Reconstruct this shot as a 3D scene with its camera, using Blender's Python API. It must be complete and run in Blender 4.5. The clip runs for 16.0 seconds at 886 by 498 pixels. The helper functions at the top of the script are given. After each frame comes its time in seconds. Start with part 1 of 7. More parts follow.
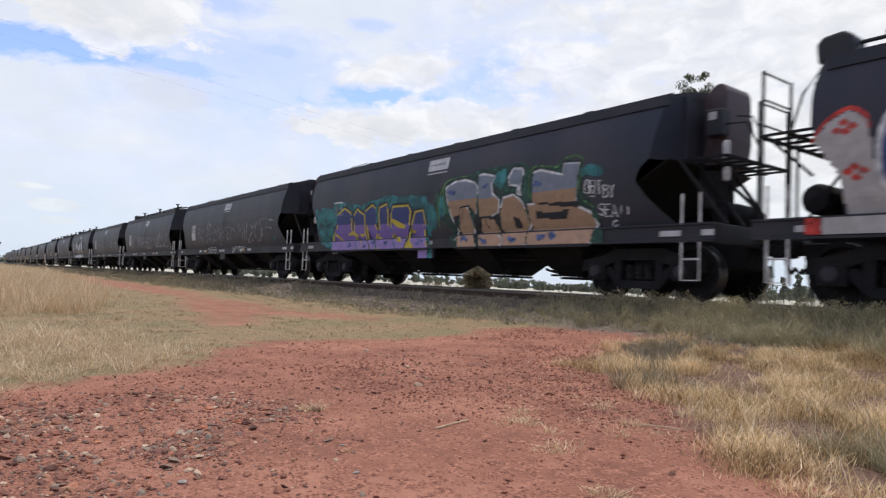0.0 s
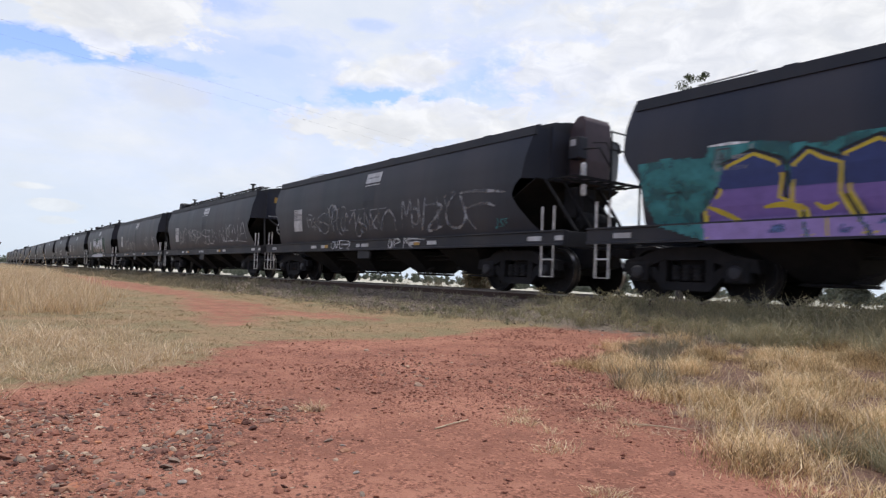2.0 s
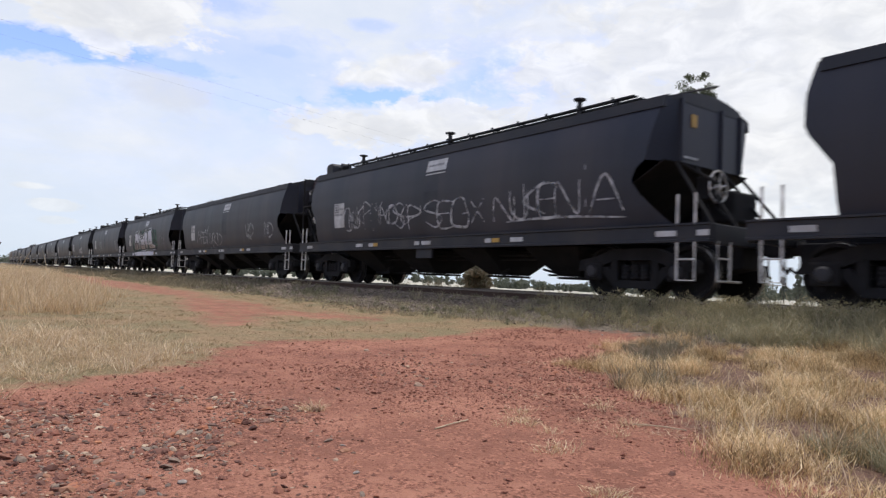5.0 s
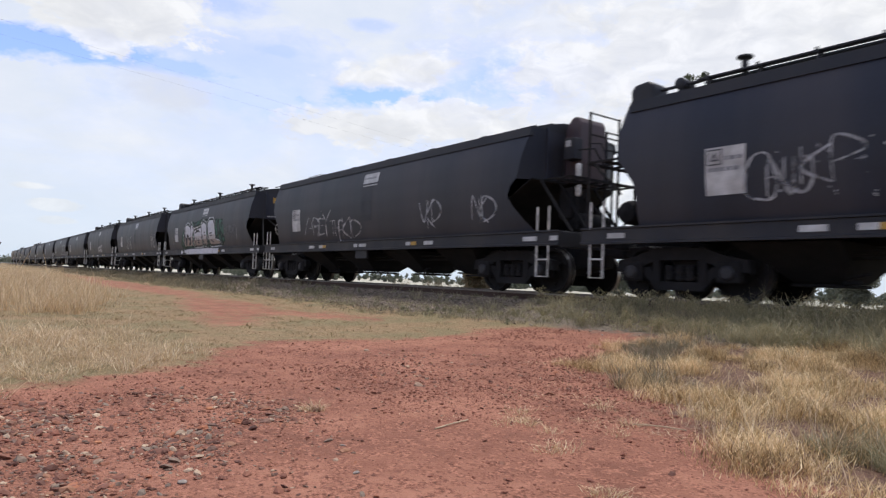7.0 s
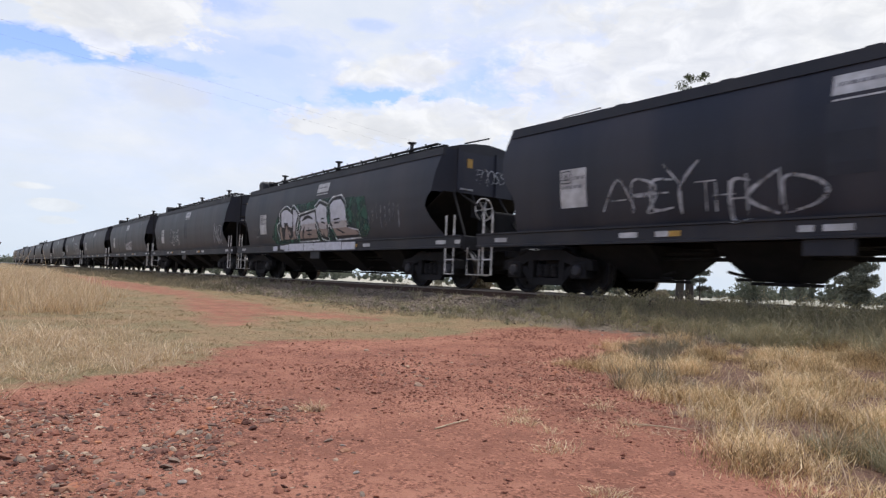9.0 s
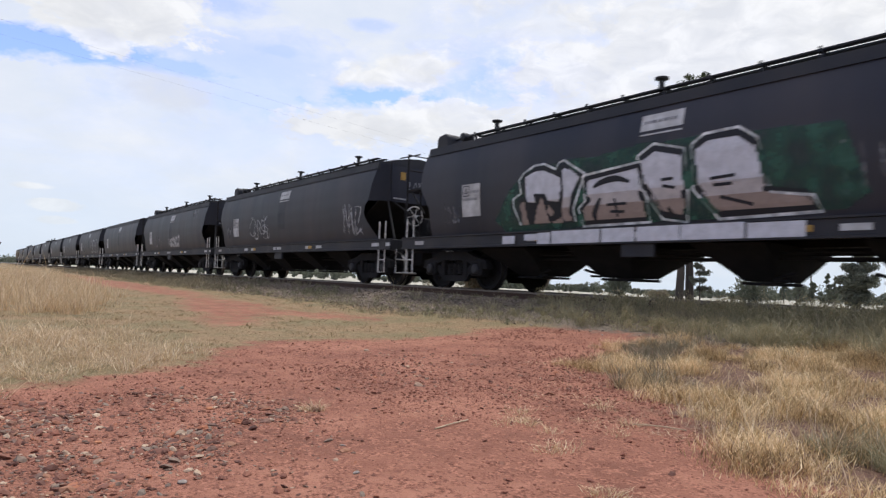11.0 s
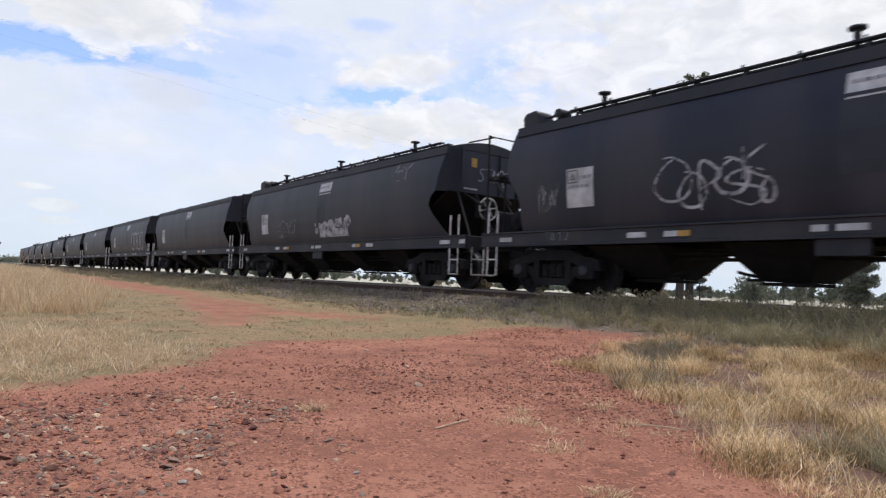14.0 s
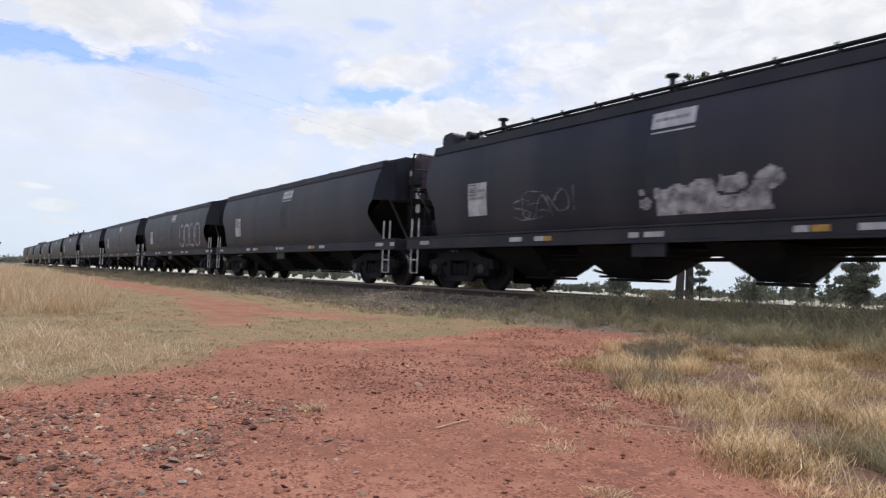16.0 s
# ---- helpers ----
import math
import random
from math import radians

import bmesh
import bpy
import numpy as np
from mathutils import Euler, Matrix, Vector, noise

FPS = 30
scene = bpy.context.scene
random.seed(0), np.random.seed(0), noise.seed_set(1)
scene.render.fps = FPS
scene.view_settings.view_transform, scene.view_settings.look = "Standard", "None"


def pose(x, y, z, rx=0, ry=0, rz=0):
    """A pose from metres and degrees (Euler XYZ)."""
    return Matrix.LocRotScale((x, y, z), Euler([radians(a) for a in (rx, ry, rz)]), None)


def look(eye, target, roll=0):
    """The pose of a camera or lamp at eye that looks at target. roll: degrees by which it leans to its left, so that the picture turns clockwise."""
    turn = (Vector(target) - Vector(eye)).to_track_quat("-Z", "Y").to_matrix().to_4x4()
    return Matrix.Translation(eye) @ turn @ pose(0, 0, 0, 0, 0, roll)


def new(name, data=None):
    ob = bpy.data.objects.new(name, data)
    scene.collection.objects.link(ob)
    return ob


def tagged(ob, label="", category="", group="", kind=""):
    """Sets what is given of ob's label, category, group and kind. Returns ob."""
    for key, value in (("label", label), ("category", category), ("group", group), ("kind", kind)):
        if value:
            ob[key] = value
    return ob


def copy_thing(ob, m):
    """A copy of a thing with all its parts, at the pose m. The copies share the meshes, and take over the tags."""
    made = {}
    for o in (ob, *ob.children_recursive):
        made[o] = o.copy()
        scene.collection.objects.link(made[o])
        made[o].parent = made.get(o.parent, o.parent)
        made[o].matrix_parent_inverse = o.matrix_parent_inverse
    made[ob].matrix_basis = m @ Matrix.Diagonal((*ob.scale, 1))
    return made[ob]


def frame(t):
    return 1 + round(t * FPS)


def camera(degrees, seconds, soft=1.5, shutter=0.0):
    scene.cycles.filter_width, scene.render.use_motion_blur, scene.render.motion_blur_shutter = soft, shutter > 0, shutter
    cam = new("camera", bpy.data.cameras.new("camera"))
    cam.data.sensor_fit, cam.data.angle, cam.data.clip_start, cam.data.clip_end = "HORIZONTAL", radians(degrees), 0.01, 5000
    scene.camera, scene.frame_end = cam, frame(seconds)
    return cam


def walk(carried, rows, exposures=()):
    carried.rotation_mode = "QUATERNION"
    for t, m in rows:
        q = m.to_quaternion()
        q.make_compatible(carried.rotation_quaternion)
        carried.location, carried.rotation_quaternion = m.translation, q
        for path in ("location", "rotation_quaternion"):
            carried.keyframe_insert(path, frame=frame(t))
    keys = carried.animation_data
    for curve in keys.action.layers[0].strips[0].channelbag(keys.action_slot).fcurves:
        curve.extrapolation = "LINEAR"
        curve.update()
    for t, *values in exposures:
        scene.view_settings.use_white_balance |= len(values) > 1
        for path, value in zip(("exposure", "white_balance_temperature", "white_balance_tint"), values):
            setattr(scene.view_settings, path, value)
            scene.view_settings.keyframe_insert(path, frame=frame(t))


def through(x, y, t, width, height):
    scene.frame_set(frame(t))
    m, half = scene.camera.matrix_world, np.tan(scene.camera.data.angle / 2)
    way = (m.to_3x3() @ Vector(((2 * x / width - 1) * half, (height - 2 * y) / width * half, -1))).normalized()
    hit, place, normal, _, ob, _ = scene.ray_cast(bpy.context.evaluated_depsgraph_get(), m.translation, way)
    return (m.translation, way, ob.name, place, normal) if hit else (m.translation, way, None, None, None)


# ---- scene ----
# ---------------------------------------------------------------- camera
RAIL = 0.60            # top of rail above the flat ground
TRACK = 10.50          # centre line of the track; it runs along x
EYE = (0.0, 0.0, 0.79)
AIM = (-0.80168, 0.59576, 0.04729)
cam = camera(68.62, 16.0, soft=1.3, shutter=0.35)
HOLD = look(EYE, [e + 10 * a for e, a in zip(EYE, AIM)], 2.288)
walk(cam, [(0.0, HOLD), (16.0, HOLD)])

# ---------------------------------------------------------------- sky and light
SUN_ELEV, SUN_AZ = radians(72), radians(112)    # azimuth from +x towards +y


def make_world():
    w = bpy.data.worlds.new("sky")
    scene.world = w
    w.use_nodes = True
    nt = w.node_tree
    nt.nodes.clear()
    N, L = nt.nodes.new, nt.links.new

    def math_node(op, a, b=None, clamp=False):
        n = N("ShaderNodeMath")
        n.operation, n.use_clamp = op, clamp
        for i, v in enumerate((a, b)):
            if v is None:
                continue
            if isinstance(v, (int, float)):
                n.inputs[i].default_value = v
            else:
                L(v, n.inputs[i])
        return n.outputs[0]

    sky = N("ShaderNodeTexSky")
    sky.sky_type, sky.sun_disc = "NISHITA", False
    sky.sun_elevation, sky.sun_rotation = SUN_ELEV, radians(90) - SUN_AZ
    sky.air_density, sky.dust_density, sky.ozone_density = 1.0, 0.6, 1.6
    tc = N("ShaderNodeTexCoord")
    sep = N("ShaderNodeSeparateXYZ")
    L(tc.outputs["Generated"], sep.inputs[0])
    x, y, z = sep.outputs
    # bearing and height of the view direction
    bearing = math_node("ARCTAN2", y, math_node("MULTIPLY", x, -1.0))
    height = math_node("ARCSINE", z)
    comb = N("ShaderNodeCombineXYZ")
    L(bearing, comb.inputs[0])
    L(math_node("MULTIPLY", height, 1.9), comb.inputs[1])

    def noise_tex(scale, detail, rough=0.55, twist=0.0):
        n = N("ShaderNodeTexNoise")
        n.inputs["Scale"].default_value, n.inputs["Detail"].default_value = scale, detail
        n.inputs["Roughness"].default_value, n.inputs["Distortion"].default_value = rough, twist
        L(comb.outputs[0], n.inputs["Vector"])
        return n.outputs["Fac"]

    def ramp(fac, *stops):
        r = N("ShaderNodeValToRGB")
        e = r.color_ramp.elements
        while len(e) < len(stops):
            e.new(0.5)
        for el, (p, c) in zip(e, stops):
            el.position, el.color = p, (*c, 1)
        L(fac, r.inputs["Fac"])
        return r.outputs["Color"]

    def blend(f, a, b):
        n = N("ShaderNodeMix")
        n.data_type = "RGBA"
        for k, v in (("Factor", f), ("A", a), ("B", b)):
            if isinstance(v, tuple):
                n.inputs[k].default_value = (*v, 1)
            else:
                L(v, n.inputs[k])
        return n.outputs["Result"]

    edge = math_node("MULTIPLY", math_node("SUBTRACT", noise_tex(11, 8, 0.6, 0.3), 0.5), 3.2)
    edge_v = math_node("MULTIPLY", math_node("SUBTRACT", noise_tex(26, 6, 0.6), 0.5), 1.6)

    def blob(az, el, ra, re, turn=0.0, hard=1.0, crisp=1.25):
        """One bank of cloud or gap of sky, with a ragged edge: 0 outside, 1 within."""
        da, de = math_node("SUBTRACT", bearing, az), math_node("SUBTRACT", height, el)
        c, s = math.cos(turn), math.sin(turn)
        u = math_node("DIVIDE", math_node("ADD", math_node("MULTIPLY", da, c), math_node("MULTIPLY", de, s)), ra)
        v = math_node("DIVIDE", math_node("ADD", math_node("MULTIPLY", da, -s), math_node("MULTIPLY", de, c)), re)
        r = math_node("SQRT", math_node("ADD", math_node("MULTIPLY", u, u), math_node("MULTIPLY", v, v)))
        r = math_node("ADD", math_node("ADD", r, edge), edge_v)
        return math_node("MULTIPLY", math_node("MULTIPLY", math_node("SUBTRACT", 1.3 + 0.5 / crisp, r), crisp, True), hard)

    def most(items):
        v = items[0]
        for w in items[1:]:
            v = math_node("MAXIMUM", v, w)
        return v

    # thin veil over all the sky, pale blue gaps, then heaped banks
    veil = ramp(noise_tex(3.0, 7, 0.6, 0.4), (0.30, (0.70,) * 3), (0.55, (0.97,) * 3))
    gaps = most([blob(0.085, 0.284, 0.12, 0.015, 0.05, 1.15), blob(0.215, 0.283, 0.07, 0.010, 0.0, 0.8), blob(0.295, 0.374, 0.04, 0.012, 0.0, 0.6, 0.8), blob(0.372, 0.324, 0.03, 0.007, 0.0, 0.5, 0.8),
                 blob(0.515, 0.372, 0.024, 0.006, 0.0, 0.45, 0.8), blob(0.54, 0.273, 0.085, 0.015, 0.08, 1.15), blob(0.73, 0.306, 0.12, 0.042, 0.1, 0.72, 0.8), blob(0.98, 0.34, 0.16, 0.06, 0.0, 0.30, 0.7), blob(0.76, 0.281, 0.035, 0.010, 0.0, 0.9),
                 blob(0.33, 0.285, 0.13, 0.05, 0.0, 0.3), blob(2.6, 0.6, 0.5, 0.2), blob(-1.6, 0.5, 0.5, 0.2), blob(-0.6, 0.8, 0.3, 0.2)])
    cover = math_node("MULTIPLY", veil, math_node("SUBTRACT", 1.0, math_node("MULTIPLY", gaps, 0.9)))
    lit = ramp(noise_tex(9, 7, 0.6, 0.3), (0.30, (6.25, 6.75, 7.6)), (0.52, (6.65, 7.05, 7.8)), (0.70, (7.2, 7.45, 7.95)))
    clear = N("ShaderNodeMix")
    clear.data_type, clear.blend_type = "RGBA", "MULTIPLY"
    clear.inputs["Factor"].default_value = 1
    L(sky.outputs[0], clear.inputs["A"])
    clear.inputs["B"].default_value = (1.52, 1.48, 2.0, 1)
    air = blend(cover, clear.outputs["Result"], lit)
    banks = most([blob(0.145, 0.362, 0.105, 0.050, -0.06, 1.0, 3.2), blob(0.575, 0.312, 0.085, 0.019, 0.12, 1.0, 1.8), blob(0.60, 0.236, 0.15, 0.024, 0.06, 1.0, 2.6), blob(0.85, 0.333, 0.06, 0.032, 0.0, 1.0, 1.6),
                  blob(0.099, 0.079, 0.024, 0.005, 0.0, 1.0, 1.8), blob(0.072, 0.101, 0.016, 0.003), blob(0.10, 0.058, 0.015, 0.003), blob(1.15, 0.30, 0.32, 0.2)])
    heap = ramp(noise_tex(16, 6, 0.55, 0.5), (0.36, (6.55, 6.65, 6.9)), (0.50, (7.3, 7.35, 7.5)), (0.62, (8.2, 8.2, 8.25)))
    air = blend(math_node("MULTIPLY", banks, 0.85), air, heap)
    dim = most([blob(0.225, 0.247, 0.045, 0.020, -0.2, 0.55), blob(0.13, 0.340, 0.07, 0.020, 0.0, 0.3), blob(0.50, 0.222, 0.10, 0.012, 0.05, 0.35)])
    air = blend(dim, air, (6.1, 6.25, 6.6))
    # pale haze low down
    low = math_node("MULTIPLY", math_node("SUBTRACT", 0.16, height), 4.5, True)
    mix_out = blend(low, air, (5.5, 6.4, 7.5))
    bg = N("ShaderNodeBackground")
    bg.inputs["Strength"].default_value = 0.12
    L(mix_out, bg.inputs["Color"])
    out = N("ShaderNodeOutputWorld")
    L(bg.outputs[0], out.inputs["Surface"])


make_world()
sun_data = bpy.data.lights.new("sun", "SUN")
sun_data.energy, sun_data.angle, sun_data.color = 3.3, radians(6), (1.0, 0.96, 0.91)
sun = new("sun", sun_data)
SUN_DIR = Vector((math.cos(SUN_ELEV) * math.cos(SUN_AZ), math.cos(SUN_ELEV) * math.sin(SUN_AZ), math.sin(SUN_ELEV)))
sun.matrix_world = look((0, 0, 50), Vector((0, 0, 50)) - SUN_DIR)
scene.view_settings.exposure = 0.0


# ---------------------------------------------------------------- materials
def material(name, colour, rough=0.7, metal=0.0, scale=6.0, var=0.25, fine=60.0, bump=0.15, dirt=None, dirt_amount=0.0,
             island=0.0, each=0.0, streak=False, spec=0.3):
    """A painted or natural surface: two scales of variation, grime of a second colour, relief."""
    m = bpy.data.materials.new(name)
    m.use_nodes = True
    nt = m.node_tree
    N, L = nt.nodes.new, nt.links.new
    b = nt.nodes["Principled BSDF"]
    b.inputs["Metallic"].default_value = metal
    b.inputs["Specular IOR Level"].default_value = spec
    tc = N("ShaderNodeTexCoord")
    mp = N("ShaderNodeMapping")
    L(tc.outputs["Object"], mp.inputs["Vector"])
    if streak:
        mp.inputs["Scale"].default_value = (1.0, 1.0, 0.12)
    big, small = N("ShaderNodeTexNoise"), N("ShaderNodeTexNoise")
    big.inputs["Scale"].default_value, big.inputs["Detail"].default_value = scale, 5
    small.inputs["Scale"].default_value, small.inputs["Detail"].default_value = fine, 3
    L(mp.outputs[0], big.inputs["Vector"])
    L(tc.outputs["Object"], small.inputs["Vector"])
    add = N("ShaderNodeMath")
    add.operation = "MULTIPLY_ADD"
    L(small.outputs["Fac"], add.inputs[0])
    add.inputs[1].default_value = 0.5
    L(big.outputs["Fac"], add.inputs[2])
    vary = N("ShaderNodeMapRange")
    L(add.outputs[0], vary.inputs["Value"])
    vary.inputs["From Min"].default_value, vary.inputs["From Max"].default_value = 0.45, 1.05
    vary.inputs["To Min"].default_value, vary.inputs["To Max"].default_value = 1 - var, 1 + var
    value = vary.outputs[0]
    for amount, node, socket in ((island, "ShaderNodeNewGeometry", "Random Per Island"), (each, "ShaderNodeObjectInfo", "Random")):
        if amount:
            g, r, mul = N(node), N("ShaderNodeMapRange"), N("ShaderNodeMath")
            L(g.outputs[socket], r.inputs["Value"])
            r.inputs["To Min"].default_value, r.inputs["To Max"].default_value = 1 - amount, 1 + amount
            mul.operation = "MULTIPLY"
            L(value, mul.inputs[0])
            L(r.outputs[0], mul.inputs[1])
            value = mul.outputs[0]
    base = N("ShaderNodeMix")
    base.data_type, base.blend_type = "RGBA", "MULTIPLY"
    base.inputs["Factor"].default_value = 1
    base.inputs["A"].default_value = (*colour, 1)
    L(value, base.inputs["B"])
    col = base.outputs["Result"]
    if dirt:
        dn, dr, dm = N("ShaderNodeTexNoise"), N("ShaderNodeValToRGB"), N("ShaderNodeMix")
        dn.inputs["Scale"].default_value, dn.inputs["Detail"].default_value = scale * 0.45, 7
        L(mp.outputs[0], dn.inputs["Vector"])
        dr.color_ramp.elements[0].position, dr.color_ramp.elements[1].position = 0.42, 0.72
        dr.color_ramp.elements[1].color = (dirt_amount,) * 3 + (1,)
        L(dn.outputs["Fac"], dr.inputs["Fac"])
        dm.data_type = "RGBA"
        L(dr.outputs["Color"], dm.inputs["Factor"])
        L(col, dm.inputs["A"])
        dm.inputs["B"].default_value = (*dirt, 1)
        col = dm.outputs["Result"]
    L(col, b.inputs["Base Color"])
    rr = N("ShaderNodeMapRange")
    L(big.outputs["Fac"], rr.inputs["Value"])
    rr.inputs["To Min"].default_value, rr.inputs["To Max"].default_value = max(rough - 0.15, 0.05), min(rough + 0.15, 1)
    L(rr.outputs[0], b.inputs["Roughness"])
    if bump:
        bp = N("ShaderNodeBump")
        bp.inputs["Strength"].default_value, bp.inputs["Distance"].default_value = bump, 0.01
        L(add.outputs[0], bp.inputs["Height"])
        L(bp.outputs[0], b.inputs["Normal"])
    return m


PAINT = material("wagon_paint", (0.0150, 0.0172, 0.0275), 0.5, scale=1.3, var=0.30, fine=30, bump=0.03, dirt=(0.064, 0.055, 0.056), dirt_amount=0.62, streak=True, each=0.12, spec=0.33)
# tail wagon only: an ochre brown base in place of the dark grey
TAIL_OCHRE = material("tail_ochre", (0.13, 0.09, 0.05), 0.6, scale=1.3, bump=0.03, dirt=(0.08, 0.06, 0.05), dirt_amount=0.5, streak=True)
ROOFING = material("roof_steel", (0.02, 0.021, 0.026), 0.6, scale=2, bump=0.05, dirt=(0.06, 0.052, 0.047), dirt_amount=0.4)
SILL = material("sill_paint", (0.020, 0.021, 0.027), 0.6, scale=3, var=0.35, bump=0.05, dirt=(0.050, 0.044, 0.042), dirt_amount=0.6)
GRIME = material("undergear_grime", (0.014, 0.0135, 0.0145), 0.9, scale=7, var=0.4, bump=0.2, dirt=(0.030, 0.026, 0.025), dirt_amount=0.5, spec=0.2)
TREAD = material("worn_wheel_steel", (0.30, 0.28, 0.26), 0.35, 1.0, scale=10, bump=0.02)
RAIL_TOP = material("worn_rail_steel", (0.20, 0.18, 0.17), 0.4, 1.0, scale=8, bump=0.02, dirt=(0.12, 0.07, 0.05), dirt_amount=0.6)
HOOD = material("faded_brown_paint", (0.082, 0.056, 0.060), 0.6, scale=3, bump=0.04, dirt=(0.03, 0.028, 0.03), dirt_amount=0.6)
STEP_WHITE = material("step_white", (0.62, 0.60, 0.58), 0.5, scale=9, var=0.3, bump=0.05, dirt=(0.15, 0.13, 0.12), dirt_amount=0.7)
PANEL = material("faded_white_panel", (0.50, 0.50, 0.50), 0.55, scale=5, var=0.3, bump=0.02, dirt=(0.25, 0.23, 0.22), dirt_amount=0.7)
INK = material("panel_ink", (0.06, 0.06, 0.07), 0.6, scale=20, var=0.4, bump=0)
FADED_INK = material("faded_ink", (0.20, 0.20, 0.21), 0.6, scale=20, var=0.5, bump=0)
YELLOW = material("faded_yellow", (0.42, 0.25, 0.06), 0.55, scale=9, var=0.25, bump=0.02)


# ---------------------------------------------------------------- mesh helpers
def part(name, bm, mat, parent=None, label=""):
    """Links a bmesh as one mesh object under a thing or a part."""
    me = bpy.data.meshes.new(name)
    bm.normal_update()
    bm.to_mesh(me)
    bm.free()
    me.materials.append(mat)
    ob = new(name, me)
    if parent:
        ob.parent = parent
    if label:
        ob["label"] = label
    return ob


def smooth(ob):
    ob.data.polygons.foreach_set("use_smooth", [True] * len(ob.data.polygons))
    return ob


def box(bm, lo, hi, bevel=0.0):
    vs = [bm.verts.new((x, y, z)) for x in (lo[0], hi[0]) for y in (lo[1], hi[1]) for z in (lo[2], hi[2])]
    fs = [bm.faces.new([vs[i] for i in q]) for q in ((0, 1, 3, 2), (4, 6, 7, 5), (0, 4, 5, 1), (2, 3, 7, 6), (0, 2, 6, 4), (1, 5, 7, 3))]
    if bevel:
        es = list({e for f in fs for e in f.edges})
        bmesh.ops.bevel(bm, geom=es, offset=bevel, segments=2, affect="EDGES", profile=0.5)
    return bm


def tube(bm, pts, r, n=8):
    """A round bar along a line of points."""
    pts = [Vector(p) for p in pts]
    rings = []
    for i, p in enumerate(pts):
        d = (pts[min(i + 1, len(pts) - 1)] - pts[max(i - 1, 0)]).normalized()
        a = d.orthogonal().normalized() if abs(d.z) > 0.9 else d.cross(Vector((0, 0, 1))).normalized()
        b = d.cross(a)
        rings.append([bm.verts.new(p + r * (math.cos(2 * math.pi * k / n) * a + math.sin(2 * math.pi * k / n) * b)) for k in range(n)])
    for q, s in zip(rings, rings[1:]):
        for k in range(n):
            bm.faces.new((q[k], q[(k + 1) % n], s[(k + 1) % n], s[k]))
    bm.faces.new(rings[0][::-1])
    bm.faces.new(rings[-1])
    return bm


def prism(bm, outline, lo, hi, axis="y", bevel=0.0):
    """An outline (two coordinates, in order) drawn out along an axis."""
    def put(a, b, c):
        return {"y": (a, c, b), "x": (c, a, b), "z": (a, b, c)}[axis]
    v0 = [bm.verts.new(put(a, b, lo)) for a, b in outline]
    v1 = [bm.verts.new(put(a, b, hi)) for a, b in outline]
    n = len(outline)
    fs = [bm.faces.new(v0), bm.faces.new(v1[::-1])]
    fs += [bm.faces.new((v0[i], v1[i], v1[(i + 1) % n], v0[(i + 1) % n])) for i in range(n)]
    bmesh.ops.recalc_face_normals(bm, faces=fs)
    if bevel:
        bmesh.ops.bevel(bm, geom=list({e for f in fs for e in f.edges}), offset=bevel, segments=2, affect="EDGES", profile=0.5)
    return bm


def lathe(bm, profile, axis="y", n=24, centre=(0, 0, 0)):
    """profile: (radius, along) pairs turned round an axis."""
    rings = []
    for r, a in profile:
        ring = []
        for k in range(n):
            c, s = r * math.cos(2 * math.pi * k / n), r * math.sin(2 * math.pi * k / n)
            p = {"y": (c, a, s), "z": (c, s, a), "x": (a, c, s)}[axis]
            ring.append(bm.verts.new(Vector(centre) + Vector(p)))
        rings.append(ring)
    fs = []
    for q, s in zip(rings, rings[1:]):
        for k in range(n):
            fs.append(bm.faces.new((q[k], q[(k + 1) % n], s[(k + 1) % n], s[k])))
    fs.append(bm.faces.new(rings[0][::-1]))
    fs.append(bm.faces.new(rings[-1]))
    bmesh.ops.recalc_face_normals(bm, faces=fs)
    return bm


def stuff_mesh(name, verts, faces, mat, label, category, parent=None):
    me = bpy.data.meshes.new(name)
    me.from_pydata(verts, [], faces)
    me.materials.append(mat)
    ob = new(name, me)
    if parent:
        ob.parent = parent
    return tagged(ob, label, category if not parent else "", kind="stuff")


BM = bmesh.new


# ---------------------------------------------------------------- grain hopper wagon (z from the rail, x towards its front)
FADED = material("rubbed_paint", (0.034, 0.036, 0.045), 0.55, scale=2, var=0.3, bump=0.02, dirt=(0.018, 0.021, 0.030), dirt_amount=0.9)
SIDE_Z = (1.22, 1.45, 1.90, 2.30, 2.75, 3.10, 3.36)
SIDE_Y = (1.34, 1.40, 1.46, 1.48, 1.45, 1.37, 1.28)


def side_y(z):
    return float(np.interp(z, SIDE_Z, SIDE_Y))


def front_x(z):
    return float(np.interp(z, (1.22, 1.45, 1.75, 2.0, 2.2, 2.32, 3.36), (6.60, 6.34, 6.02, 5.85, 5.95, 6.12, 6.36)))


def rear_x(z):
    return float(np.interp(z, (1.22, 1.90, 2.40, 2.90, 3.36), (-6.27, -6.30, -6.66, -6.66, -6.58)))


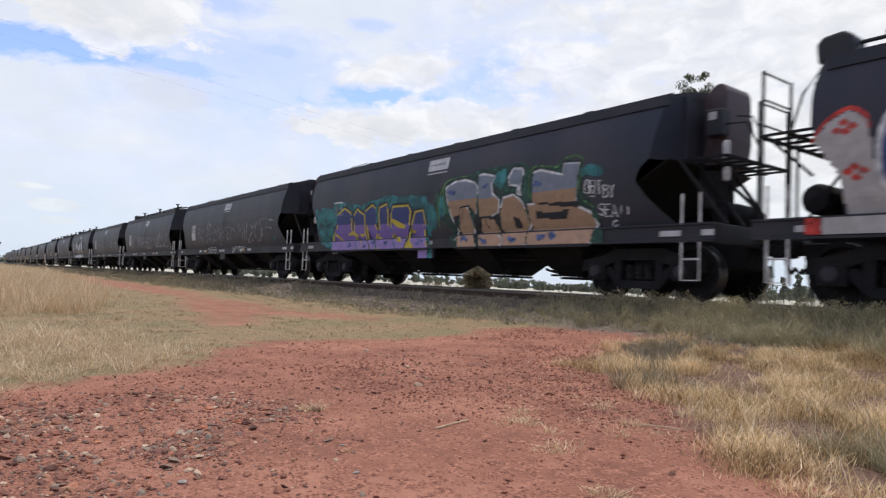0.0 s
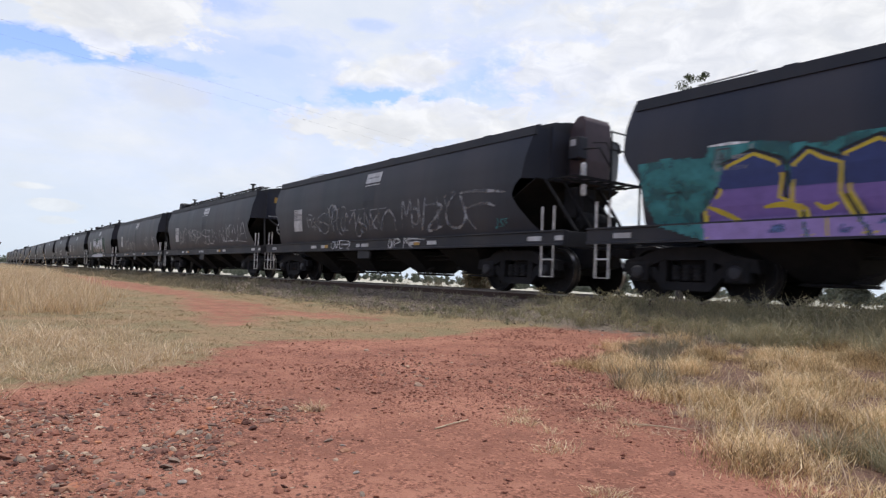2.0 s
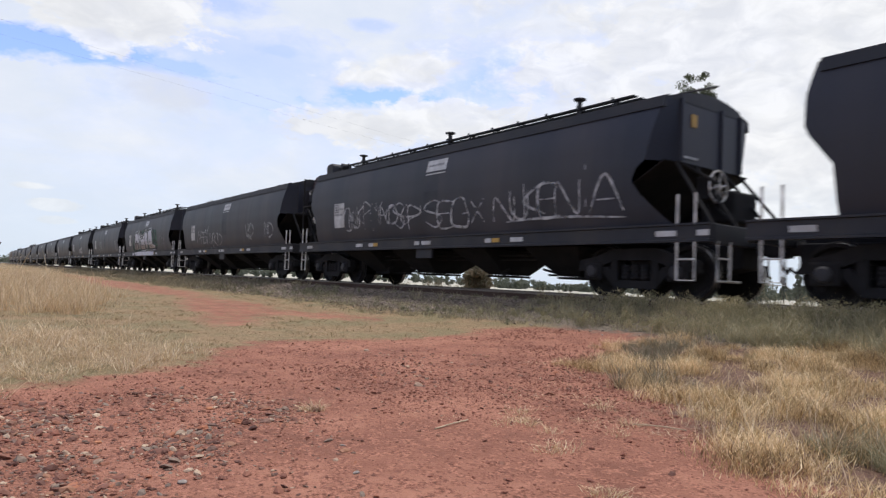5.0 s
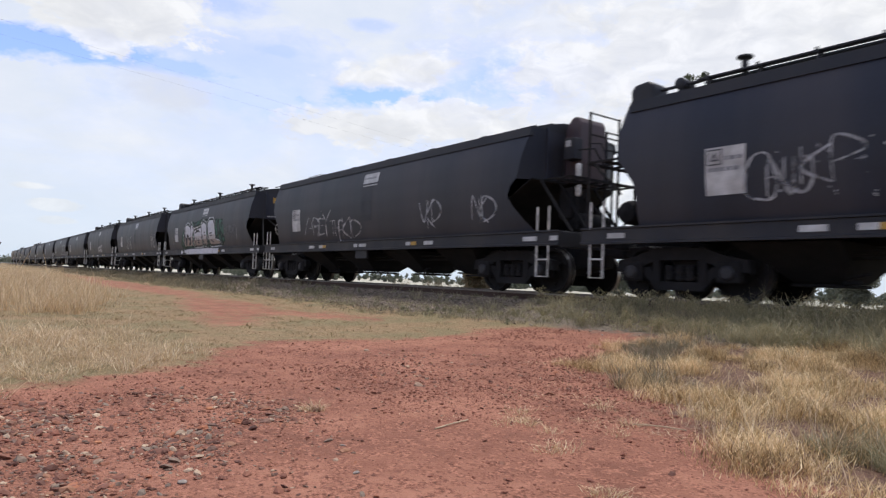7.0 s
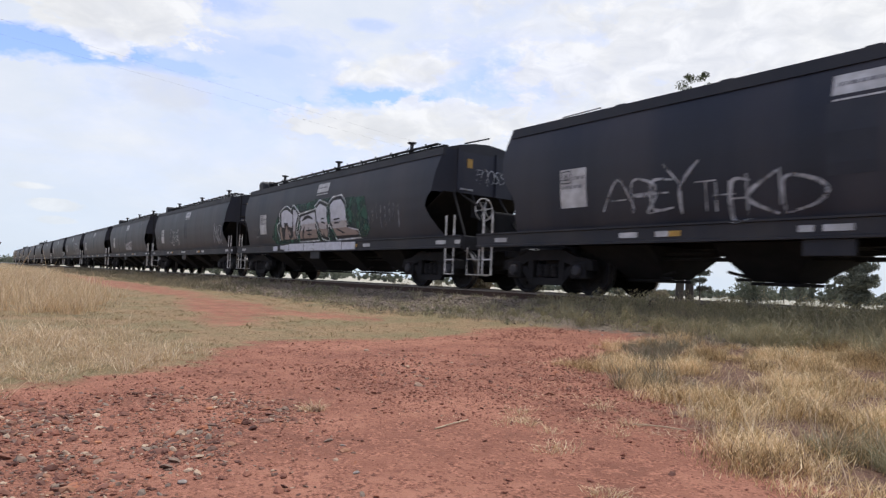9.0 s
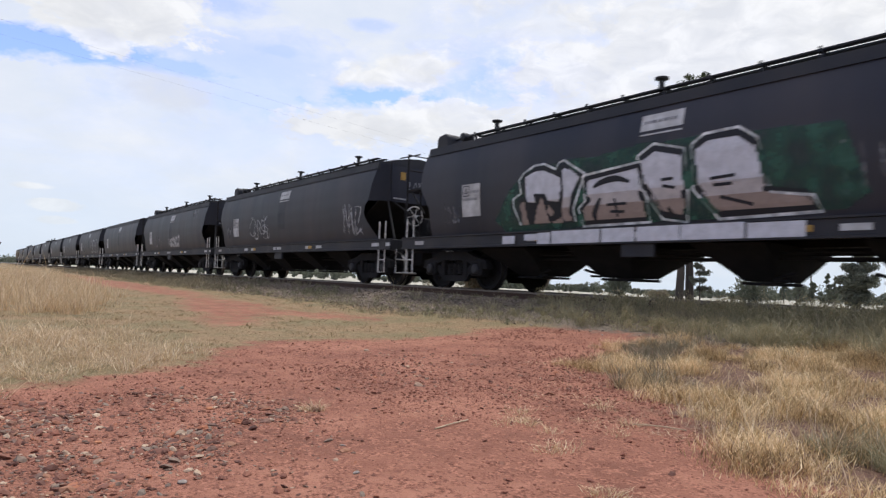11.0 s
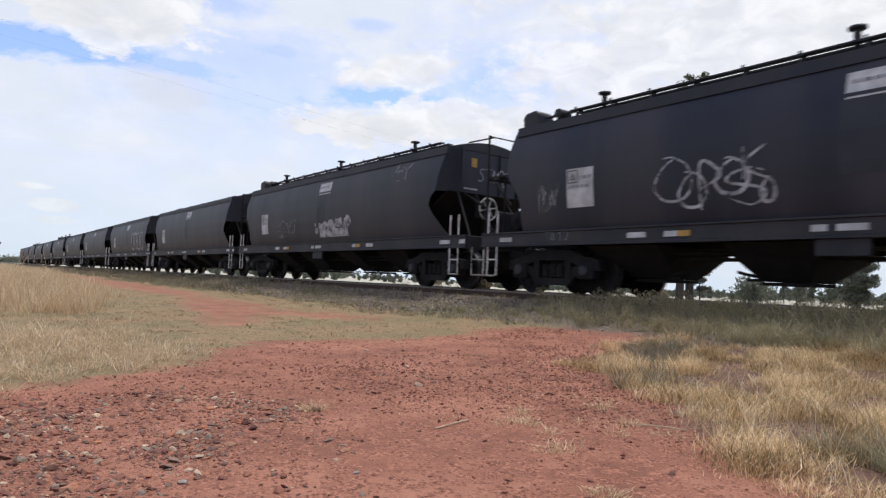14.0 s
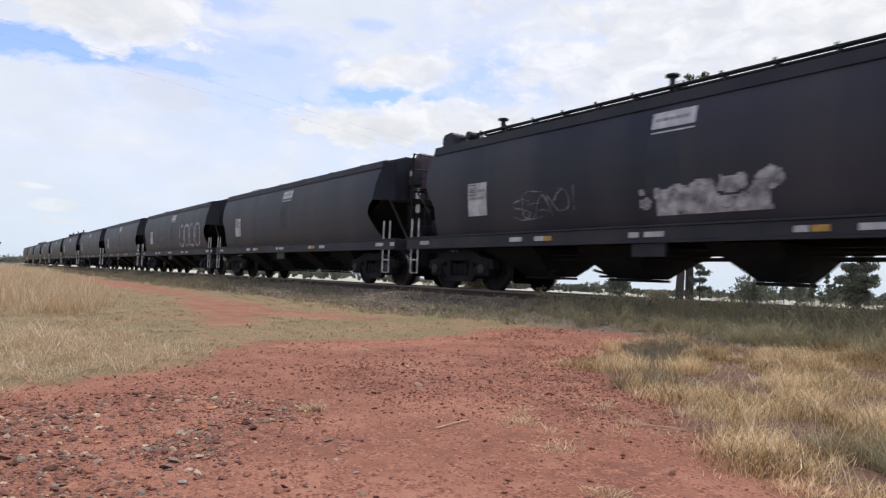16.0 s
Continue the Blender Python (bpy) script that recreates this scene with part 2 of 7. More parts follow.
def wagon_body(paint):
    bm = BM()
    zs = [1.22, 1.3, 1.45, 1.6, 1.75, 1.9, 2.0, 2.1, 2.2, 2.32, 2.45, 2.6, 2.75, 2.9, 3.05, 3.2, 3.36]
    sides = []
    for sgn in (-1, 1):
        rows = []
        for z in zs:
            f, r = front_x(z), rear_x(z)
            rows.append([bm.verts.new((r + (f - r) * k / 10, sgn * side_y(z), z)) for k in range(11)])
        for a, b in zip(rows, rows[1:]):
            for k in range(10):
                bm.faces.new((a[k], a[k + 1], b[k + 1], b[k]) if sgn < 0 else (a[k], b[k], b[k + 1], a[k + 1]))
        sides.append(rows)
    # front end wall: chamfered corners and a flat middle, down to the slope sheet
    first = zs.index(2.32)
    mid = []
    for i in range(first, len(zs)):
        z = zs[i]
        mid.append([tuple(sides[0][i][10].co), (6.43, -0.92, z), (6.43, 0.92, z), tuple(sides[1][i][10].co)])
    for k in range(3):
        cols = [(bm.verts.new(row[k]), bm.verts.new(row[k + 1])) for row in mid]
        for a, b in zip(cols, cols[1:]):
            bm.faces.new((a[0], a[1], b[1], b[0]))
    # rear end wall and its slope sheet
    first = zs.index(1.9)
    back = [[bm.verts.new(sides[s][i][0].co) for s in (0, 1)] for i in range(first, len(zs))]
    for a, b in zip(back, back[1:]):
        bm.faces.new((a[1], a[0], b[0], b[1]))
    for f in bm.faces:
        f.smooth = True
    return bm


def slope_sheets(t):
    """The dark plates under the hopper's ends, and its floor."""
    for pts in (((6.38, 2.33), (4.3, 1.2)), ((-6.28, 1.92), (-4.3, 1.2)), ((4.3, 1.2), (-4.3, 1.2))):
        bm = BM()
        (x0, z0), (x1, z1) = pts
        prism(bm, [(x0, z0), (x1, z1), (x1, z1 - 0.02), (x0, z0 - 0.02)], -1.30, 1.30)
        part("slope_sheet", bm, GRIME, t)
    for y in (-0.92, 0.30, 0.92):
        bm = BM()
        box(bm, (6.425, y - 0.03, 2.34), (6.475, y + 0.03, 3.40))
        part("end_post", bm, PAINT, t)


def wagon_roof(flat):
    bm = BM()
    ys = (-1.30, -1.12, -0.9, -0.45, 0, 0.45, 0.9, 1.12, 1.30)
    zr = (3.36, 3.43, 3.49, 3.58, 3.62, 3.58, 3.49, 3.43, 3.36)
    xs = (-6.55, -3, 0, 3, 6.36)
    rows = []
    for i, x in enumerate(xs):
        rows.append([bm.verts.new((x + (0.07 if i == 4 and abs(y) < 1 else 0), y, z)) for y, z in zip(ys, zr)])
    for a, b in zip(rows, rows[1:]):
        for k in range(8):
            bm.faces.new((a[k], b[k], b[k + 1], a[k + 1]))
    for row in (rows[0], rows[-1]):
        lowv = [bm.verts.new((v.co.x, v.co.y, 3.34)) for v in row]
        for k in range(8):
            bm.faces.new((row[k], row[k + 1], lowv[k + 1], lowv[k]))
    return bm


def bogie(parent, x):
    """Cast three-piece bogie: bolster with side frames and two wheelsets."""
    bm = BM()
    box(bm, (-0.22, -0.95, 0.46), (0.22, 0.95, 0.80), 0.04)
    lathe(bm, [(0.25, 0.78), (0.25, 0.93)], "z", 16)
    b = part("bogie", bm, GRIME, parent)
    b.location.x = x
    for s in (-1, 1):
        bm = BM()
        y0 = s * 1.06
        top = [(-1.22, 0.46), (-1.18, 0.66), (-0.80, 0.73), (-0.45, 0.86), (0.45, 0.86), (0.80, 0.73), (1.18, 0.66), (1.22, 0.46)]
        prism(bm, top + [(1.0, 0.48), (0.72, 0.54), (0.42, 0.66), (-0.42, 0.66), (-0.72, 0.54), (-1.0, 0.48)], y0 - 0.09, y0 + 0.09)
        prism(bm, [(-0.76, 0.52), (-0.42, 0.17), (0.42, 0.17), (0.76, 0.52), (0.58, 0.55), (0.34, 0.31), (-0.34, 0.31), (-0.58, 0.55)], y0 - 0.06, y0 + 0.06)
        for c in (-0.42, 0.42):
            box(bm, (c - 0.07, y0 - 0.075, 0.28), (c + 0.07, y0 + 0.075, 0.70))
        for c in (-0.87, 0.87):
            box(bm, (c - 0.20, y0 - 0.12, 0.30), (c + 0.20, y0 + 0.12, 0.64), 0.04)
        part("side_frame", bm, GRIME, b)
        bm = BM()
        for c in (-0.19, 0.0, 0.19):
            lathe(bm, [(0.075, 0.33), (0.085, 0.36), (0.075, 0.39), (0.085, 0.42), (0.075, 0.45), (0.085, 0.48), (0.075, 0.51), (0.085, 0.54), (0.07, 0.58)],
                  "z", 10, (c, y0, 0))
        part("spring_nest", bm, GRIME, b)
        for c in (-0.87, 0.87):
            bm = BM()
            lathe(bm, [(0.06, -0.03), (0.115, -0.02), (0.115, 0.04), (0.085, 0.065), (0.03, 0.07)] if s > 0 else
                  [(0.03, -0.07), (0.085, -0.065), (0.115, -0.04), (0.115, 0.02), (0.06, 0.03)], "y", 14, (c, y0 + s * 0.11, 0.46))
            part("axle_cap", bm, SILL, b)
    for c in (-0.36, 0.36):
        bm = BM()
        box(bm, (c - 0.05, -0.78, 0.26), (c + 0.05, 0.78, 0.40), 0.01)
        for y in (-0.74, 0.74):
            box(bm, (c + (0.03 if c > 0 else -0.11), y - 0.05, 0.30), (c + (0.11 if c > 0 else -0.03), y + 0.05, 0.60))
        part("brake_beam", bm, GRIME, b)
    for c in (-0.87, 0.87):
        bm = BM()
        tube(bm, [(0, -1.1, 0), (0, 1.1, 0)], 0.075, 12)
        for s in (-1, 1):
            prof = [(0.08, 0.66), (0.15, 0.66), (0.17, 0.685), (0.38, 0.70), (0.41, 0.66), (0.49, 0.665), (0.49, 0.69), (0.462, 0.705), (0.455, 0.795), (0.40, 0.80),
                    (0.37, 0.745), (0.17, 0.73), (0.15, 0.80), (0.08, 0.80)]
            lathe(bm, [(r, s * a) for r, a in prof], "y", 36)
            for k in range(6):
                a = k * math.pi / 3
                box(bm, (0.27 * math.cos(a) - 0.03, min(s * 0.725, s * 0.765), 0.27 * math.sin(a) - 0.03), (0.27 * math.cos(a) + 0.03, max(s * 0.725, s * 0.765), 0.27 * math.sin(a) + 0.03))
        w = part("wheelset", bm, GRIME, b)
        w.data.materials.append(TREAD)
        for p in w.data.polygons:
            r = math.hypot(p.center.x, p.center.z)
            if r > 0.44 and abs(p.normal.y) < 0.5:
                p.material_index = 1
        w.location = (c, 0, 0.46)
    return b


def conform(bm, x0, x1, z0, z1, off=0.008, sgn=-1):
    """A sheet laid on the curved side."""
    n = max(1, int((z1 - z0) / 0.08))
    rows = [[bm.verts.new((x, sgn * (side_y(z) + off), z)) for x in (x0, x1)] for z in np.linspace(z0, z1, n + 1)]
    for a, b in zip(rows, rows[1:]):
        bm.faces.new((a[0], a[1], b[1], b[0]))
    return bm


def sill_plate(bm, x0, x1, z0, z1):
    return box(bm, (x0, -1.440, z0), (x1, -1.429, z1))


def bars(bm, x0, x1, z0, z1, rows, off, rng):
    """Unreadable lettering as plain bars."""
    h = (z1 - z0) / rows
    for k in range(rows):
        x = x0
        while x < x1 - 0.03:
            w = rng.uniform(0.04, 0.11)
            conform(bm, x, min(x + w, x1), z0 + k * h + 0.2 * h, z0 + k * h + 0.75 * h, off)
            x += w + 0.025
    return bm


def wagon(kind, paint, seed=1):
    """kind A: plain roof, hood and platform at the front. kind B: roof walk with vents, hand brake at the front, platform at the rear."""
    rng = random.Random(seed)
    t = new("hopper_wagon")
    t.empty_display_size = 0.5
    part("body", wagon_body(paint), paint, t)
    slope_sheets(t)
    part("roof", wagon_roof(kind == "A"), ROOFING, t)
    for s in (-1, 1):
        bm = BM()
        prism(bm, [(s * 1.27, 3.20), (s * 1.36, 3.20), (s * 1.33, 3.39), (s * 1.18, 3.44), (s * 1.18, 3.41), (s * 1.27, 3.37)], -6.52, 6.37, "x")
        part("eave_strip", bm, ROOFING, t)
        bm = BM()
        prism(bm, [(s * 1.46, 0.93), (s * 1.46, 0.965), (s * 1.43, 0.975), (s * 1.43, 1.185), (s * 1.46, 1.195), (s * 1.46, 1.225), (s * 1.30, 1.225), (s * 1.30, 0.93)], -7.46, 7.31, "x")
        part("side_sill", bm, SILL, t)
    for s in (-1, 1):
        bm = BM()
        end = 7.28 if s > 0 else -7.43
        box(bm, (end - 0.05, -1.37, 0.90), (end + 0.05, 1.37, 1.21), 0.015)
        part("headstock", bm, SILL, t)
        bm = BM()
        box(bm, (min(s * 7.3, s * 7.52), -0.10, 0.78), (max(s * 7.3, s * 7.52), 0.10, 1.0), 0.03)
        box(bm, (min(s * 7.48, s * 7.70), -0.15, 0.74), (max(s * 7.48, s * 7.70), 0.13, 1.02), 0.05)
        part("coupler", bm, GRIME, t)
        bm = BM()
        tube(bm, [(s * 7.3, 0.42, 0.98), (s * 7.42, 0.42, 0.9), (s * 7.5, 0.40, 0.62), (s * 7.6, 0.36, 0.52), (s * 7.66, 0.3, 0.6)], 0.028, 7)
        part("brake_hose", bm, GRIME, t)
        bm = BM()
        prism(bm, [(s * 5.9, 0.95), (s * 6.2, 0.62), (s * 6.7, 0.48), (s * 7.2, 0.56), (s * 7.26, 0.95)], -0.34, 0.34, "y", 0.02)
        tube(bm, [(s * 6.75, -0.9, 0.60), (s * 6.75, 0.9, 0.60)], 0.05, 8)
        part("draft_gear", bm, GRIME, t)
    bm = BM()
    box(bm, (-7.2, -0.18, 0.90), (7.2, 0.18, 1.20))
    for x in (-5.7, -4.4, -2.0, 0.5, 2.9, 4.4, 5.7):
        box(bm, (x - 0.05, -1.37, 0.98), (x + 0.05, 1.37, 1.2))
    part("underframe", bm, GRIME, t)
    # grain chutes between the bogies, in two pairs: rear and front edges at the top and at the outlet
    for r0, r1, f1, f0 in ((-4.72, -4.15, -3.45, -3.20), (-2.05, -1.80, -1.12, -0.55), (0.55, 1.05, 1.55, 1.75), (3.05, 3.30, 3.90, 4.50)):
        bm = BM()
        rings = []
        for q, wide, z in ((0.0, 1.22, 0.92), (0.34, 0.96, 0.74), (0.68, 0.68, 0.55), (0.94, 0.48, 0.40), (1.0, 0.42, 0.36)):
            a, b = (r0 + (r1 - r0) * (q if r1 - r0 > 0.45 else q * q)), (f0 + (f1 - f0) * (q if f0 - f1 > 0.45 else q * q))
            rings.append([bm.verts.new(v) for v in ((a, -wide, z), (b, -wide, z), (b, wide, z), (a, wide, z))])
        for q, s in zip(rings, rings[1:]):
            for k in range(4):
                bm.faces.new((s[k], s[(k + 1) % 4], q[(k + 1) % 4], q[k]))
        bm.faces.new(rings[-1][::-1])
        c = part("grain_chute", bm, GRIME, t)
        bm = BM()
        box(bm, (r1 - 0.05, -0.42, 0.30), (f1 + 0.05, 0.42, 0.35), 0.012)
        out, way = (r1, -1) if r1 - r0 < 0.45 else (f1, 1)
        tube(bm, [(out, -0.46, 0.42), (out + 0.25 * way, -0.52, 0.47), (out + 0.36 * way, -0.52, 0.50)], 0.028, 6)
        box(bm, (min(out, out + 0.24 * way), -0.50, 0.355), (max(out, out + 0.24 * way), -0.44, 0.40))
        part("gate", bm, GRIME, c)
    for y, z in ((0.35, 0.82), (0.62, 0.74), (-0.70, 0.785), (-0.66, 0.70)):
        part("brake_pipe", tube(BM(), [(-5.0, y, z), (5.0, y, z)], 0.025, 6), GRIME, t)
    bm = BM()
    box(bm, (-0.62, -1.40, 0.70), (0.04, -1.33, 0.93), 0.01)
    part("equipment_plate", bm, SILL, t)
    bogie(t, -5.65)
    bogie(t, 5.70)
    # corner hand posts and steps
    for x0, x1 in ((6.74, 7.05), (-7.24, -6.95)):
        for x in (x0, x1):
            bm = BM()
            tube(bm, [(x, -1.44, 1.20), (x, -1.44, 1.69)], 0.021, 8)
            part("hand_post", bm, STEP_WHITE, t)
        bm = BM()
        tube(bm, [(x0, -1.44, 0.95), (x0, -1.44, 0.33), (x1, -1.44, 0.33), (x1, -1.44, 0.95)], 0.02, 8)
        tube(bm, [(x0, -1.44, 0.66), (x1, -1.44, 0.66)], 0.016, 8)
        part("foot_step", bm, STEP_WHITE, t)
        bm = BM()
        tube(bm, [(x0, 1.44, 0.95), (x0, 1.44, 0.33), (x1, 1.44, 0.33), (x1, 1.44, 0.95)], 0.02, 8)
        part("foot_step", bm, STEP_WHITE, t)
    # white and yellow plates on the sill
    for x0, w, mat in ((-3.63, 0.37, PANEL), (-2.91, 0.24, PANEL), (-2.66, 0.21, YELLOW), (-0.66, 0.20, PANEL), (-0.34, 0.37, PANEL), (2.06, 0.19, PANEL), (2.28, 0.24, YELLOW),
                       (2.86, 0.37, PANEL), (6.34, 0.38, PANEL), (-6.86, 0.36, PANEL), (7.08, 0.20, PANEL)):
        bm = BM()
        sill_plate(bm, x0, x0 + w, 1.025, 1.115)
        part("sill_plate", bm, mat, t)
    # data panel with its boxed triangle, and the panel under the eave
    bm = conform(BM(), -5.00, -4.37, 1.62, 2.34, 0.008)
    p = part("data_panel", bm, PANEL, t, "faded white data panel with small dark lettering")
    bm = BM()
    for x0, x1, z0, z1 in ((-4.97, -4.73, 2.29, 2.31), (-4.97, -4.73, 2.07, 2.09), (-4.97, -4.95, 2.07, 2.31), (-4.75, -4.73, 2.07, 2.31)):
        conform(bm, x0, x1, z0, z1, 0.012)
    y = -(side_y(2.2) + 0.013)
    tri = [Vector((-4.92, y, 2.13)), Vector((-4.78, y, 2.13)), Vector((-4.85, y, 2.26))]
    mid = sum(tri, Vector()) / 3
    outer, inner = [bm.verts.new(v) for v in tri], [bm.verts.new(mid + (v - mid) * 0.45) for v in tri]
    for k in range(3):
        bm.faces.new((outer[k], outer[(k + 1) % 3], inner[(k + 1) % 3], inner[k]))
    part("panel_emblem", bm, INK, p)
    part("panel_lettering", bars(bars(BM(), -4.69, -4.42, 2.11, 2.22, 1, 0.012, rng), -4.95, -4.45, 1.95, 2.06, 1, 0.012, rng), FADED_INK, p)["kind"] = "stuff"
    bm = conform(BM(), -0.25, 0.55, 2.80, 3.08, 0.008)
    p = part("eave_panel", bm, PANEL, t, "faded white panel under the eave")
    part("panel_lettering", bars(BM(), -0.18, 0.45, 2.90, 3.0, 1, 0.012, rng), FADED_INK, p)["kind"] = "stuff"
    bm = conform(BM(), -0.24, 0.55, 2.72, 2.745, 0.008)
    part("painted_line", bm, PANEL, t)
    part("faded_patch", conform(BM(), -0.30, 0.30, 1.75, 2.71, 0.005), FADED, t, "paler rubbed patch of paint")
    if kind == "A":
        front_hood(t)
        hatch_rail(t)
    else:
        front_brake(t)
        rear_platform(t)
        roof_walk(t)
    return t


def front_hood(t):
    bm = BM()
    prism(bm, [(6.40, 3.44), (6.58, 3.66), (6.68, 3.70), (6.77, 3.68), (6.83, 3.58), (6.86, 2.75), (6.80, 2.30), (6.42, 2.30)], -0.38, 0.42, "y", 0.03)
    part("hood", bm, HOOD, t, "brown rounded hood on the wagon end")
    bm = BM()
    box(bm, (6.60, -0.62, 2.76), (6.90, -0.37, 3.20), 0.02)
    part("junction_box", bm, SILL, t)
    bm = BM()
    box(bm, (6.66, -0.626, 3.02), (6.80, -0.619, 3.15))
    part("data_plate", bm, PANEL, t)
    for x, z0, z1 in ((6.92, 2.38, 2.64), (6.93, 2.02, 2.20)):
        bm = lathe(BM(), [(0.03, z0 - 0.03), (0.06, z0), (0.06, z1), (0.03, z1 + 0.03)], "z", 14, (x, -0.5, 0))
        part("valve_cylinder", bm, STEP_WHITE, t, "pale steel valve cylinder")
    for line in ([(6.9, -0.5, 2.95), (7.15, -0.3, 2.97), (7.2, 0.0, 2.6), (7.2, 0.02, 2.36)], [(6.92, -0.5, 2.0), (6.92, -0.5, 1.3)], [(6.6, -0.6, 2.76), (6.55, -0.6, 2.4)]):
        part("pipe", tube(BM(), line, 0.018, 6), GRIME, t)
    platform(t, 6.45, 7.22, -1.0, 0.98, 2.33)
    for y in (0.0, 0.96):
        bm = BM()
        tube(bm, [(7.2, y, 1.2), (7.2, y, 3.36)], 0.022, 8)
        part("ladder_post", bm, GRIME, t)
    for z in (3.34, 2.98):
        part("guard_rail", tube(BM(), [(7.2, 0.0, z), (7.2, 0.96, z)], 0.018, 8), GRIME, t)
    bm = BM()
    tube(bm, [(6.98, -0.3, 3.10), (7.1, -0.05, 3.12), (7.2, 0.0, 2.9), (7.2, 0.0, 2.4)], 0.014, 6)
    part("pipe", bm, GRIME, t)
    for line in ([(6.45, -1.1, 2.3), (7.24, -1.0, 1.22)], [(6.45, -0.55, 2.3), (7.24, -0.5, 1.22)], [(6.45, 0.55, 2.3), (7.24, 0.5, 1.22)], [(6.5, -0.2, 2.3), (7.1, 0.1, 1.6), (7.25, 0.2, 1.2)]):
        part("brace", tube(BM(), line, 0.033, 6), GRIME, t)
    bm = BM()
    lathe(bm, [(0.02, -0.55), (0.17, -0.48), (0.19, -0.40), (0.19, 0.40), (0.17, 0.48), (0.02, 0.55)], "y", 18, (6.75, 0.1, 1.50))
    part("air_tank", bm, GRIME, t)
    bm = BM()
    box(bm, (6.40, -0.50, 1.55), (6.75, 0.1, 2.2), 0.04)
    part("valve_cabinet", bm, GRIME, t)


def hatch_rail(t):
    part("hatch_rail", tube(BM(), [(-5.9, -0.55, 3.56), (-5.85, -0.55, 3.68), (-4.85, -0.55, 3.70), (-4.8, -0.55, 3.56)], 0.016, 6), STEP_WHITE, t)
    for x in (-4.2, -2.1, 0.0, 2.1, 4.2):
        part("hatch_clamp", box(BM(), (x - 0.12, -0.80, 3.48), (x + 0.12, -0.62, 3.60), 0.02), ROOFING, t)
    part("hatch_cover", prism(BM(), [(-0.42, 3.56), (-0.36, 3.68), (0.36, 3.68), (0.42, 3.56)], -5.9, 6.0, "x"), ROOFING, t)


def platform(t, x0, x1, y0, y1, z):
    """Open grating on angle bearers."""
    bm = BM()
    for x in (x0, (x0 + x1) / 2, x1):
        box(bm, (x - 0.025, y0, z - 0.05), (x + 0.025, y1, z))
    n = 6
    for k in range(n + 1):
        y = y0 + (y1 - y0) * k / n
        box(bm, (x0, y - 0.02, z - 0.03), (x1, y + 0.02, z + 0.005))
    part("platform", bm, GRIME, t, "open steel grating platform")


def front_brake(t):
    bm = BM()
    n, c, r = 24, Vector((6.78, -0.35, 1.93)), 0.27
    ring = [c + r * Vector((0, math.cos(2 * math.pi * k / n), math.sin(2 * math.pi * k / n))) for k in range(n)]
    tube(bm, ring + ring[:1], 0.018, 6)
    wheel = part("hand_brake_wheel", bm, STEP_WHITE, t, "pale spoked hand brake wheel")
    bm = BM()
    lathe(bm, [(0.05, -0.04), (0.05, 0.04)], "x", 12, c)
    part("hub", bm, STEP_WHITE, wheel)
    for k in range(6):
        a = k * math.pi / 3 + 0.2
        bm = BM()
        tube(bm, [c, c + r * Vector((0, math.cos(a), math.sin(a)))], 0.014, 6)
        part("spoke", bm, STEP_WHITE, wheel)
    bm = BM()
    box(bm, (6.45, -0.50, 1.72), (6.74, -0.18, 2.12), 0.03)
    tube(bm, [(6.6, -0.35, 1.75), (6.6, -0.35, 1.2)], 0.02, 6)
    tube(bm, [(6.35, -0.85, 2.35), (6.9, -0.55, 1.95)], 0.03, 6)
    tube(bm, [(6.6, -0.3, 1.7), (7.2, -0.2, 1.1), (7.25, -0.2, 0.9)], 0.025, 6)
    part("brake_gear", bm, GRIME, t)
    for y0, y1 in ((-1.25, -0.90),):
        bm = BM()
        tube(bm, [(7.32, y0, 0.95), (7.32, y0, 0.33), (7.32, y1 + 0.3, 0.33)], 0.022, 8)
        tube(bm, [(7.32, y1, 0.95), (7.32, y1, 0.33)], 0.02, 8)
        tube(bm, [(7.32, y0, 0.68), (7.32, y1, 0.68)], 0.016, 8)
        part("end_step", bm, STEP_WHITE, t)
    bm = BM()
    box(bm, (6.435, -0.64, 2.96), (6.445, -0.48, 3.18))
    part("end_mark", bm, YELLOW, t)
    bm = BM()
    for k in range(6):
        box(bm, (6.44, -0.85 + 0.07 * k, 2.40), (6.448, -0.80 + 0.07 * k, 2.44))
    part("end_lettering", bm, PANEL, t)
    for y in (-1.25, -0.55, 0.55, 1.2):
        bm = BM()
        tube(bm, [(6.40, y * 0.8, 2.32), (7.22, y, 1.22)], 0.03, 6)
        part("brace", bm, GRIME, t)
    bm = BM()
    box(bm, (6.3, -0.1, 1.35), (6.9, 0.7, 1.9), 0.05)
    part("valve_cabinet", bm, GRIME, t)


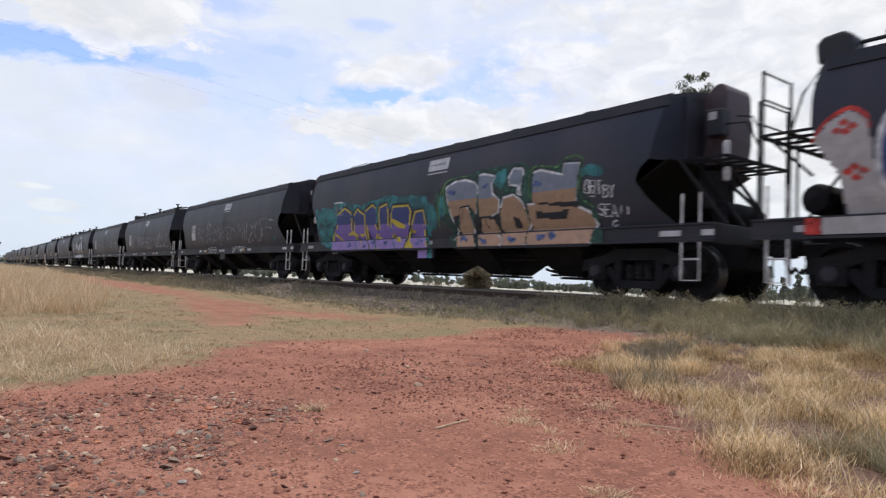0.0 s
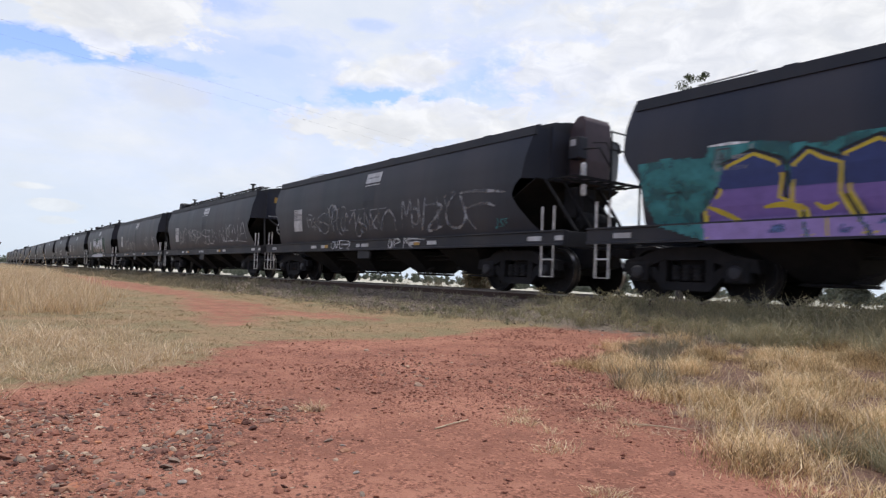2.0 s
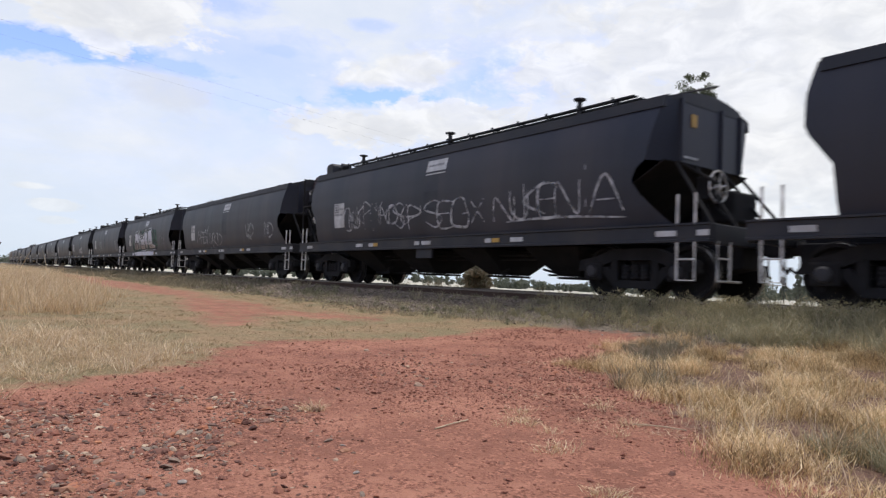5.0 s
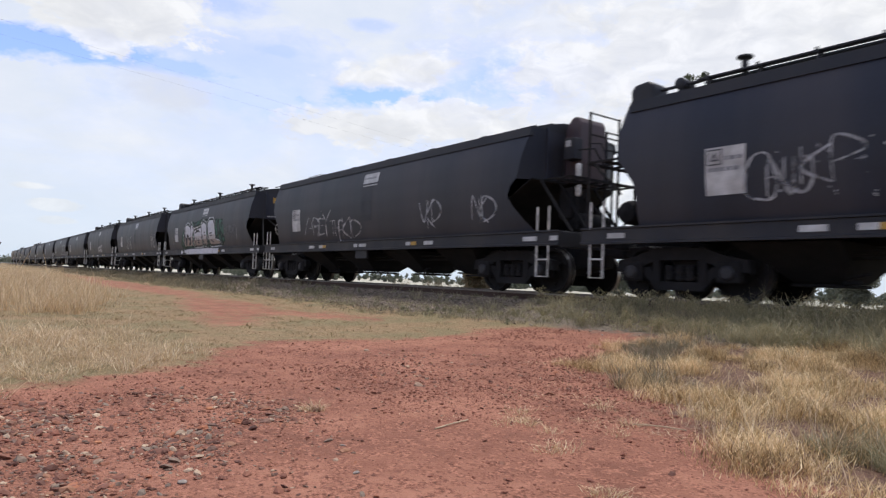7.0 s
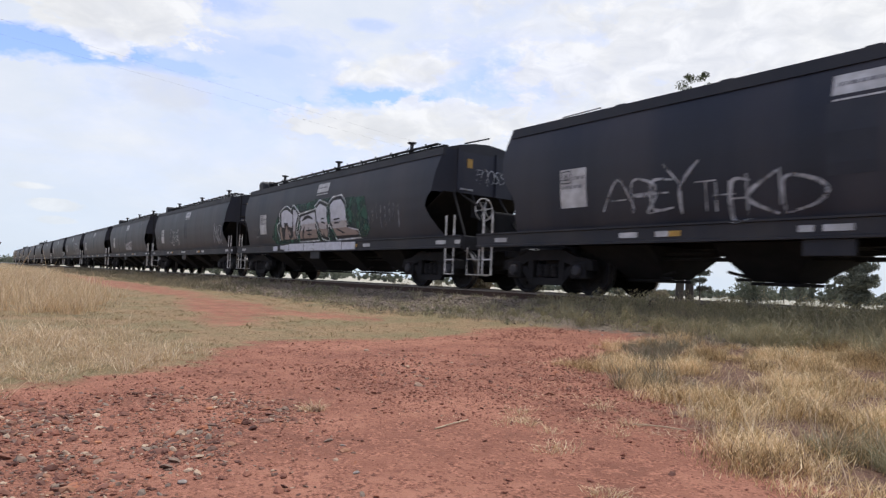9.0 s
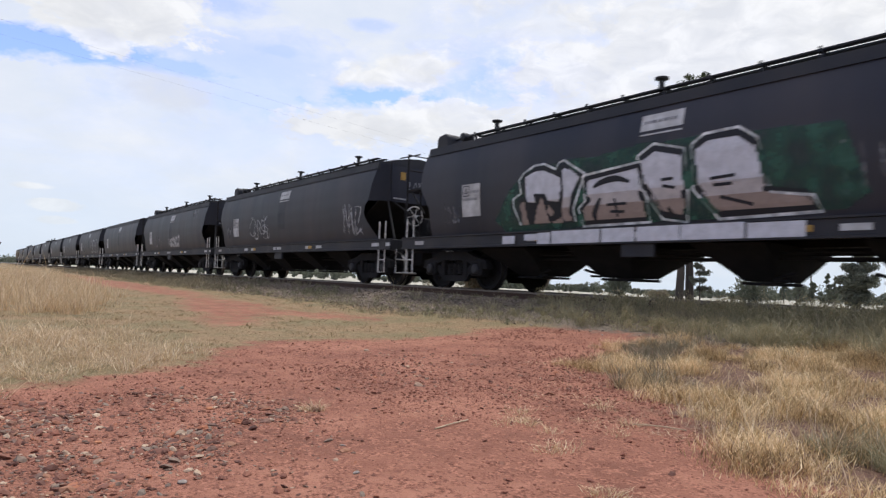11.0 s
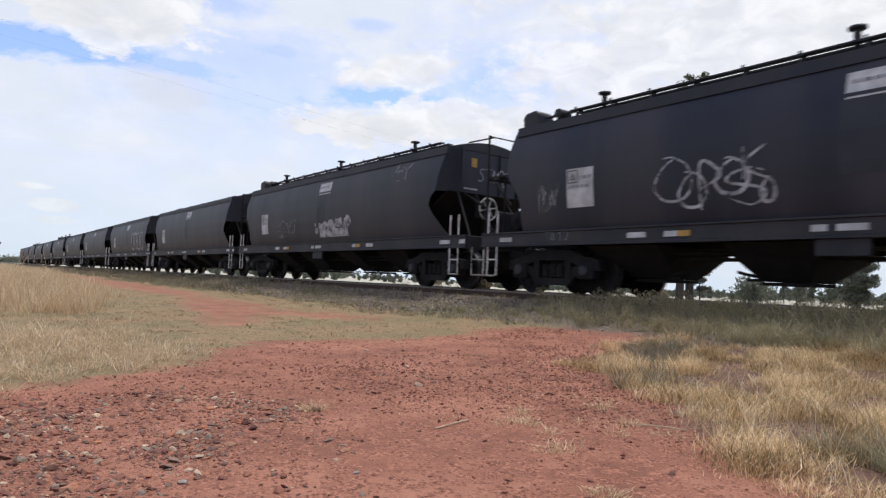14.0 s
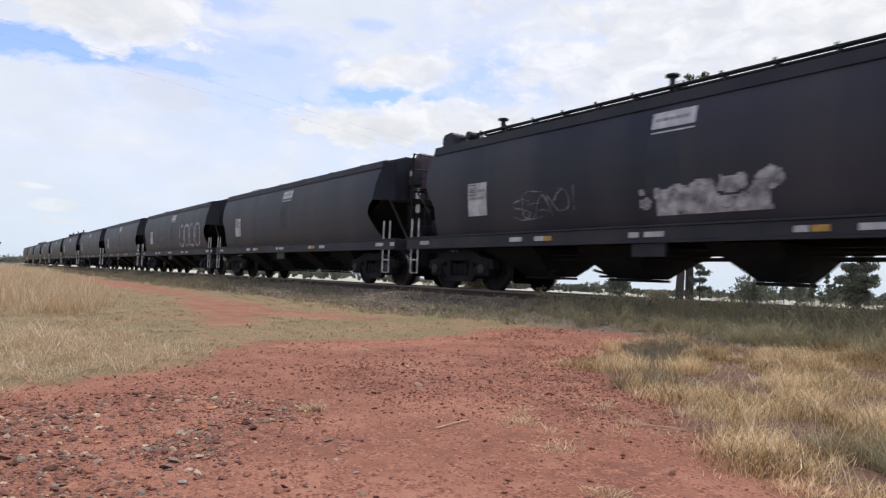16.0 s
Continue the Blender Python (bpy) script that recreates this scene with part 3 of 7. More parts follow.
def rear_platform(t):
    platform(t, -7.35, -6.6, -1.42, 0.7, 2.43)
    for y in (-1.42, -0.60):
        bm = BM()
        tube(bm, [(-7.33, y, 1.2), (-7.33, y, 3.36)], 0.024, 8)
        part("ladder_post", bm, GRIME, t)
    for z in (3.34, 2.95):
        part("guard_rail", tube(BM(), [(-7.33, -1.42, z), (-7.33, -0.60, z)], 0.016, 8), GRIME, t)
    bm = BM()
    tube(bm, [(-7.33, -0.60, 2.6), (-7.2, -0.5, 3.2), (-6.95, -0.5, 3.5), (-6.5, -0.5, 3.52)], 0.018, 8)
    part("grab_rail", bm, GRIME, t)
    part("grab_rail", tube(BM(), [(-6.65, -1.2, 2.45), (-6.72, -1.2, 3.1), (-6.55, -1.2, 3.2)], 0.016, 8), GRIME, t)
    for line in ([(-7.3, -1.3, 2.4), (-6.7, -1.3, 1.8)], [(-6.9, -1.3, 2.4), (-6.9, -1.3, 1.2)], [(-7.3, 0.6, 2.4), (-6.7, 0.6, 1.8)], [(-6.9, 0.6, 2.4), (-6.9, 0.6, 1.2)], [(-6.3, -1.1, 2.0), (-6.9, -1.0, 1.22)]):
        part("brace", tube(BM(), line, 0.022, 6), GRIME, t)
    bm = BM()
    lathe(bm, [(0.02, -0.5), (0.18, -0.44), (0.22, -0.34), (0.22, 0.34), (0.18, 0.44), (0.02, 0.5)], "y", 20, (-6.78, -0.6, 1.52))
    part("air_tank", bm, GRIME, t)


def roof_walk(t):
    for y in (-0.74, -0.50):
        part("walk_board", box(BM(), (-5.6, y - 0.07, 3.685), (5.35, y + 0.07, 3.71)), ROOFING, t)
    for k in range(13):
        bm = BM()
        x = -5.4 + k * 0.86
        prism(bm, [(-0.82, 3.48), (-0.78, 3.48), (-0.78, 3.66), (-0.42, 3.66), (-0.42, 3.685), (-0.84, 3.685), (-0.84, 3.73), (-0.87, 3.73), (-0.87, 3.65), (-0.82, 3.65)], x - 0.02, x + 0.02, "x")
        part("walk_bracket", bm, ROOFING, t)
    for x in (-4.87, -0.43, 3.9):
        bm = BM()
        lathe(bm, [(0.08, 3.5), (0.055, 3.56), (0.05, 3.90), (0.125, 3.925), (0.125, 3.955), (0.04, 3.97)], "z", 14, (x, -0.62, 0))
        part("roof_vent", bm, ROOFING, t)
    bm = BM()
    prism(bm, [(-6.84, 3.46), (-6.86, 3.74), (-6.78, 3.84), (-6.50, 3.87), (-6.38, 3.79), (-6.34, 3.46)], -0.90, -0.44, "y", 0.05)
    part("roof_hood", bm, ROOFING, t)
    bm = BM()
    lathe(bm, [(0.04, -0.85), (0.10, -0.83), (0.10, -0.52), (0.04, -0.50)], "y", 14, (-5.90, 0, 3.70))
    tube(bm, [(-6.36, -0.66, 3.71), (-5.6, -0.66, 3.71)], 0.03, 8)
    box(bm, (-5.95, -0.80, 3.48), (-5.85, -0.55, 3.66))
    part("hatch_winch", bm, ROOFING, t)
    bm = BM()
    tube(bm, [(6.0, -0.4, 3.66), (6.6, -0.1, 3.74)], 0.02, 6)
    part("roof_rod", bm, ROOFING, t)


# ---------------------------------------------------------------- the train
SWING = 0.0145         # the line's change of heading, by 55 m off
PITCH, FIRST = 15.32, -12.70     # spacing of the wagons; place of wagon 1 at the start
SPEED = 6.1447
DRIFT = ((0.0, 0.03), (3.7, -0.05), (6.5, -0.20), (9.0, -0.15), (11.5, -0.11), (14.0, -0.07), (16.0, 0.02))
KINDS = "BAABABBBAAAABAABAA"


def track_y(x):
    """The centre line: straight beside the camera, swinging away a little further off."""
    u = max(0.0, -x - 15.0)
    return TRACK + (u * u * SWING / 80 if u < 40 else SWING * (u - 20))


def on_track(x):
    """The pose of a thing on the rails: straight here, a wide curve far off."""
    return pose(x, track_y(x), RAIL, 0, 0, math.degrees(math.atan((track_y(x + 1) - track_y(x - 1)) / 2)))


WAGONS = []
LABELS = {"A": "dark grey grain hopper wagon with plain roof and hooded end", "B": "dark grey grain hopper wagon with roof walk and vents"}
TEMPLATE = {}
for k, kind in enumerate(KINDS):
    here = on_track(FIRST - PITCH * (k - 1))
    last = k >= len(KINDS) - 1
    if last:
        w = wagon(kind, TAIL_OCHRE)
        w.matrix_basis = here
    elif kind in TEMPLATE:
        w = copy_thing(TEMPLATE[kind], here)
    else:
        w = TEMPLATE[kind] = wagon(kind, PAINT)
        w.matrix_basis = here
    tagged(w, LABELS[kind] if not last else "ochre brown hopper wagon at the tail of the train", "wagon", "grain train")
    WAGONS.append(w)


# ---------------------------------------------------------------- ground
def smoothstep(a, b, v):
    t = np.clip((v - a) / (b - a), 0, 1)
    return t * t * (3 - 2 * t)


def poly_distance(px, py, poly):
    """Signed distance to a polygon, negative inside."""
    d = np.full(px.shape, 1e9)
    inside = np.zeros(px.shape, bool)
    for (ax, ay), (bx, by) in zip(poly, poly[1:] + poly[:1]):
        ex, ey = bx - ax, by - ay
        t = np.clip(((px - ax) * ex + (py - ay) * ey) / (ex * ex + ey * ey), 0, 1)
        d = np.minimum(d, np.hypot(px - ax - t * ex, py - ay - t * ey))
        cross = ((ay > py) != (by > py)) & (px < ex * (py - ay) / (by - ay + 1e-12) + ax)
        inside ^= cross
    return np.where(inside, -d, d)


def waves(x, y, seed, scale):
    r = np.random.RandomState(seed)
    v = np.zeros_like(x)
    for k in range(12):
        f = scale * 1.45 ** k / 3
        a, p = r.uniform(0, 6.28), r.uniform(0, 6.28)
        v += np.sin(f * (x * math.cos(a) + y * math.sin(a)) + p + 1.3 * np.sin(0.7 * f * (y * math.cos(a) - x * math.sin(a)))) / 1.3 ** k
    return v / 3.0


def ground_height(x, y):
    u = np.maximum(0.0, -x - 15.0)
    d = np.abs(y - TRACK - np.where(u < 40, u * u * SWING / 80, SWING * (u - 20)))
    shoulder = np.interp(d, (0, 1.65, 1.85, 2.6, 3.4, 5.2, 7.0), (0.42, 0.42, 0.40, 0.22, 0.12, 0.03, 0.0))
    near = np.exp(-(np.hypot(x + 5, y - 3) / 30) ** 2)
    fall = 0.006 * smoothstep(0.55, 0.85, np.arctan2(y, -x)) * (y > 0) * np.maximum(0.0, np.hypot(x, y) - 34.0)
    return shoulder - fall + near * (0.018 * waves(x, y, 3, 2.0) + 0.02 * waves(x, y, 4, 0.5)) * np.clip((d - 1.5) / 2, 0.2, 1)


MAIN_DIRT = [(-4.0, -0.4), (-4.45, 0.2), (-4.8, 0.42), (-4.96, 0.73), (-5.1, 1.1), (-5.32, 1.5), (-5.6, 1.85), (-6.25, 2.3), (-6.9, 2.93), (-6.95, 3.5), (-6.85, 4.5), (-6.8, 5.8), (-7.2, 6.6), (-6.7, 7.3), (-5.8, 7.6), (-4.9, 7.9),
             (-5.0, 7.0), (-4.7, 6.1), (-4.4, 5.2), (-3.75, 4.6), (-3.0, 4.35), (-2.7, 3.5), (-2.1, 3.2), (-1.8, 2.95), (-1.45, 2.7), (-0.6, 2.4), (6, 0.5), (6, -6), (-3, -6)]
STREAK = [(-60, 6.6), (-36, 6.3), (-28, 6.6), (-20, 6.1), (-15.3, 5.4), (-12.7, 5.4), (-11.3, 5.9), (-9.6, 6.2), (-9.4, 5.6), (-10.2, 5.3), (-11.1, 4.6), (-9.2, 3.5), (-9.2, 2.8), (-10.5, 3.0), (-13.0, 3.7), (-17.9, 4.7), (-24, 4.8), (-31, 4.4), (-60, 4.6)]


RIGHT = [(-5.0, 7.0), (-4.6, 7.6), (-2.0, 8.0), (1.5, 8.2), (2.0, 2.0), (-0.6, 2.5), (-1.25, 2.75), (-1.75, 3.05), (-2.15, 3.3), (-2.9, 4.1), (-3.8, 4.6), (-4.4, 5.3), (-4.7, 6.1)]


def dirt_mask(x, y):
    w = 0.35 * waves(x, y, 7, 1.6)
    a = 1 - smoothstep(-0.5, 0.8, poly_distance(x, y, MAIN_DIRT) + w)
    b = 0.67 * (1 - smoothstep(-0.5, 0.8, poly_distance(x, y, STREAK) + 1.2 * w))
    return np.maximum(a, b)


def spaced(lo, hi, step, far, grow=1.18):
    mid = list(np.arange(lo, hi + step / 2, step))
    up, down, s = [], [], step
    while (up or [hi])[-1] < far:
        s *= grow
        up.append((up or [hi])[-1] + s)
    s = step
    while (down or [lo])[-1] > -far:
        s *= grow
        down.append((down or [lo])[-1] - s)
    return np.array(down[::-1] + mid + up)


def make_ground(mat):
    xs, ys = spaced(-13, 2, 0.09, 4000), spaced(-1.0, 13.5, 0.09, 4000)
    gx, gy = np.meshgrid(xs, ys, indexing="ij")
    gz = ground_height(gx, gy)
    nx, ny = len(xs), len(ys)
    idx = np.arange(nx * ny).reshape(nx, ny)
    faces = np.stack([idx[:-1, :-1], idx[1:, :-1], idx[1:, 1:], idx[:-1, 1:]], -1).reshape(-1, 4)
    me = bpy.data.meshes.new("ground")
    me.from_pydata(np.stack([gx, gy, gz], -1).reshape(-1, 3).tolist(), [], faces.tolist())
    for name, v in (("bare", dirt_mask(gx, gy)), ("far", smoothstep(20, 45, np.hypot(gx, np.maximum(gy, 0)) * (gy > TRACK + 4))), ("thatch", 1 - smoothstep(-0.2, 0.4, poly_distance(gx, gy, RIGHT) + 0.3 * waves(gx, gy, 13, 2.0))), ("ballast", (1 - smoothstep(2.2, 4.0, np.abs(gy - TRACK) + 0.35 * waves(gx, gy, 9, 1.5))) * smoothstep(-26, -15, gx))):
        me.attributes.new(name, "FLOAT", "POINT").data.foreach_set("value", v.ravel().astype(np.float32))
    me.materials.append(mat)
    me.polygons.foreach_set("use_smooth", [True] * len(faces))
    return tagged(new("ground", me), "bare red earth with dry grass verges beside the railway", "ground", kind="structure")


def ground_material():
    m = bpy.data.materials.new("earth")
    m.use_nodes = True
    nt = m.node_tree
    N, L = nt.nodes.new, nt.links.new
    b = nt.nodes["Principled BSDF"]
    b.inputs["Roughness"].default_value, b.inputs["Specular IOR Level"].default_value = 0.95, 0.15
    geo = N("ShaderNodeNewGeometry")

    def noise_tex(scale, detail=6, rough=0.6):
        n = N("ShaderNodeTexNoise")
        n.inputs["Scale"].default_value, n.inputs["Detail"].default_value, n.inputs["Roughness"].default_value = scale, detail, rough
        L(geo.outputs["Position"], n.inputs["Vector"])
        return n.outputs["Fac"]

    def ramp(fac, *stops):
        r = N("ShaderNodeValToRGB")
        e = r.color_ramp.elements
        while len(e) < len(stops):
            e.new(0.5)
        for el, (p, c) in zip(e, stops):
            el.position, el.color = p, (*c, 1)
        L(fac, r.inputs["Fac"])
        return r.outputs["Color"]

    def mix(f, a, c):
        n = N("ShaderNodeMix")
        n.data_type = "RGBA"
        for s, v in (("Factor", f), ("A", a), ("B", c)):
            if isinstance(v, float):
                n.inputs[s].default_value = v
            else:
                L(v, n.inputs[s])
        return n.outputs["Result"]

    def attr(name):
        a = N("ShaderNodeAttribute")
        a.attribute_name = name
        return a.outputs["Fac"]

    def mathn(op, a, c):
        n = N("ShaderNodeMath")
        n.operation = op
        n.use_clamp = op == "ADD"
        for i, v in enumerate((a, c)):
            if isinstance(v, float):
                n.inputs[i].default_value = v
            else:
                L(v, n.inputs[i])
        return n.outputs[0]

    red = mix(ramp(noise_tex(14), (0.44, (0, 0, 0)), (0.56, (1, 1, 1))),
              ramp(noise_tex(1.3, 8), (0.40, (0.195, 0.086, 0.060)), (0.5, (0.28, 0.123, 0.083)), (0.60, (0.375, 0.175, 0.119))),
              ramp(noise_tex(60, 8, 0.7), (0.40, (0.13, 0.055, 0.039)), (0.5, (0.28, 0.119, 0.08)), (0.60, (0.44, 0.205, 0.14))))
    turf = mix(ramp(noise_tex(0.9), (0.44, (0, 0, 0)), (0.58, (1, 1, 1))),
               ramp(noise_tex(30, 8, 0.7), (0.38, (0.16, 0.102, 0.060)), (0.5, (0.255, 0.175, 0.100)), (0.62, (0.37, 0.265, 0.160))),
               ramp(noise_tex(25, 8, 0.7), (0.38, (0.12, 0.095, 0.052)), (0.5, (0.20, 0.16, 0.088)), (0.62, (0.30, 0.235, 0.135))))
    thatch = ramp(noise_tex(22, 8, 0.7), (0.38, (0.075, 0.043, 0.033)), (0.5, (0.15, 0.088, 0.064)), (0.62, (0.25, 0.155, 0.11)))
    turf = mix(attr("thatch"), turf, thatch)
    stone = ramp(noise_tex(30, 8, 0.7), (0.38, (0.07, 0.056, 0.042)), (0.5, (0.145, 0.117, 0.09)), (0.62, (0.24, 0.195, 0.15)))
    frayed = mathn("ADD", mathn("MULTIPLY", mathn("SUBTRACT", noise_tex(4, 8, 0.65), 0.5), 1.7), attr("bare"))
    col = mix(ramp(frayed, (0.30, (0, 0, 0)), (0.70, (1, 1, 1))), turf, red)
    col = mix(ramp(mathn("ADD", mathn("MULTIPLY", mathn("SUBTRACT", noise_tex(7), 0.5), 0.8), attr("ballast")), (0.35, (0, 0, 0)), (0.6, (1, 1, 1))), col, stone)
    # far stubble field: pale straw, with haze and glare mixed into its colour
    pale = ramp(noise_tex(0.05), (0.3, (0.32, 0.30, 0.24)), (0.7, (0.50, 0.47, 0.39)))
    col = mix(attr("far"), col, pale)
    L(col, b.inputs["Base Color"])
    bp = N("ShaderNodeBump")
    bp.inputs["Strength"].default_value, bp.inputs["Distance"].default_value = 0.9, 0.03
    L(mathn("ADD", noise_tex(40), mathn("MULTIPLY", noise_tex(9), 0.6)), bp.inputs["Height"])
    L(bp.outputs[0], b.inputs["Normal"])
    return m


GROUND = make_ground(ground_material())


# ---------------------------------------------------------------- railway track
SLEEPER = material("weathered_sleeper", (0.10, 0.085, 0.07), 0.9, scale=9, var=0.3, bump=0.4, each=0.25)
RUST = material("rusty_rail_side", (0.075, 0.045, 0.033), 0.85, scale=14, var=0.3, bump=0.2)
BALLAST = material("ballast_stone", (0.20, 0.157, 0.124), 0.9, scale=30, var=0.25, bump=0.3, island=0.45)


def make_track():
    t = new("railway_track")
    tagged(t, "single railway track with rusty rails on grey ballast", "railway track", kind="structure")
    prof = [(-0.065, 0.435), (0.065, 0.435), (0.065, 0.447), (0.012, 0.463), (0.009, 0.55), (0.034, 0.562), (0.034, 0.592), (0.026, 0.60), (-0.026, 0.60), (-0.034, 0.592), (-0.034, 0.562),
            (-0.009, 0.55), (-0.012, 0.463), (-0.065, 0.447)]
    xs = [-700, -400, -200, -120, -80, -55, -48, -41, -34, -27, -20, -15, 0, 40, 200]
    for s in (-1, 1):
        bm = BM()
        rings = [[bm.verts.new((x, track_y(x) + s * 0.753 + a, z)) for a, z in prof] for x in xs]
        for q, r in zip(rings, rings[1:]):
            for k in range(len(prof)):
                f = bm.faces.new((q[k], q[(k + 1) % len(prof)], r[(k + 1) % len(prof)], r[k]))
                f.material_index = 1 if prof[k][1] > 0.591 else 0
        bmesh.ops.recalc_face_normals(bm, faces=bm.faces)
        r = part("rail", bm, RUST, t)
        r.data.materials.append(RAIL_TOP)
    me = None
    for k in range(110):
        x = 12 - 0.61 * k
        if me is None:
            bm = BM()
            box(bm, (-0.115, -1.22, 0.30), (0.115, 1.22, 0.435), 0.012)
            first = part("sleeper", bm, SLEEPER, t)
            me, ob = first.data, first
        else:
            ob = new("sleeper", me)
            ob.parent = t
        ob.location = (x, track_y(x) + random.uniform(-0.03, 0.03), random.uniform(-0.008, 0.004))
        ob.rotation_euler.z = random.uniform(-0.015, 0.015)
    return t


make_track()


# ---------------------------------------------------------------- loose stones
def stone_shape(rng):
    """A broken stone of twenty faces, unit size: vertices and faces."""
    g = (1 + 5 ** 0.5) / 2
    v = np.array([(-1, g, 0), (1, g, 0), (-1, -g, 0), (1, -g, 0), (0, -1, g), (0, 1, g), (0, -1, -g), (0, 1, -g), (g, 0, -1), (g, 0, 1), (-g, 0, -1), (-g, 0, 1)]) / 1.9
    f = [(0, 11, 5), (0, 5, 1), (0, 1, 7), (0, 7, 10), (0, 10, 11), (1, 5, 9), (5, 11, 4), (11, 10, 2), (10, 7, 6), (7, 1, 8), (3, 9, 4), (3, 4, 2), (3, 2, 6), (3, 6, 8), (3, 8, 9),
         (4, 9, 5), (2, 4, 11), (6, 2, 10), (8, 6, 7), (9, 8, 1)]
    v = v * rng.uniform(0.66, 1.2, (12, 1)) * np.array([1.0, rng.uniform(0.5, 0.95), rng.uniform(0.22, 0.6)])
    return v, np.array(f)


SHAPES = [stone_shape(np.random.RandomState(40 + k)) for k in range(9)]


def stone_field(name, pts, sizes, mat, label, sink=0.25, seed=5, parent=None):
    rng = np.random.RandomState(seed)
    n = len(pts)
    gz = ground_height(pts[:, 0], pts[:, 1])
    verts, faces, base = [], [], 0
    pick = rng.randint(0, len(SHAPES), n)
    for k, (v, f) in enumerate(SHAPES):
        ids = np.where(pick == k)[0]
        if not len(ids):
            continue
        a = rng.uniform(0, 6.283, len(ids))
        b = rng.normal(0, 0.35, len(ids))
        ca, sa, cb, sb = np.cos(a), np.sin(a), np.cos(b), np.sin(b)
        vx = v[None, :, 0] * cb[:, None] + v[None, :, 2] * sb[:, None]
        vz = -v[None, :, 0] * sb[:, None] + v[None, :, 2] * cb[:, None]
        vy = np.repeat(v[None, :, 1], len(ids), 0)
        x = vx * ca[:, None] - vy * sa[:, None]
        y = vx * sa[:, None] + vy * ca[:, None]
        s = sizes[ids][:, None]
        out = np.stack([x * s + pts[ids, 0][:, None], y * s + pts[ids, 1][:, None], vz * s + (gz[ids][:, None] + s * (0.5 - sink))], -1)
        verts.append(out.reshape(-1, 3))
        faces.append((f[None] + 12 * np.arange(len(ids))[:, None, None] + base).reshape(-1, 3))
        base += 12 * len(ids)
    return stuff_mesh(name, np.concatenate(verts).tolist(), np.concatenate(faces).tolist(), mat, label, "gravel", parent)


def stone_material(name, stops):
    """Stones of several kinds, one colour to each piece."""
    m = bpy.data.materials.new(name)
    m.use_nodes = True
    nt = m.node_tree
    N, L = nt.nodes.new, nt.links.new
    b = nt.nodes["Principled BSDF"]
    b.inputs["Roughness"].default_value, b.inputs["Specular IOR Level"].default_value = 0.85, 0.25
    geo, info, add, fr = N("ShaderNodeNewGeometry"), N("ShaderNodeObjectInfo"), N("ShaderNodeMath"), N("ShaderNodeMath")
    L(geo.outputs["Random Per Island"], add.inputs[0])
    L(info.outputs["Random"], add.inputs[1])
    fr.operation = "FRACT"
    L(add.outputs[0], fr.inputs[0])
    r = N("ShaderNodeValToRGB")
    r.color_ramp.interpolation = "LINEAR"
    e = r.color_ramp.elements
    while len(e) < len(stops):
        e.new(0.5)
    for k, (el, c) in enumerate(zip(e, stops)):
        el.position, el.color = k / (len(stops) - 1), (*c, 1)
    L(fr.outputs[0], r.inputs["Fac"])
    n, mul = N("ShaderNodeTexNoise"), N("ShaderNodeMix")
    n.inputs["Scale"].default_value, n.inputs["Detail"].default_value = 60, 4
    L(geo.outputs["Position"], n.inputs["Vector"])
    rr = N("ShaderNodeMapRange")
    rr.inputs["To Min"].default_value, rr.inputs["To Max"].default_value = 0.65, 1.35
    L(n.outputs["Fac"], rr.inputs["Value"])
    mul.data_type, mul.blend_type = "RGBA", "MULTIPLY"
    mul.inputs["Factor"].default_value = 1
    L(r.outputs["Color"], mul.inputs["A"])
    L(rr.outputs[0], mul.inputs["B"])
    L(mul.outputs["Result"], b.inputs["Base Color"])
    bp = N("ShaderNodeBump")
    bp.inputs["Strength"].default_value, bp.inputs["Distance"].default_value = 0.4, 0.004
    L(n.outputs["Fac"], bp.inputs["Height"])
    L(bp.outputs[0], b.inputs["Normal"])
    return m


GRAVEL = stone_material("mixed_gravel", [(0.085, 0.042, 0.033), (0.19, 0.080, 0.056), (0.11, 0.055, 0.041), (0.30, 0.15, 0.092), (0.23, 0.092, 0.062), (0.10, 0.050, 0.039), (0.50, 0.36, 0.25), (0.19, 0.145, 0.115), (0.13, 0.056, 0.041), (0.36, 0.145, 0.08), (0.11, 0.052, 0.040),
                                          (0.22, 0.165, 0.125), (0.16, 0.068, 0.049), (0.26, 0.115, 0.078), (0.12, 0.055, 0.042)])
CRUMB = stone_material("red_crumbs", [(0.17, 0.066, 0.044), (0.24, 0.094, 0.062), (0.19, 0.075, 0.052), (0.31, 0.13, 0.086), (0.15, 0.06, 0.042), (0.25, 0.125, 0.085), (0.21, 0.08, 0.054)])


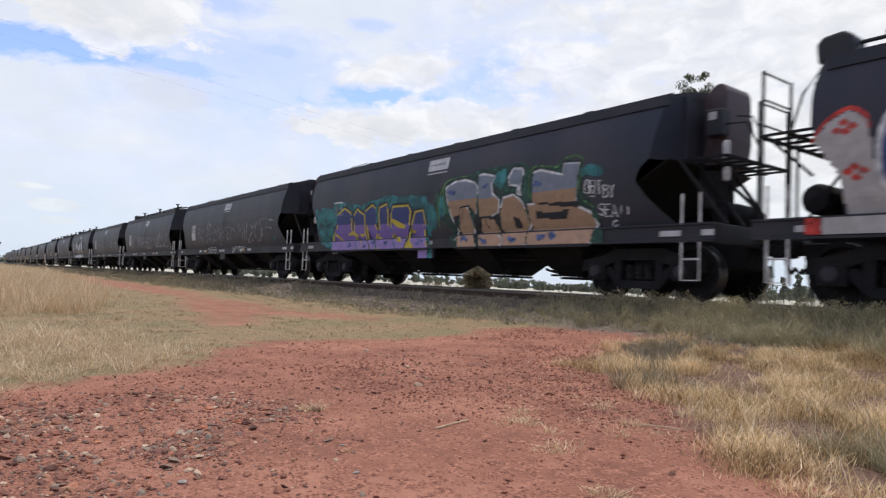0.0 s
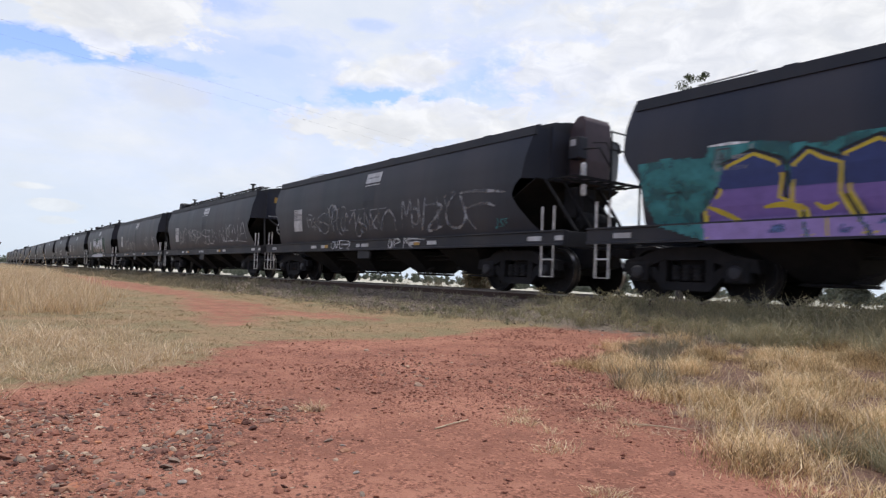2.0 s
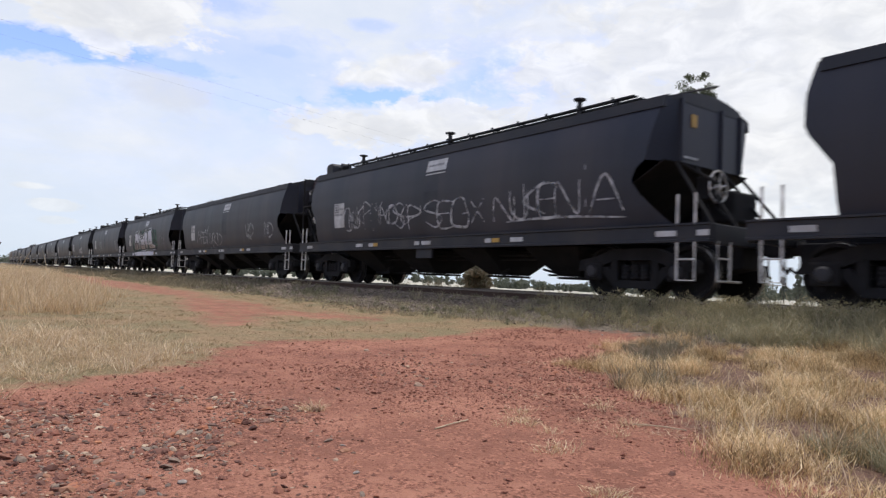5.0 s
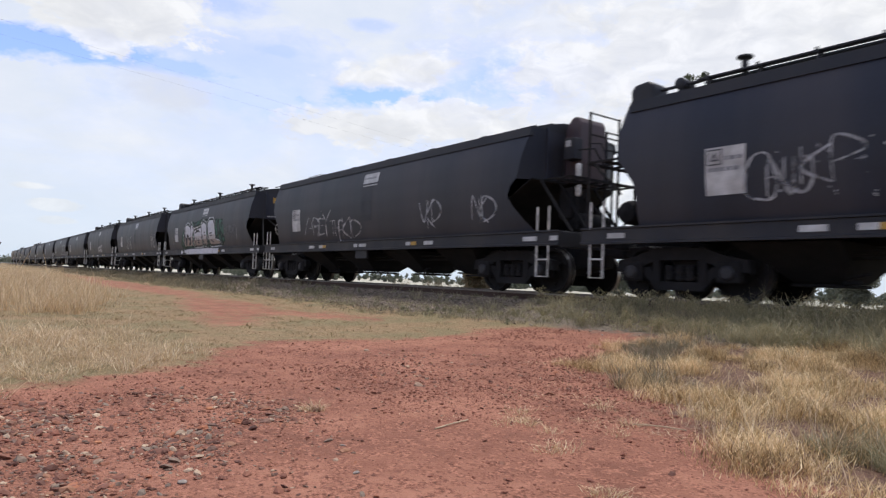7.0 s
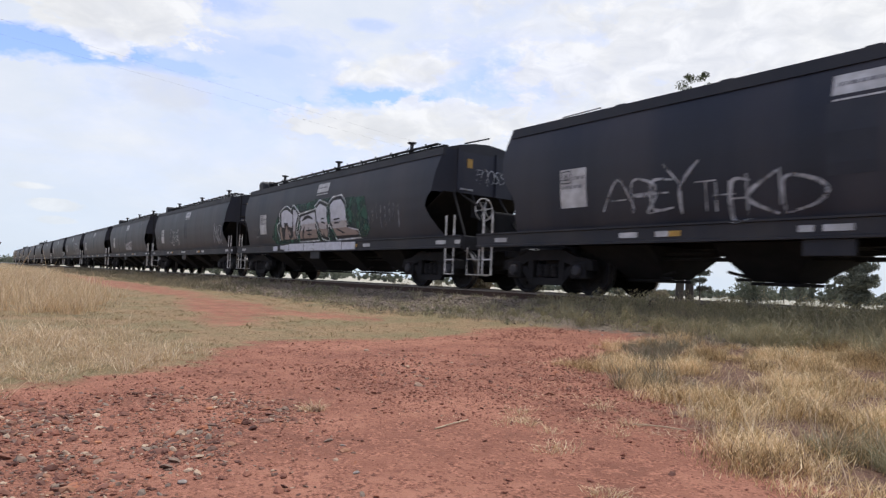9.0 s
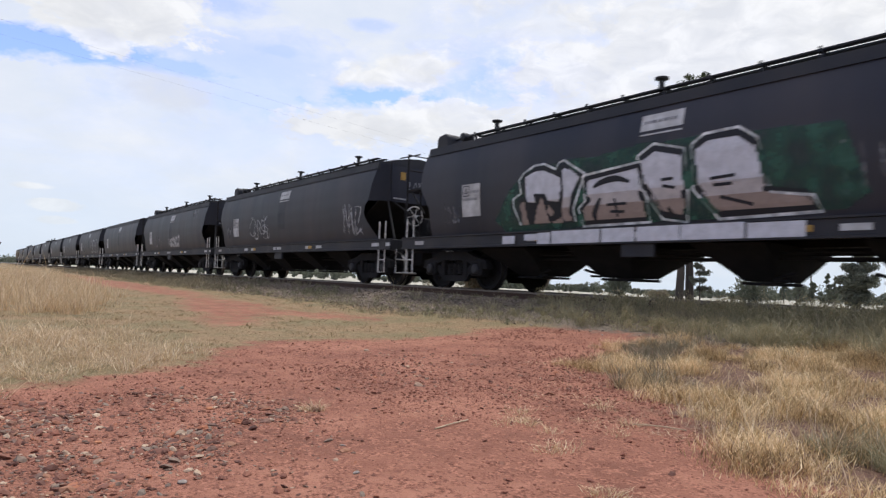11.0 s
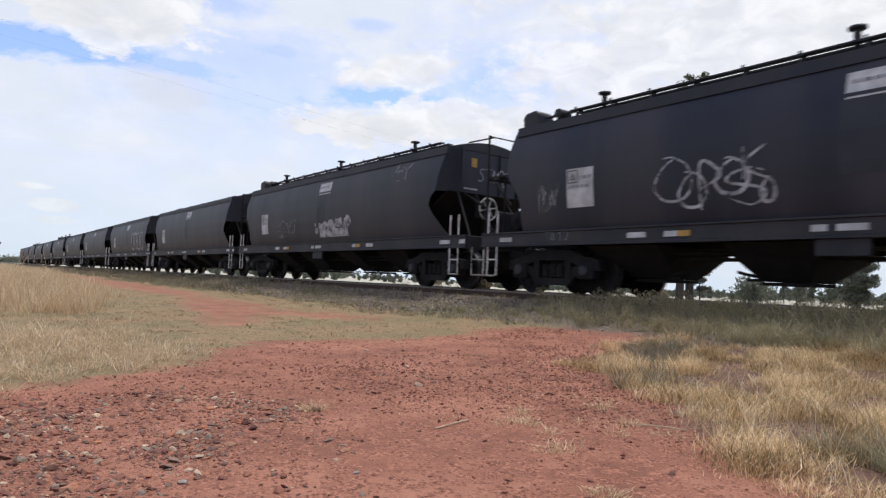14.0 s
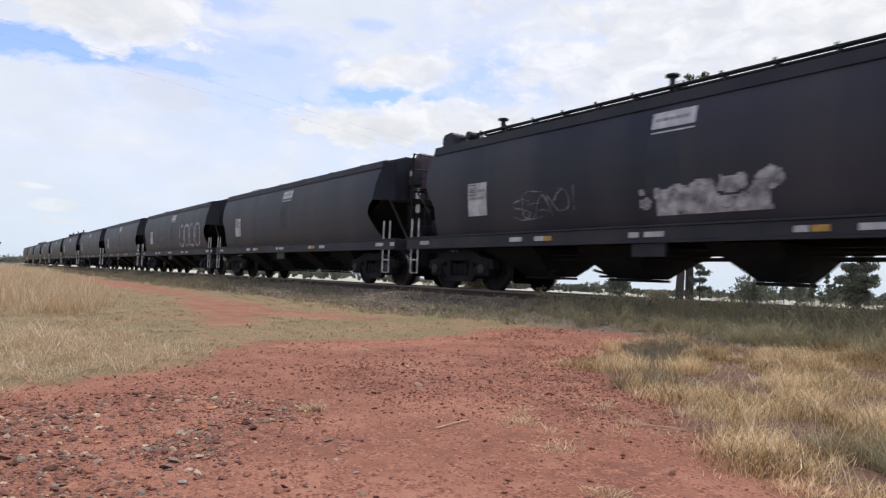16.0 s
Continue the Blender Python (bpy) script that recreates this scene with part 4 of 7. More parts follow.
def make_stones():
    r = np.random.RandomState(11)
    # gravel spill in the foreground
    n = 300000
    x, y = r.uniform(-6.4, -1.2, n), r.uniform(-0.4, 4.6, n)
    c = np.zeros(n)
    for bx, by, rx, ry, amount in ((-3.55, 0.42, 0.50, 0.24, 0.8), (-4.05, 0.95, 0.42, 0.22, 0.7), (-3.15, 0.80, 0.42, 0.26, 0.9), (-3.55, 1.35, 0.50, 0.26, 0.65), (-2.75, 0.34, 0.42, 0.24, 1.0), (-3.05, 0.40, 0.4, 0.22, 0.9),
                                   (-2.55, 1.12, 0.30, 0.16, 0.4), (-2.9, 1.35, 0.5, 0.25, 0.35), (-2.35, 0.20, 0.3, 0.3, 0.8), (-4.3, 3.9, 1.3, 1.2, 0.06)):
        c = np.maximum(c, amount * np.exp(-((x - bx) / rx) ** 2 - ((y - by) / ry) ** 2))
    c *= 1 - 0.9 * np.exp(-((x + 2.46) / 0.17) ** 2 - ((y - 0.78) / 0.22) ** 2)
    c *= np.clip(0.70 + 1.6 * waves(x, y, 21, 5.5), 0.10, 1.4)
    ok = r.uniform(0, 1, n) < np.clip(c, 0, 1)
    pts = np.stack([x[ok], y[ok]], 1)
    size = np.clip(0.0059 * np.exp(r.normal(0, 0.74, len(pts))), 0.0026, 0.038)
    order = np.argsort(-size)
    big, rest = order[:300], order[300:]
    shared = []
    for k, (v, f) in enumerate(SHAPES):
        me = bpy.data.meshes.new("stone")
        me.from_pydata(v.tolist(), [], f.tolist())
        me.materials.append(GRAVEL)
        shared.append(me)
    gz = ground_height(pts[:, 0], pts[:, 1])
    for i in big:
        ob = new("stone", shared[r.randint(0, 9)])
        ob.parent = GROUND
        s = float(size[i])
        ob.location, ob.scale = (float(pts[i, 0]), float(pts[i, 1]), float(gz[i]) + 0.08 * s), (s, s, s)
        ob.rotation_euler = (r.normal(0, 0.3), r.normal(0, 0.3), r.uniform(0, 6.28))
    stone_field("gravel", pts[rest], size[rest], GRAVEL, "mixed red, brown and grey gravel scattered on red earth", 0.45)
    # red crumbs over the bare earth
    n = 150000
    x, y = r.uniform(-9.0, 0.2, n), r.uniform(-0.4, 7.2, n)
    d = dirt_mask(x, y)
    ok = (d > 0.4) & (r.uniform(0, 1, n) < np.clip(0.12 + 1.1 * waves(x, y, 23, 2.6) + 0.5 * np.exp(-((x + 3.65) / 0.45) ** 2 - ((y - 2.5) / 0.45) ** 2) + 0.6 * np.exp(-((x + 4.4) / 0.7) ** 2 - ((y - 4.6) / 0.9) ** 2), 0.04, 1))
    pts = np.stack([x[ok], y[ok]], 1)
    size = np.clip(0.0046 * np.exp(r.normal(0, 0.65, len(pts))) * (0.6 + 0.12 * np.hypot(pts[:, 0], pts[:, 1])), 0.003, 0.019)
    stone_field("earth_crumbs", pts, size, CRUMB, "dark red crumbs of earth on the bare ground", 0.3, 6)
    # ballast on the near shoulder and between the rails
    n = 27000
    x, y = r.uniform(-27, -3, n), TRACK - r.uniform(-1.6, 3.7, n)
    d = TRACK - y
    ok = (np.abs(np.abs(d) - 0.753) > 0.09) & (r.uniform(0, 1, n) < np.interp(d + np.interp(x, (-11, -8), (0.0, 1.3)), (-1.6, 0.9, 2.8, 3.7), (0.4, 1.0, 0.9, 0.02)))
    pts = np.stack([x[ok], y[ok]], 1)
    stone_field("ballast", pts, r.uniform(0.025, 0.048, len(pts)), BALLAST, "grey crushed stone ballast along the track", 0.2, 7)


make_stones()


# ---------------------------------------------------------------- grass and weeds
def leaf_material(name, stops, through=0.25, scale=1.4, swing=0.3):
    m = bpy.data.materials.new(name)
    m.use_nodes = True
    nt = m.node_tree
    N, L = nt.nodes.new, nt.links.new
    b = nt.nodes["Principled BSDF"]
    b.inputs["Roughness"].default_value, b.inputs["Specular IOR Level"].default_value = 0.7, 0.2
    geo, r = N("ShaderNodeNewGeometry"), N("ShaderNodeValToRGB")
    e = r.color_ramp.elements
    while len(e) < len(stops):
        e.new(0.5)
    for k, (el, c) in enumerate(zip(e, stops)):
        el.position, el.color = k / (len(stops) - 1), (*c, 1)
    n, add = N("ShaderNodeTexNoise"), N("ShaderNodeMath")
    n.inputs["Scale"].default_value, n.inputs["Detail"].default_value = scale, 3
    L(geo.outputs["Position"], n.inputs["Vector"])
    mr = N("ShaderNodeMapRange")
    mr.inputs["From Min"].default_value, mr.inputs["From Max"].default_value = 0.3, 0.7
    mr.inputs["To Min"].default_value, mr.inputs["To Max"].default_value = -swing, swing
    L(n.outputs["Fac"], mr.inputs["Value"])
    add.use_clamp = True
    L(geo.outputs["Random Per Island"], add.inputs[0])
    L(mr.outputs[0], add.inputs[1])
    L(add.outputs[0], r.inputs["Fac"])
    L(r.outputs["Color"], b.inputs["Base Color"])
    tr, mx = N("ShaderNodeBsdfTranslucent"), N("ShaderNodeMixShader")
    L(r.outputs["Color"], tr.inputs["Color"])
    mx.inputs[0].default_value = through
    L(b.outputs[0], mx.inputs[1])
    L(tr.outputs[0], mx.inputs[2])
    L(mx.outputs[0], nt.nodes["Material Output"].inputs["Surface"])
    return m


STRAW = leaf_material("dry_straw", [(0.40, 0.28, 0.17), (0.70, 0.52, 0.32), (0.54, 0.395, 0.235), (0.84, 0.68, 0.47), (0.48, 0.35, 0.205)], 0.3)
PALE_STRAW = leaf_material("bleached_straw", [(0.46, 0.33, 0.20), (0.72, 0.55, 0.36), (0.52, 0.375, 0.22), (0.80, 0.66, 0.48), (0.46, 0.345, 0.205)])
TUSSOCK = leaf_material("tussock_straw", [(0.16, 0.103, 0.053), (0.39, 0.262, 0.130), (0.35, 0.265, 0.126), (0.64, 0.455, 0.240), (0.57, 0.395, 0.205), (0.87, 0.66, 0.39), (0.92, 0.75, 0.49)], 0.25, 2.6, 0.5)
WEED_LEAF = leaf_material("weed_leaves", [(0.24, 0.22, 0.12), (0.30, 0.265, 0.15), (0.38, 0.32, 0.195), (0.28, 0.25, 0.14), (0.46, 0.38, 0.24)], 0.3, 3.0)
BANK_LEAF = leaf_material("bank_leaves", [(0.13, 0.13, 0.075), (0.18, 0.172, 0.105), (0.24, 0.215, 0.14), (0.16, 0.155, 0.095)], 0.2, 2.0)
SHORT = leaf_material("short_turf", [(0.27, 0.19, 0.11), (0.39, 0.275, 0.16), (0.22, 0.18, 0.10), (0.33, 0.24, 0.135)])
WEED = leaf_material("green_weeds", [(0.25, 0.228, 0.132), (0.33, 0.29, 0.175), (0.40, 0.34, 0.215), (0.26, 0.243, 0.147), (0.48, 0.40, 0.26)])
GREY_WEED = leaf_material("grey_weeds", [(0.19, 0.16, 0.11), (0.27, 0.22, 0.155), (0.17, 0.165, 0.105), (0.34, 0.275, 0.19)])
THATCH = leaf_material("dead_thatch", [(0.20, 0.125, 0.085), (0.36, 0.26, 0.175), (0.27, 0.18, 0.125), (0.50, 0.385, 0.26)])
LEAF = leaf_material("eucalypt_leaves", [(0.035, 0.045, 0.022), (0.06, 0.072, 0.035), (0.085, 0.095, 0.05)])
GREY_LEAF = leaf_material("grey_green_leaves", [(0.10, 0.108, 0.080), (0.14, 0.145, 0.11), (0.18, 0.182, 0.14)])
# distant trees and paddock shrubs: haze mixed into a paler leaf colour
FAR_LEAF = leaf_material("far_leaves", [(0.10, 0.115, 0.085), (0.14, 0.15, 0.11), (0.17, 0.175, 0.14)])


def blades(name, centre, height, spread, lean, width, mat, label, seed, category="grass"):
    """Blades of grass: centre (n, 2), height, spread and lean of each; five points a blade."""
    r = np.random.RandomState(seed)
    n = len(centre)
    a = r.uniform(0, 6.283, n)
    rad = spread * np.sqrt(r.uniform(0, 1, n))
    b0 = centre + np.stack([np.cos(a), np.sin(a)], 1) * rad[:, None] * 0.55
    a2 = a + r.normal(0, 0.6, n)
    dirv = np.stack([np.cos(a2), np.sin(a2)], 1)
    ln = lean * r.uniform(0.3, 1.5, n)
    z0 = ground_height(b0[:, 0], b0[:, 1]) - 0.012
    w = width * r.uniform(0.6, 1.4, n)
    face = r.uniform(0, 6.283, n)
    side = np.stack([np.cos(face), np.sin(face)], 1)
    kink = r.normal(0, 0.17, (n, 2))
    vs = []
    for t, ww in ((0, 0.8), (0.55, 1.0), (1.0, 0)):
        p = b0 + dirv * (ln * height * t ** 1.7)[:, None] + kink * (height * math.sin(3.14 * t))[:, None]
        z = z0 + height * (t - 0.30 * np.minimum(ln, 1.6) * t * t)
        for q in ((-1, 1) if ww else (0,)):
            vs.append(np.concatenate([p + q * side * (0.5 * w * ww)[:, None], z[:, None]], 1))
    verts = np.stack(vs, 1).reshape(-1, 3)
    k = 5 * np.arange(n)[:, None]
    quads = (k + np.array([0, 1, 3, 2])).tolist()
    tris = (k + np.array([2, 3, 4])).tolist()
    return stuff_mesh(name, verts.tolist(), quads + tris, mat, label, category)


def scatter(r, n, x0, x1, y0, y1, chance):
    x, y = r.uniform(x0, x1, n), r.uniform(y0, y1, n)
    ok = r.uniform(0, 1, n) < chance(x, y)
    return np.stack([x[ok], y[ok]], 1)


def tufts(r, centres, per, height, jitter):
    """Repeats each tuft's centre for its blades."""
    k = r.randint(int(per * 0.5), int(per * 1.5) + 1, len(centres))
    pts = np.repeat(centres, k, 0)
    h = np.repeat(height * np.exp(r.normal(0, jitter, len(centres))), k) * r.uniform(0.55, 1.2, len(pts))
    return pts, h


TALL_STRAW = [(-11.6, -1.5), (-11.9, 0.6), (-12.2, 1.7), (-14.5, 2.1), (-20.5, 2.9), (-40, 4.3), (-79, 5.0), (-64, -6), (-20, -6)]
SHORT_STRAW = [(-4.6, -1.5), (-4.75, 0.1), (-5.2, 0.7), (-5.4, 1.2), (-6.3, 1.9), (-7.4, 1.9), (-8.6, 1.5), (-9.0, 0.4), (-8.4, -1.5)]


def inside(poly, soft):
    return lambda x, y: 1 - smoothstep(-soft, soft, poly_distance(x, y, poly) + soft * 0.8 * waves(x, y, 31, 2.5))


def make_grass():
    r = np.random.RandomState(3)
    # tall dry stand
    c = scatter(r, 9000, -60, -6, -4, 6, lambda x, y: inside(TALL_STRAW, 0.8)(x, y) * np.clip(18 / np.abs(x), 0.1, 1.0) * (y > -0.14 * np.abs(x) - 0.5))
    p, h = tufts(r, c, 20, 0.40, 0.28)
    blades("tall_grass", p, h, 0.17, 0.28, 0.0075, STRAW, "tall pale dry grass standing beside the track", 51)
    # straw by the dirt's edge
    c = scatter(r, 3400, -10.5, -4, -0.8, 3.2, lambda x, y: inside(SHORT_STRAW, 0.35)(x, y) * np.clip(0.5 + 0.6 * waves(x, y, 33, 1.8), 0.05, 1))
    p, h = tufts(r, c, 20, 0.085, 0.55)
    blades("short_straw", p, h, 0.12, 0.7, 0.0042, PALE_STRAW, "short dry straw at the edge of the bare earth", 52)
    # low worn turf
    c = scatter(r, 15000, -34, -5.0, -0.5, 7.4, lambda x, y: (1 - smoothstep(0.15, 0.6, dirt_mask(x, y))) * np.clip(9 / np.abs(x), 0.15, 1) * np.clip(0.6 + 0.5 * waves(x, y, 35, 1.2), 0.1, 1))
    p, h = tufts(r, c, 10, 0.034, 0.4)
    blades("turf", p, h, 0.16, 0.9, 0.007, SHORT, "low worn turf, half dry and half green", 53)
    # tussocks to the side of the bare earth, in clumps (x, y, radius, height)
    def heaps(centres, dense):
        out, tall = [], []
        for cx, cy, rad, ht in centres:
            k = int(dense * rad * rad) + 20
            q = r.normal(0, 0.48, (k, 2)) * rad
            off = np.hypot(q[:, 0], q[:, 1]) / rad
            out.append(q + (cx, cy))
            tall.append(ht * np.clip(1.05 - 0.45 * off ** 2, 0.3, 1.1) * r.uniform(0.45, 1.2, k))
        return np.concatenate(out), np.concatenate(tall)
    near = [(-1.50, 2.86, 0.22, 0.16), (-1.66, 3.06, 0.22, 0.17), (-1.36, 3.06, 0.20, 0.15), (-1.80, 3.30, 0.22, 0.17), (-1.20, 2.74, 0.16, 0.09), (-1.22, 3.62, 0.20, 0.17), (-1.62, 3.32, 0.18, 0.15), (-3.85, 4.84, 0.20, 0.13),
            (-3.62, 4.92, 0.24, 0.16), (-3.30, 4.60, 0.22, 0.17), (-2.60, 4.15, 0.24, 0.17), (-2.25, 3.75, 0.20, 0.12), (-4.45, 5.6, 0.2, 0.14), (-1.0, 2.9, 0.2, 0.12)]
    bare = lambda x, y: 1 - 0.95 * np.exp(-(((x + 1.50) / 0.26) ** 2 + ((y - 3.72) / 0.28) ** 2)) - 0.9 * np.exp(-(((x + 2.12) / 0.22) ** 2 + ((y - 3.42) / 0.16) ** 2)) - 0.8 * np.exp(-(((x + 1.05) / 0.3) ** 2 + ((y - 3.2) / 0.2) ** 2))
    c = scatter(r, 300, -5.5, 2.0, 3.0, 8.2, lambda x, y: inside(RIGHT, 0.25)(x, y) * np.clip(bare(x, y), 0, 1) * smoothstep(3.2, 4.0, y - 0.15 * (x + 2)))
    far = [(x, y, r.uniform(0.14, 0.34), r.uniform(0.07, 0.25)) for x, y in c]
    p, h = heaps(near + far, 7800)
    blades("tussock_grass", p, h, 0.05, 0.62, 0.0032, TUSSOCK, "dry straw-coloured tussock grass on the verge", 54)
    # seed stalks standing out of the clumps
    c = scatter(r, 2600, -5.0, 1.5, 2.7, 8.0, lambda x, y: inside(RIGHT, 0.1)(x, y) * np.clip(0.2 + 0.9 * waves(x, y, 38, 2.5), 0.05, 1))
    blades("seed_stalks", c, r.uniform(0.16, 0.36, len(c)), 0.03, 0.35, 0.0036, PALE_STRAW, "bleached dry stalks standing out of the tussocks", 65)
    # flat mats of straw on the bare earth
    p, h = heaps([(-2.35, 3.05, 0.22, 0.045), (-2.55, 3.0, 0.16, 0.04), (-2.1, 3.12, 0.14, 0.05), (-3.3, 3.33, 0.24, 0.035), (-3.15, 3.55, 0.2, 0.035), (-3.45, 3.15, 0.14, 0.03), (-3.05, 2.32, 0.14, 0.03), (-3.2, 2.2, 0.10, 0.03),
                  (-3.55, 1.70, 0.10, 0.03), (-1.61, 2.11, 0.07, 0.05), (-3.6, 3.9, 0.25, 0.03), (-4.6, 4.6, 0.2, 0.03)], 2600)
    blades("straw_mats", p, h, 0.05, 1.9, 0.0030, PALE_STRAW, "flat mats of dry straw on the red earth", 66)
    c = scatter(r, 5200, -5.5, 2.0, 2.0, 8.0, lambda x, y: inside(RIGHT, 0.35)(x, y))
    p, h = tufts(r, c, 11, 0.035, 0.4)
    blades("thatch", p, h, 0.16, 2.6, 0.0032, THATCH, "flat dead thatch between the tussocks", 63)
    c = scatter(r, 420, -5.5, 2.0, 4.0, 8.0, lambda x, y: inside(RIGHT, 0.25)(x, y) * np.clip(0.1 + 0.9 * waves(x, y, 39, 1.9), 0, 1))
    c = np.concatenate([c] + [np.array([q]) + r.normal(0, 0.13, (14, 2)) for q in ((-3.08, 4.45), (-4.3, 6.0), (-4.0, 5.7), (-4.5, 6.6))])
    p, h = tufts(r, c, 46, 0.15, 0.3)
    blades("grey_weeds", p, h, 0.07, 0.6, 0.0036, GREY_WEED, "grey-green dry weeds among the tussocks", 55)
    c = scatter(r, 200, -5.0, 2.0, 2.2, 7.5, lambda x, y: inside(RIGHT, 0.2)(x, y) * np.clip(0.1 + 0.9 * waves(x, y, 41, 2.4), 0, 1))
    c = np.concatenate([c, np.array([(-1.29, 3.6)]) + r.normal(0, 0.09, (12, 2)), np.array([(-1.10, 3.5)]) + r.normal(0, 0.08, (8, 2))])
    p, h = tufts(r, c, 50, 0.12, 0.3)
    blades("green_tufts", p, h, 0.07, 0.7, 0.0036, WEED, "fresh green tufts among dry grass", 56)
    # small isolated tufts in the bare earth
    c = np.array([(-2.64, 2.50), (-2.70, 2.60), (-2.55, 2.55), (-2.95, 2.75), (-3.6, 1.70), (-1.6, 2.05), (-2.2, 2.3), (-2.3, 3.0), (-2.75, 3.4), (-1.45, 1.9)])
    p, h = tufts(r, np.repeat(c, 3, 0) + r.normal(0, 0.06, (30, 2)), 44, 0.05, 0.3)
    blades("small_tufts", p, h, 0.10, 1.0, 0.003, STRAW, "small dry tufts on the bare red earth", 57)
    # weeds along the foot of the ballast
    def near_foot(x, y):
        d = TRACK - y
        return np.interp(d - np.interp(x, (-11, -7.5, -5.5, -4.0), (0.0, -0.9, -1.3, -1.35)), (0.0, 3.2, 3.8, 4.4), (1.0, 1.0, 0.6, 0.0)) * smoothstep(1.0, 1.3, d) * np.where(x < -9, np.interp(d, (1.9, 3.0), (0.15, 0.8)), 1.0) * np.interp(x, (-60, -25, -15, -12, -8, 3), (0.8, 0.9, 0.75, 0.7, 0.95, 1.0)) * np.clip(0.6 + 0.6 * waves(x, y, 43, 1.1), 0.05, 1)
    c = scatter(r, 6200, -40, 3, TRACK - 5.0, TRACK - 1.0, near_foot)
    p, h = tufts(r, c, 28, 0.13, 0.4)
    h = h * np.interp(p[:, 0], (-30, -12, -7, 3), (0.6, 0.6, 1.15, 1.3))
    blades("weeds", p, h, 0.17, 0.6, 0.0065, WEED, "green weeds along the foot of the ballast", 58)
    c = scatter(r, 2000, -9.5, 3, TRACK - 3.0, TRACK - 1.1, lambda x, y: np.interp(x, (-9.0, -6.0), (0.05, 1.0)) * np.clip(0.35 + 0.9 * waves(x, y, 47, 1.5), 0.05, 1))
    p, h = tufts(r, c, 34, 0.22, 0.35)
    blades("tall_weeds", p, h, 0.18, 0.75, 0.005, WEED, "tall soft green weeds beside the rails", 62)
    c = scatter(r, 6500, -40, 3, TRACK - 5.2, TRACK - 1.0, lambda x, y: 0.8 * near_foot(x, y))
    p, h = tufts(r, c, 18, 0.15, 0.4)
    h = h * np.interp(p[:, 0], (-30, -12, -7, 3), (0.5, 0.65, 1.0, 1.1))
    blades("dry_weeds", p, h, 0.17, 0.6, 0.0065, GREY_WEED, "brown dry weeds along the foot of the ballast", 59)
    # leafy weeds on the bank
    def bushy(name, n, x0, x1, far, near, chance, tall, leaf, per, mat, label, seed):
        c = scatter(r, n, x0, x1, TRACK - far, TRACK - near, chance)
        z = ground_height(c[:, 0], c[:, 1])
        clumps = []
        for (x, y), g in zip(c, z):
            s = tall * r.uniform(0.5, 1.3)
            clumps += [(x, y, g + 0.35 * s, 0.75 * s), (x + r.normal(0, 0.3 * s), y + r.normal(0, 0.3 * s), g + 0.85 * s, 0.45 * s)]
        tagged(leaf_cloud(name, clumps, leaf, mat, None, seed, per=per), label, "weeds", kind="stuff")
    bushy("leafy_weeds", 800, -9.4, 3, 3.0, 1.25, lambda x, y: np.interp(x, (-9.4, -7.5), (0.15, 1.0)) * np.clip(0.45 + 0.9 * waves(x, y, 81, 1.7), 0.05, 1), 0.17, 0.016, 60, WEED_LEAF, "soft green weeds growing thickly beside the rails", 82)
    bushy("rail_weeds", 520, -8.7, 3, 1.95, 1.02, lambda x, y: np.interp(x, (-8.7, -8.2), (0.1, 1.0)) * np.clip(0.45 + 1.1 * waves(x, y, 85, 1.4), 0.06, 1), 0.25, 0.016, 80, WEED_LEAF, "bushy olive weeds crowding the near rail", 86)
    bushy("bank_weeds", 1000, -27, -7.5, 3.5, 1.5, lambda x, y: np.clip(0.15 + 0.9 * waves(x, y, 83, 1.2), 0.03, 1) * np.interp(TRACK - y, (1.5, 2.6, 3.2), (0.35, 0.5, 0.8)), 0.085, 0.022, 22, BANK_LEAF, "low grey-green weeds scattered over the ballast", 84)
    bushy("bank_bushes", 70, -17.6, -14.6, 3.4, 1.9, lambda x, y: np.exp(-((x + 16.1) / 0.9) ** 2 - ((TRACK - y - 2.7) / 0.5) ** 2), 0.16, 0.022, 40, BANK_LEAF, "dark green weeds in a patch on the bank", 88)
    # weeds up to the rails further along
    c = scatter(r, 5200, -75, -17, 5.5, 12.5, lambda x, y: np.interp(np.abs(y - TRACK - 0.0145 * np.maximum(0, -x - 35)), (0.95, 1.2, 2.6, 4.0), (0.0, 1.0, 0.9, 0.0)) * (y < TRACK + 0.0145 * np.maximum(0, -x - 35)) * np.interp(x, (-75, -27, -18), (1.0, 0.9, 0.0)))
    p, h = tufts(r, c, 16, 0.17, 0.3)
    blades("verge_weeds", p, h, 0.22, 0.45, 0.016, GREY_WEED, "grey-green weeds growing up to the rails", 61)
    # rank grass on the far side of the line
    c = scatter(r, 2600, -60, 6, TRACK + 2.2, TRACK + 7.0, lambda x, y: np.interp(y - TRACK, (2.2, 3.0, 8.0), (0.2, 0.8, 0.4)))
    p, h = tufts(r, c, 18, 0.15, 0.3)
    h = h * np.interp(p[:, 0], (-22, -20.8, -16.5, -15.5), (1.0, 2.7, 2.7, 1.0))
    blades("far_side_grass", p, h, 0.3, 0.4, 0.02, GREY_WEED, "rank brown grass beyond the track", 60)


# ---------------------------------------------------------------- shrubs and trees
BARK = material("grey_bark", (0.075, 0.062, 0.052), 0.9, scale=4, var=0.35, fine=25, bump=0.5, streak=True)
TIMBER = material("grey_timber_pole", (0.16, 0.14, 0.12), 0.9, scale=5, var=0.3, bump=0.3, streak=True)
CABLE = material("dull_cable", (0.10, 0.10, 0.11), 0.6, 0.6, scale=20, bump=0)


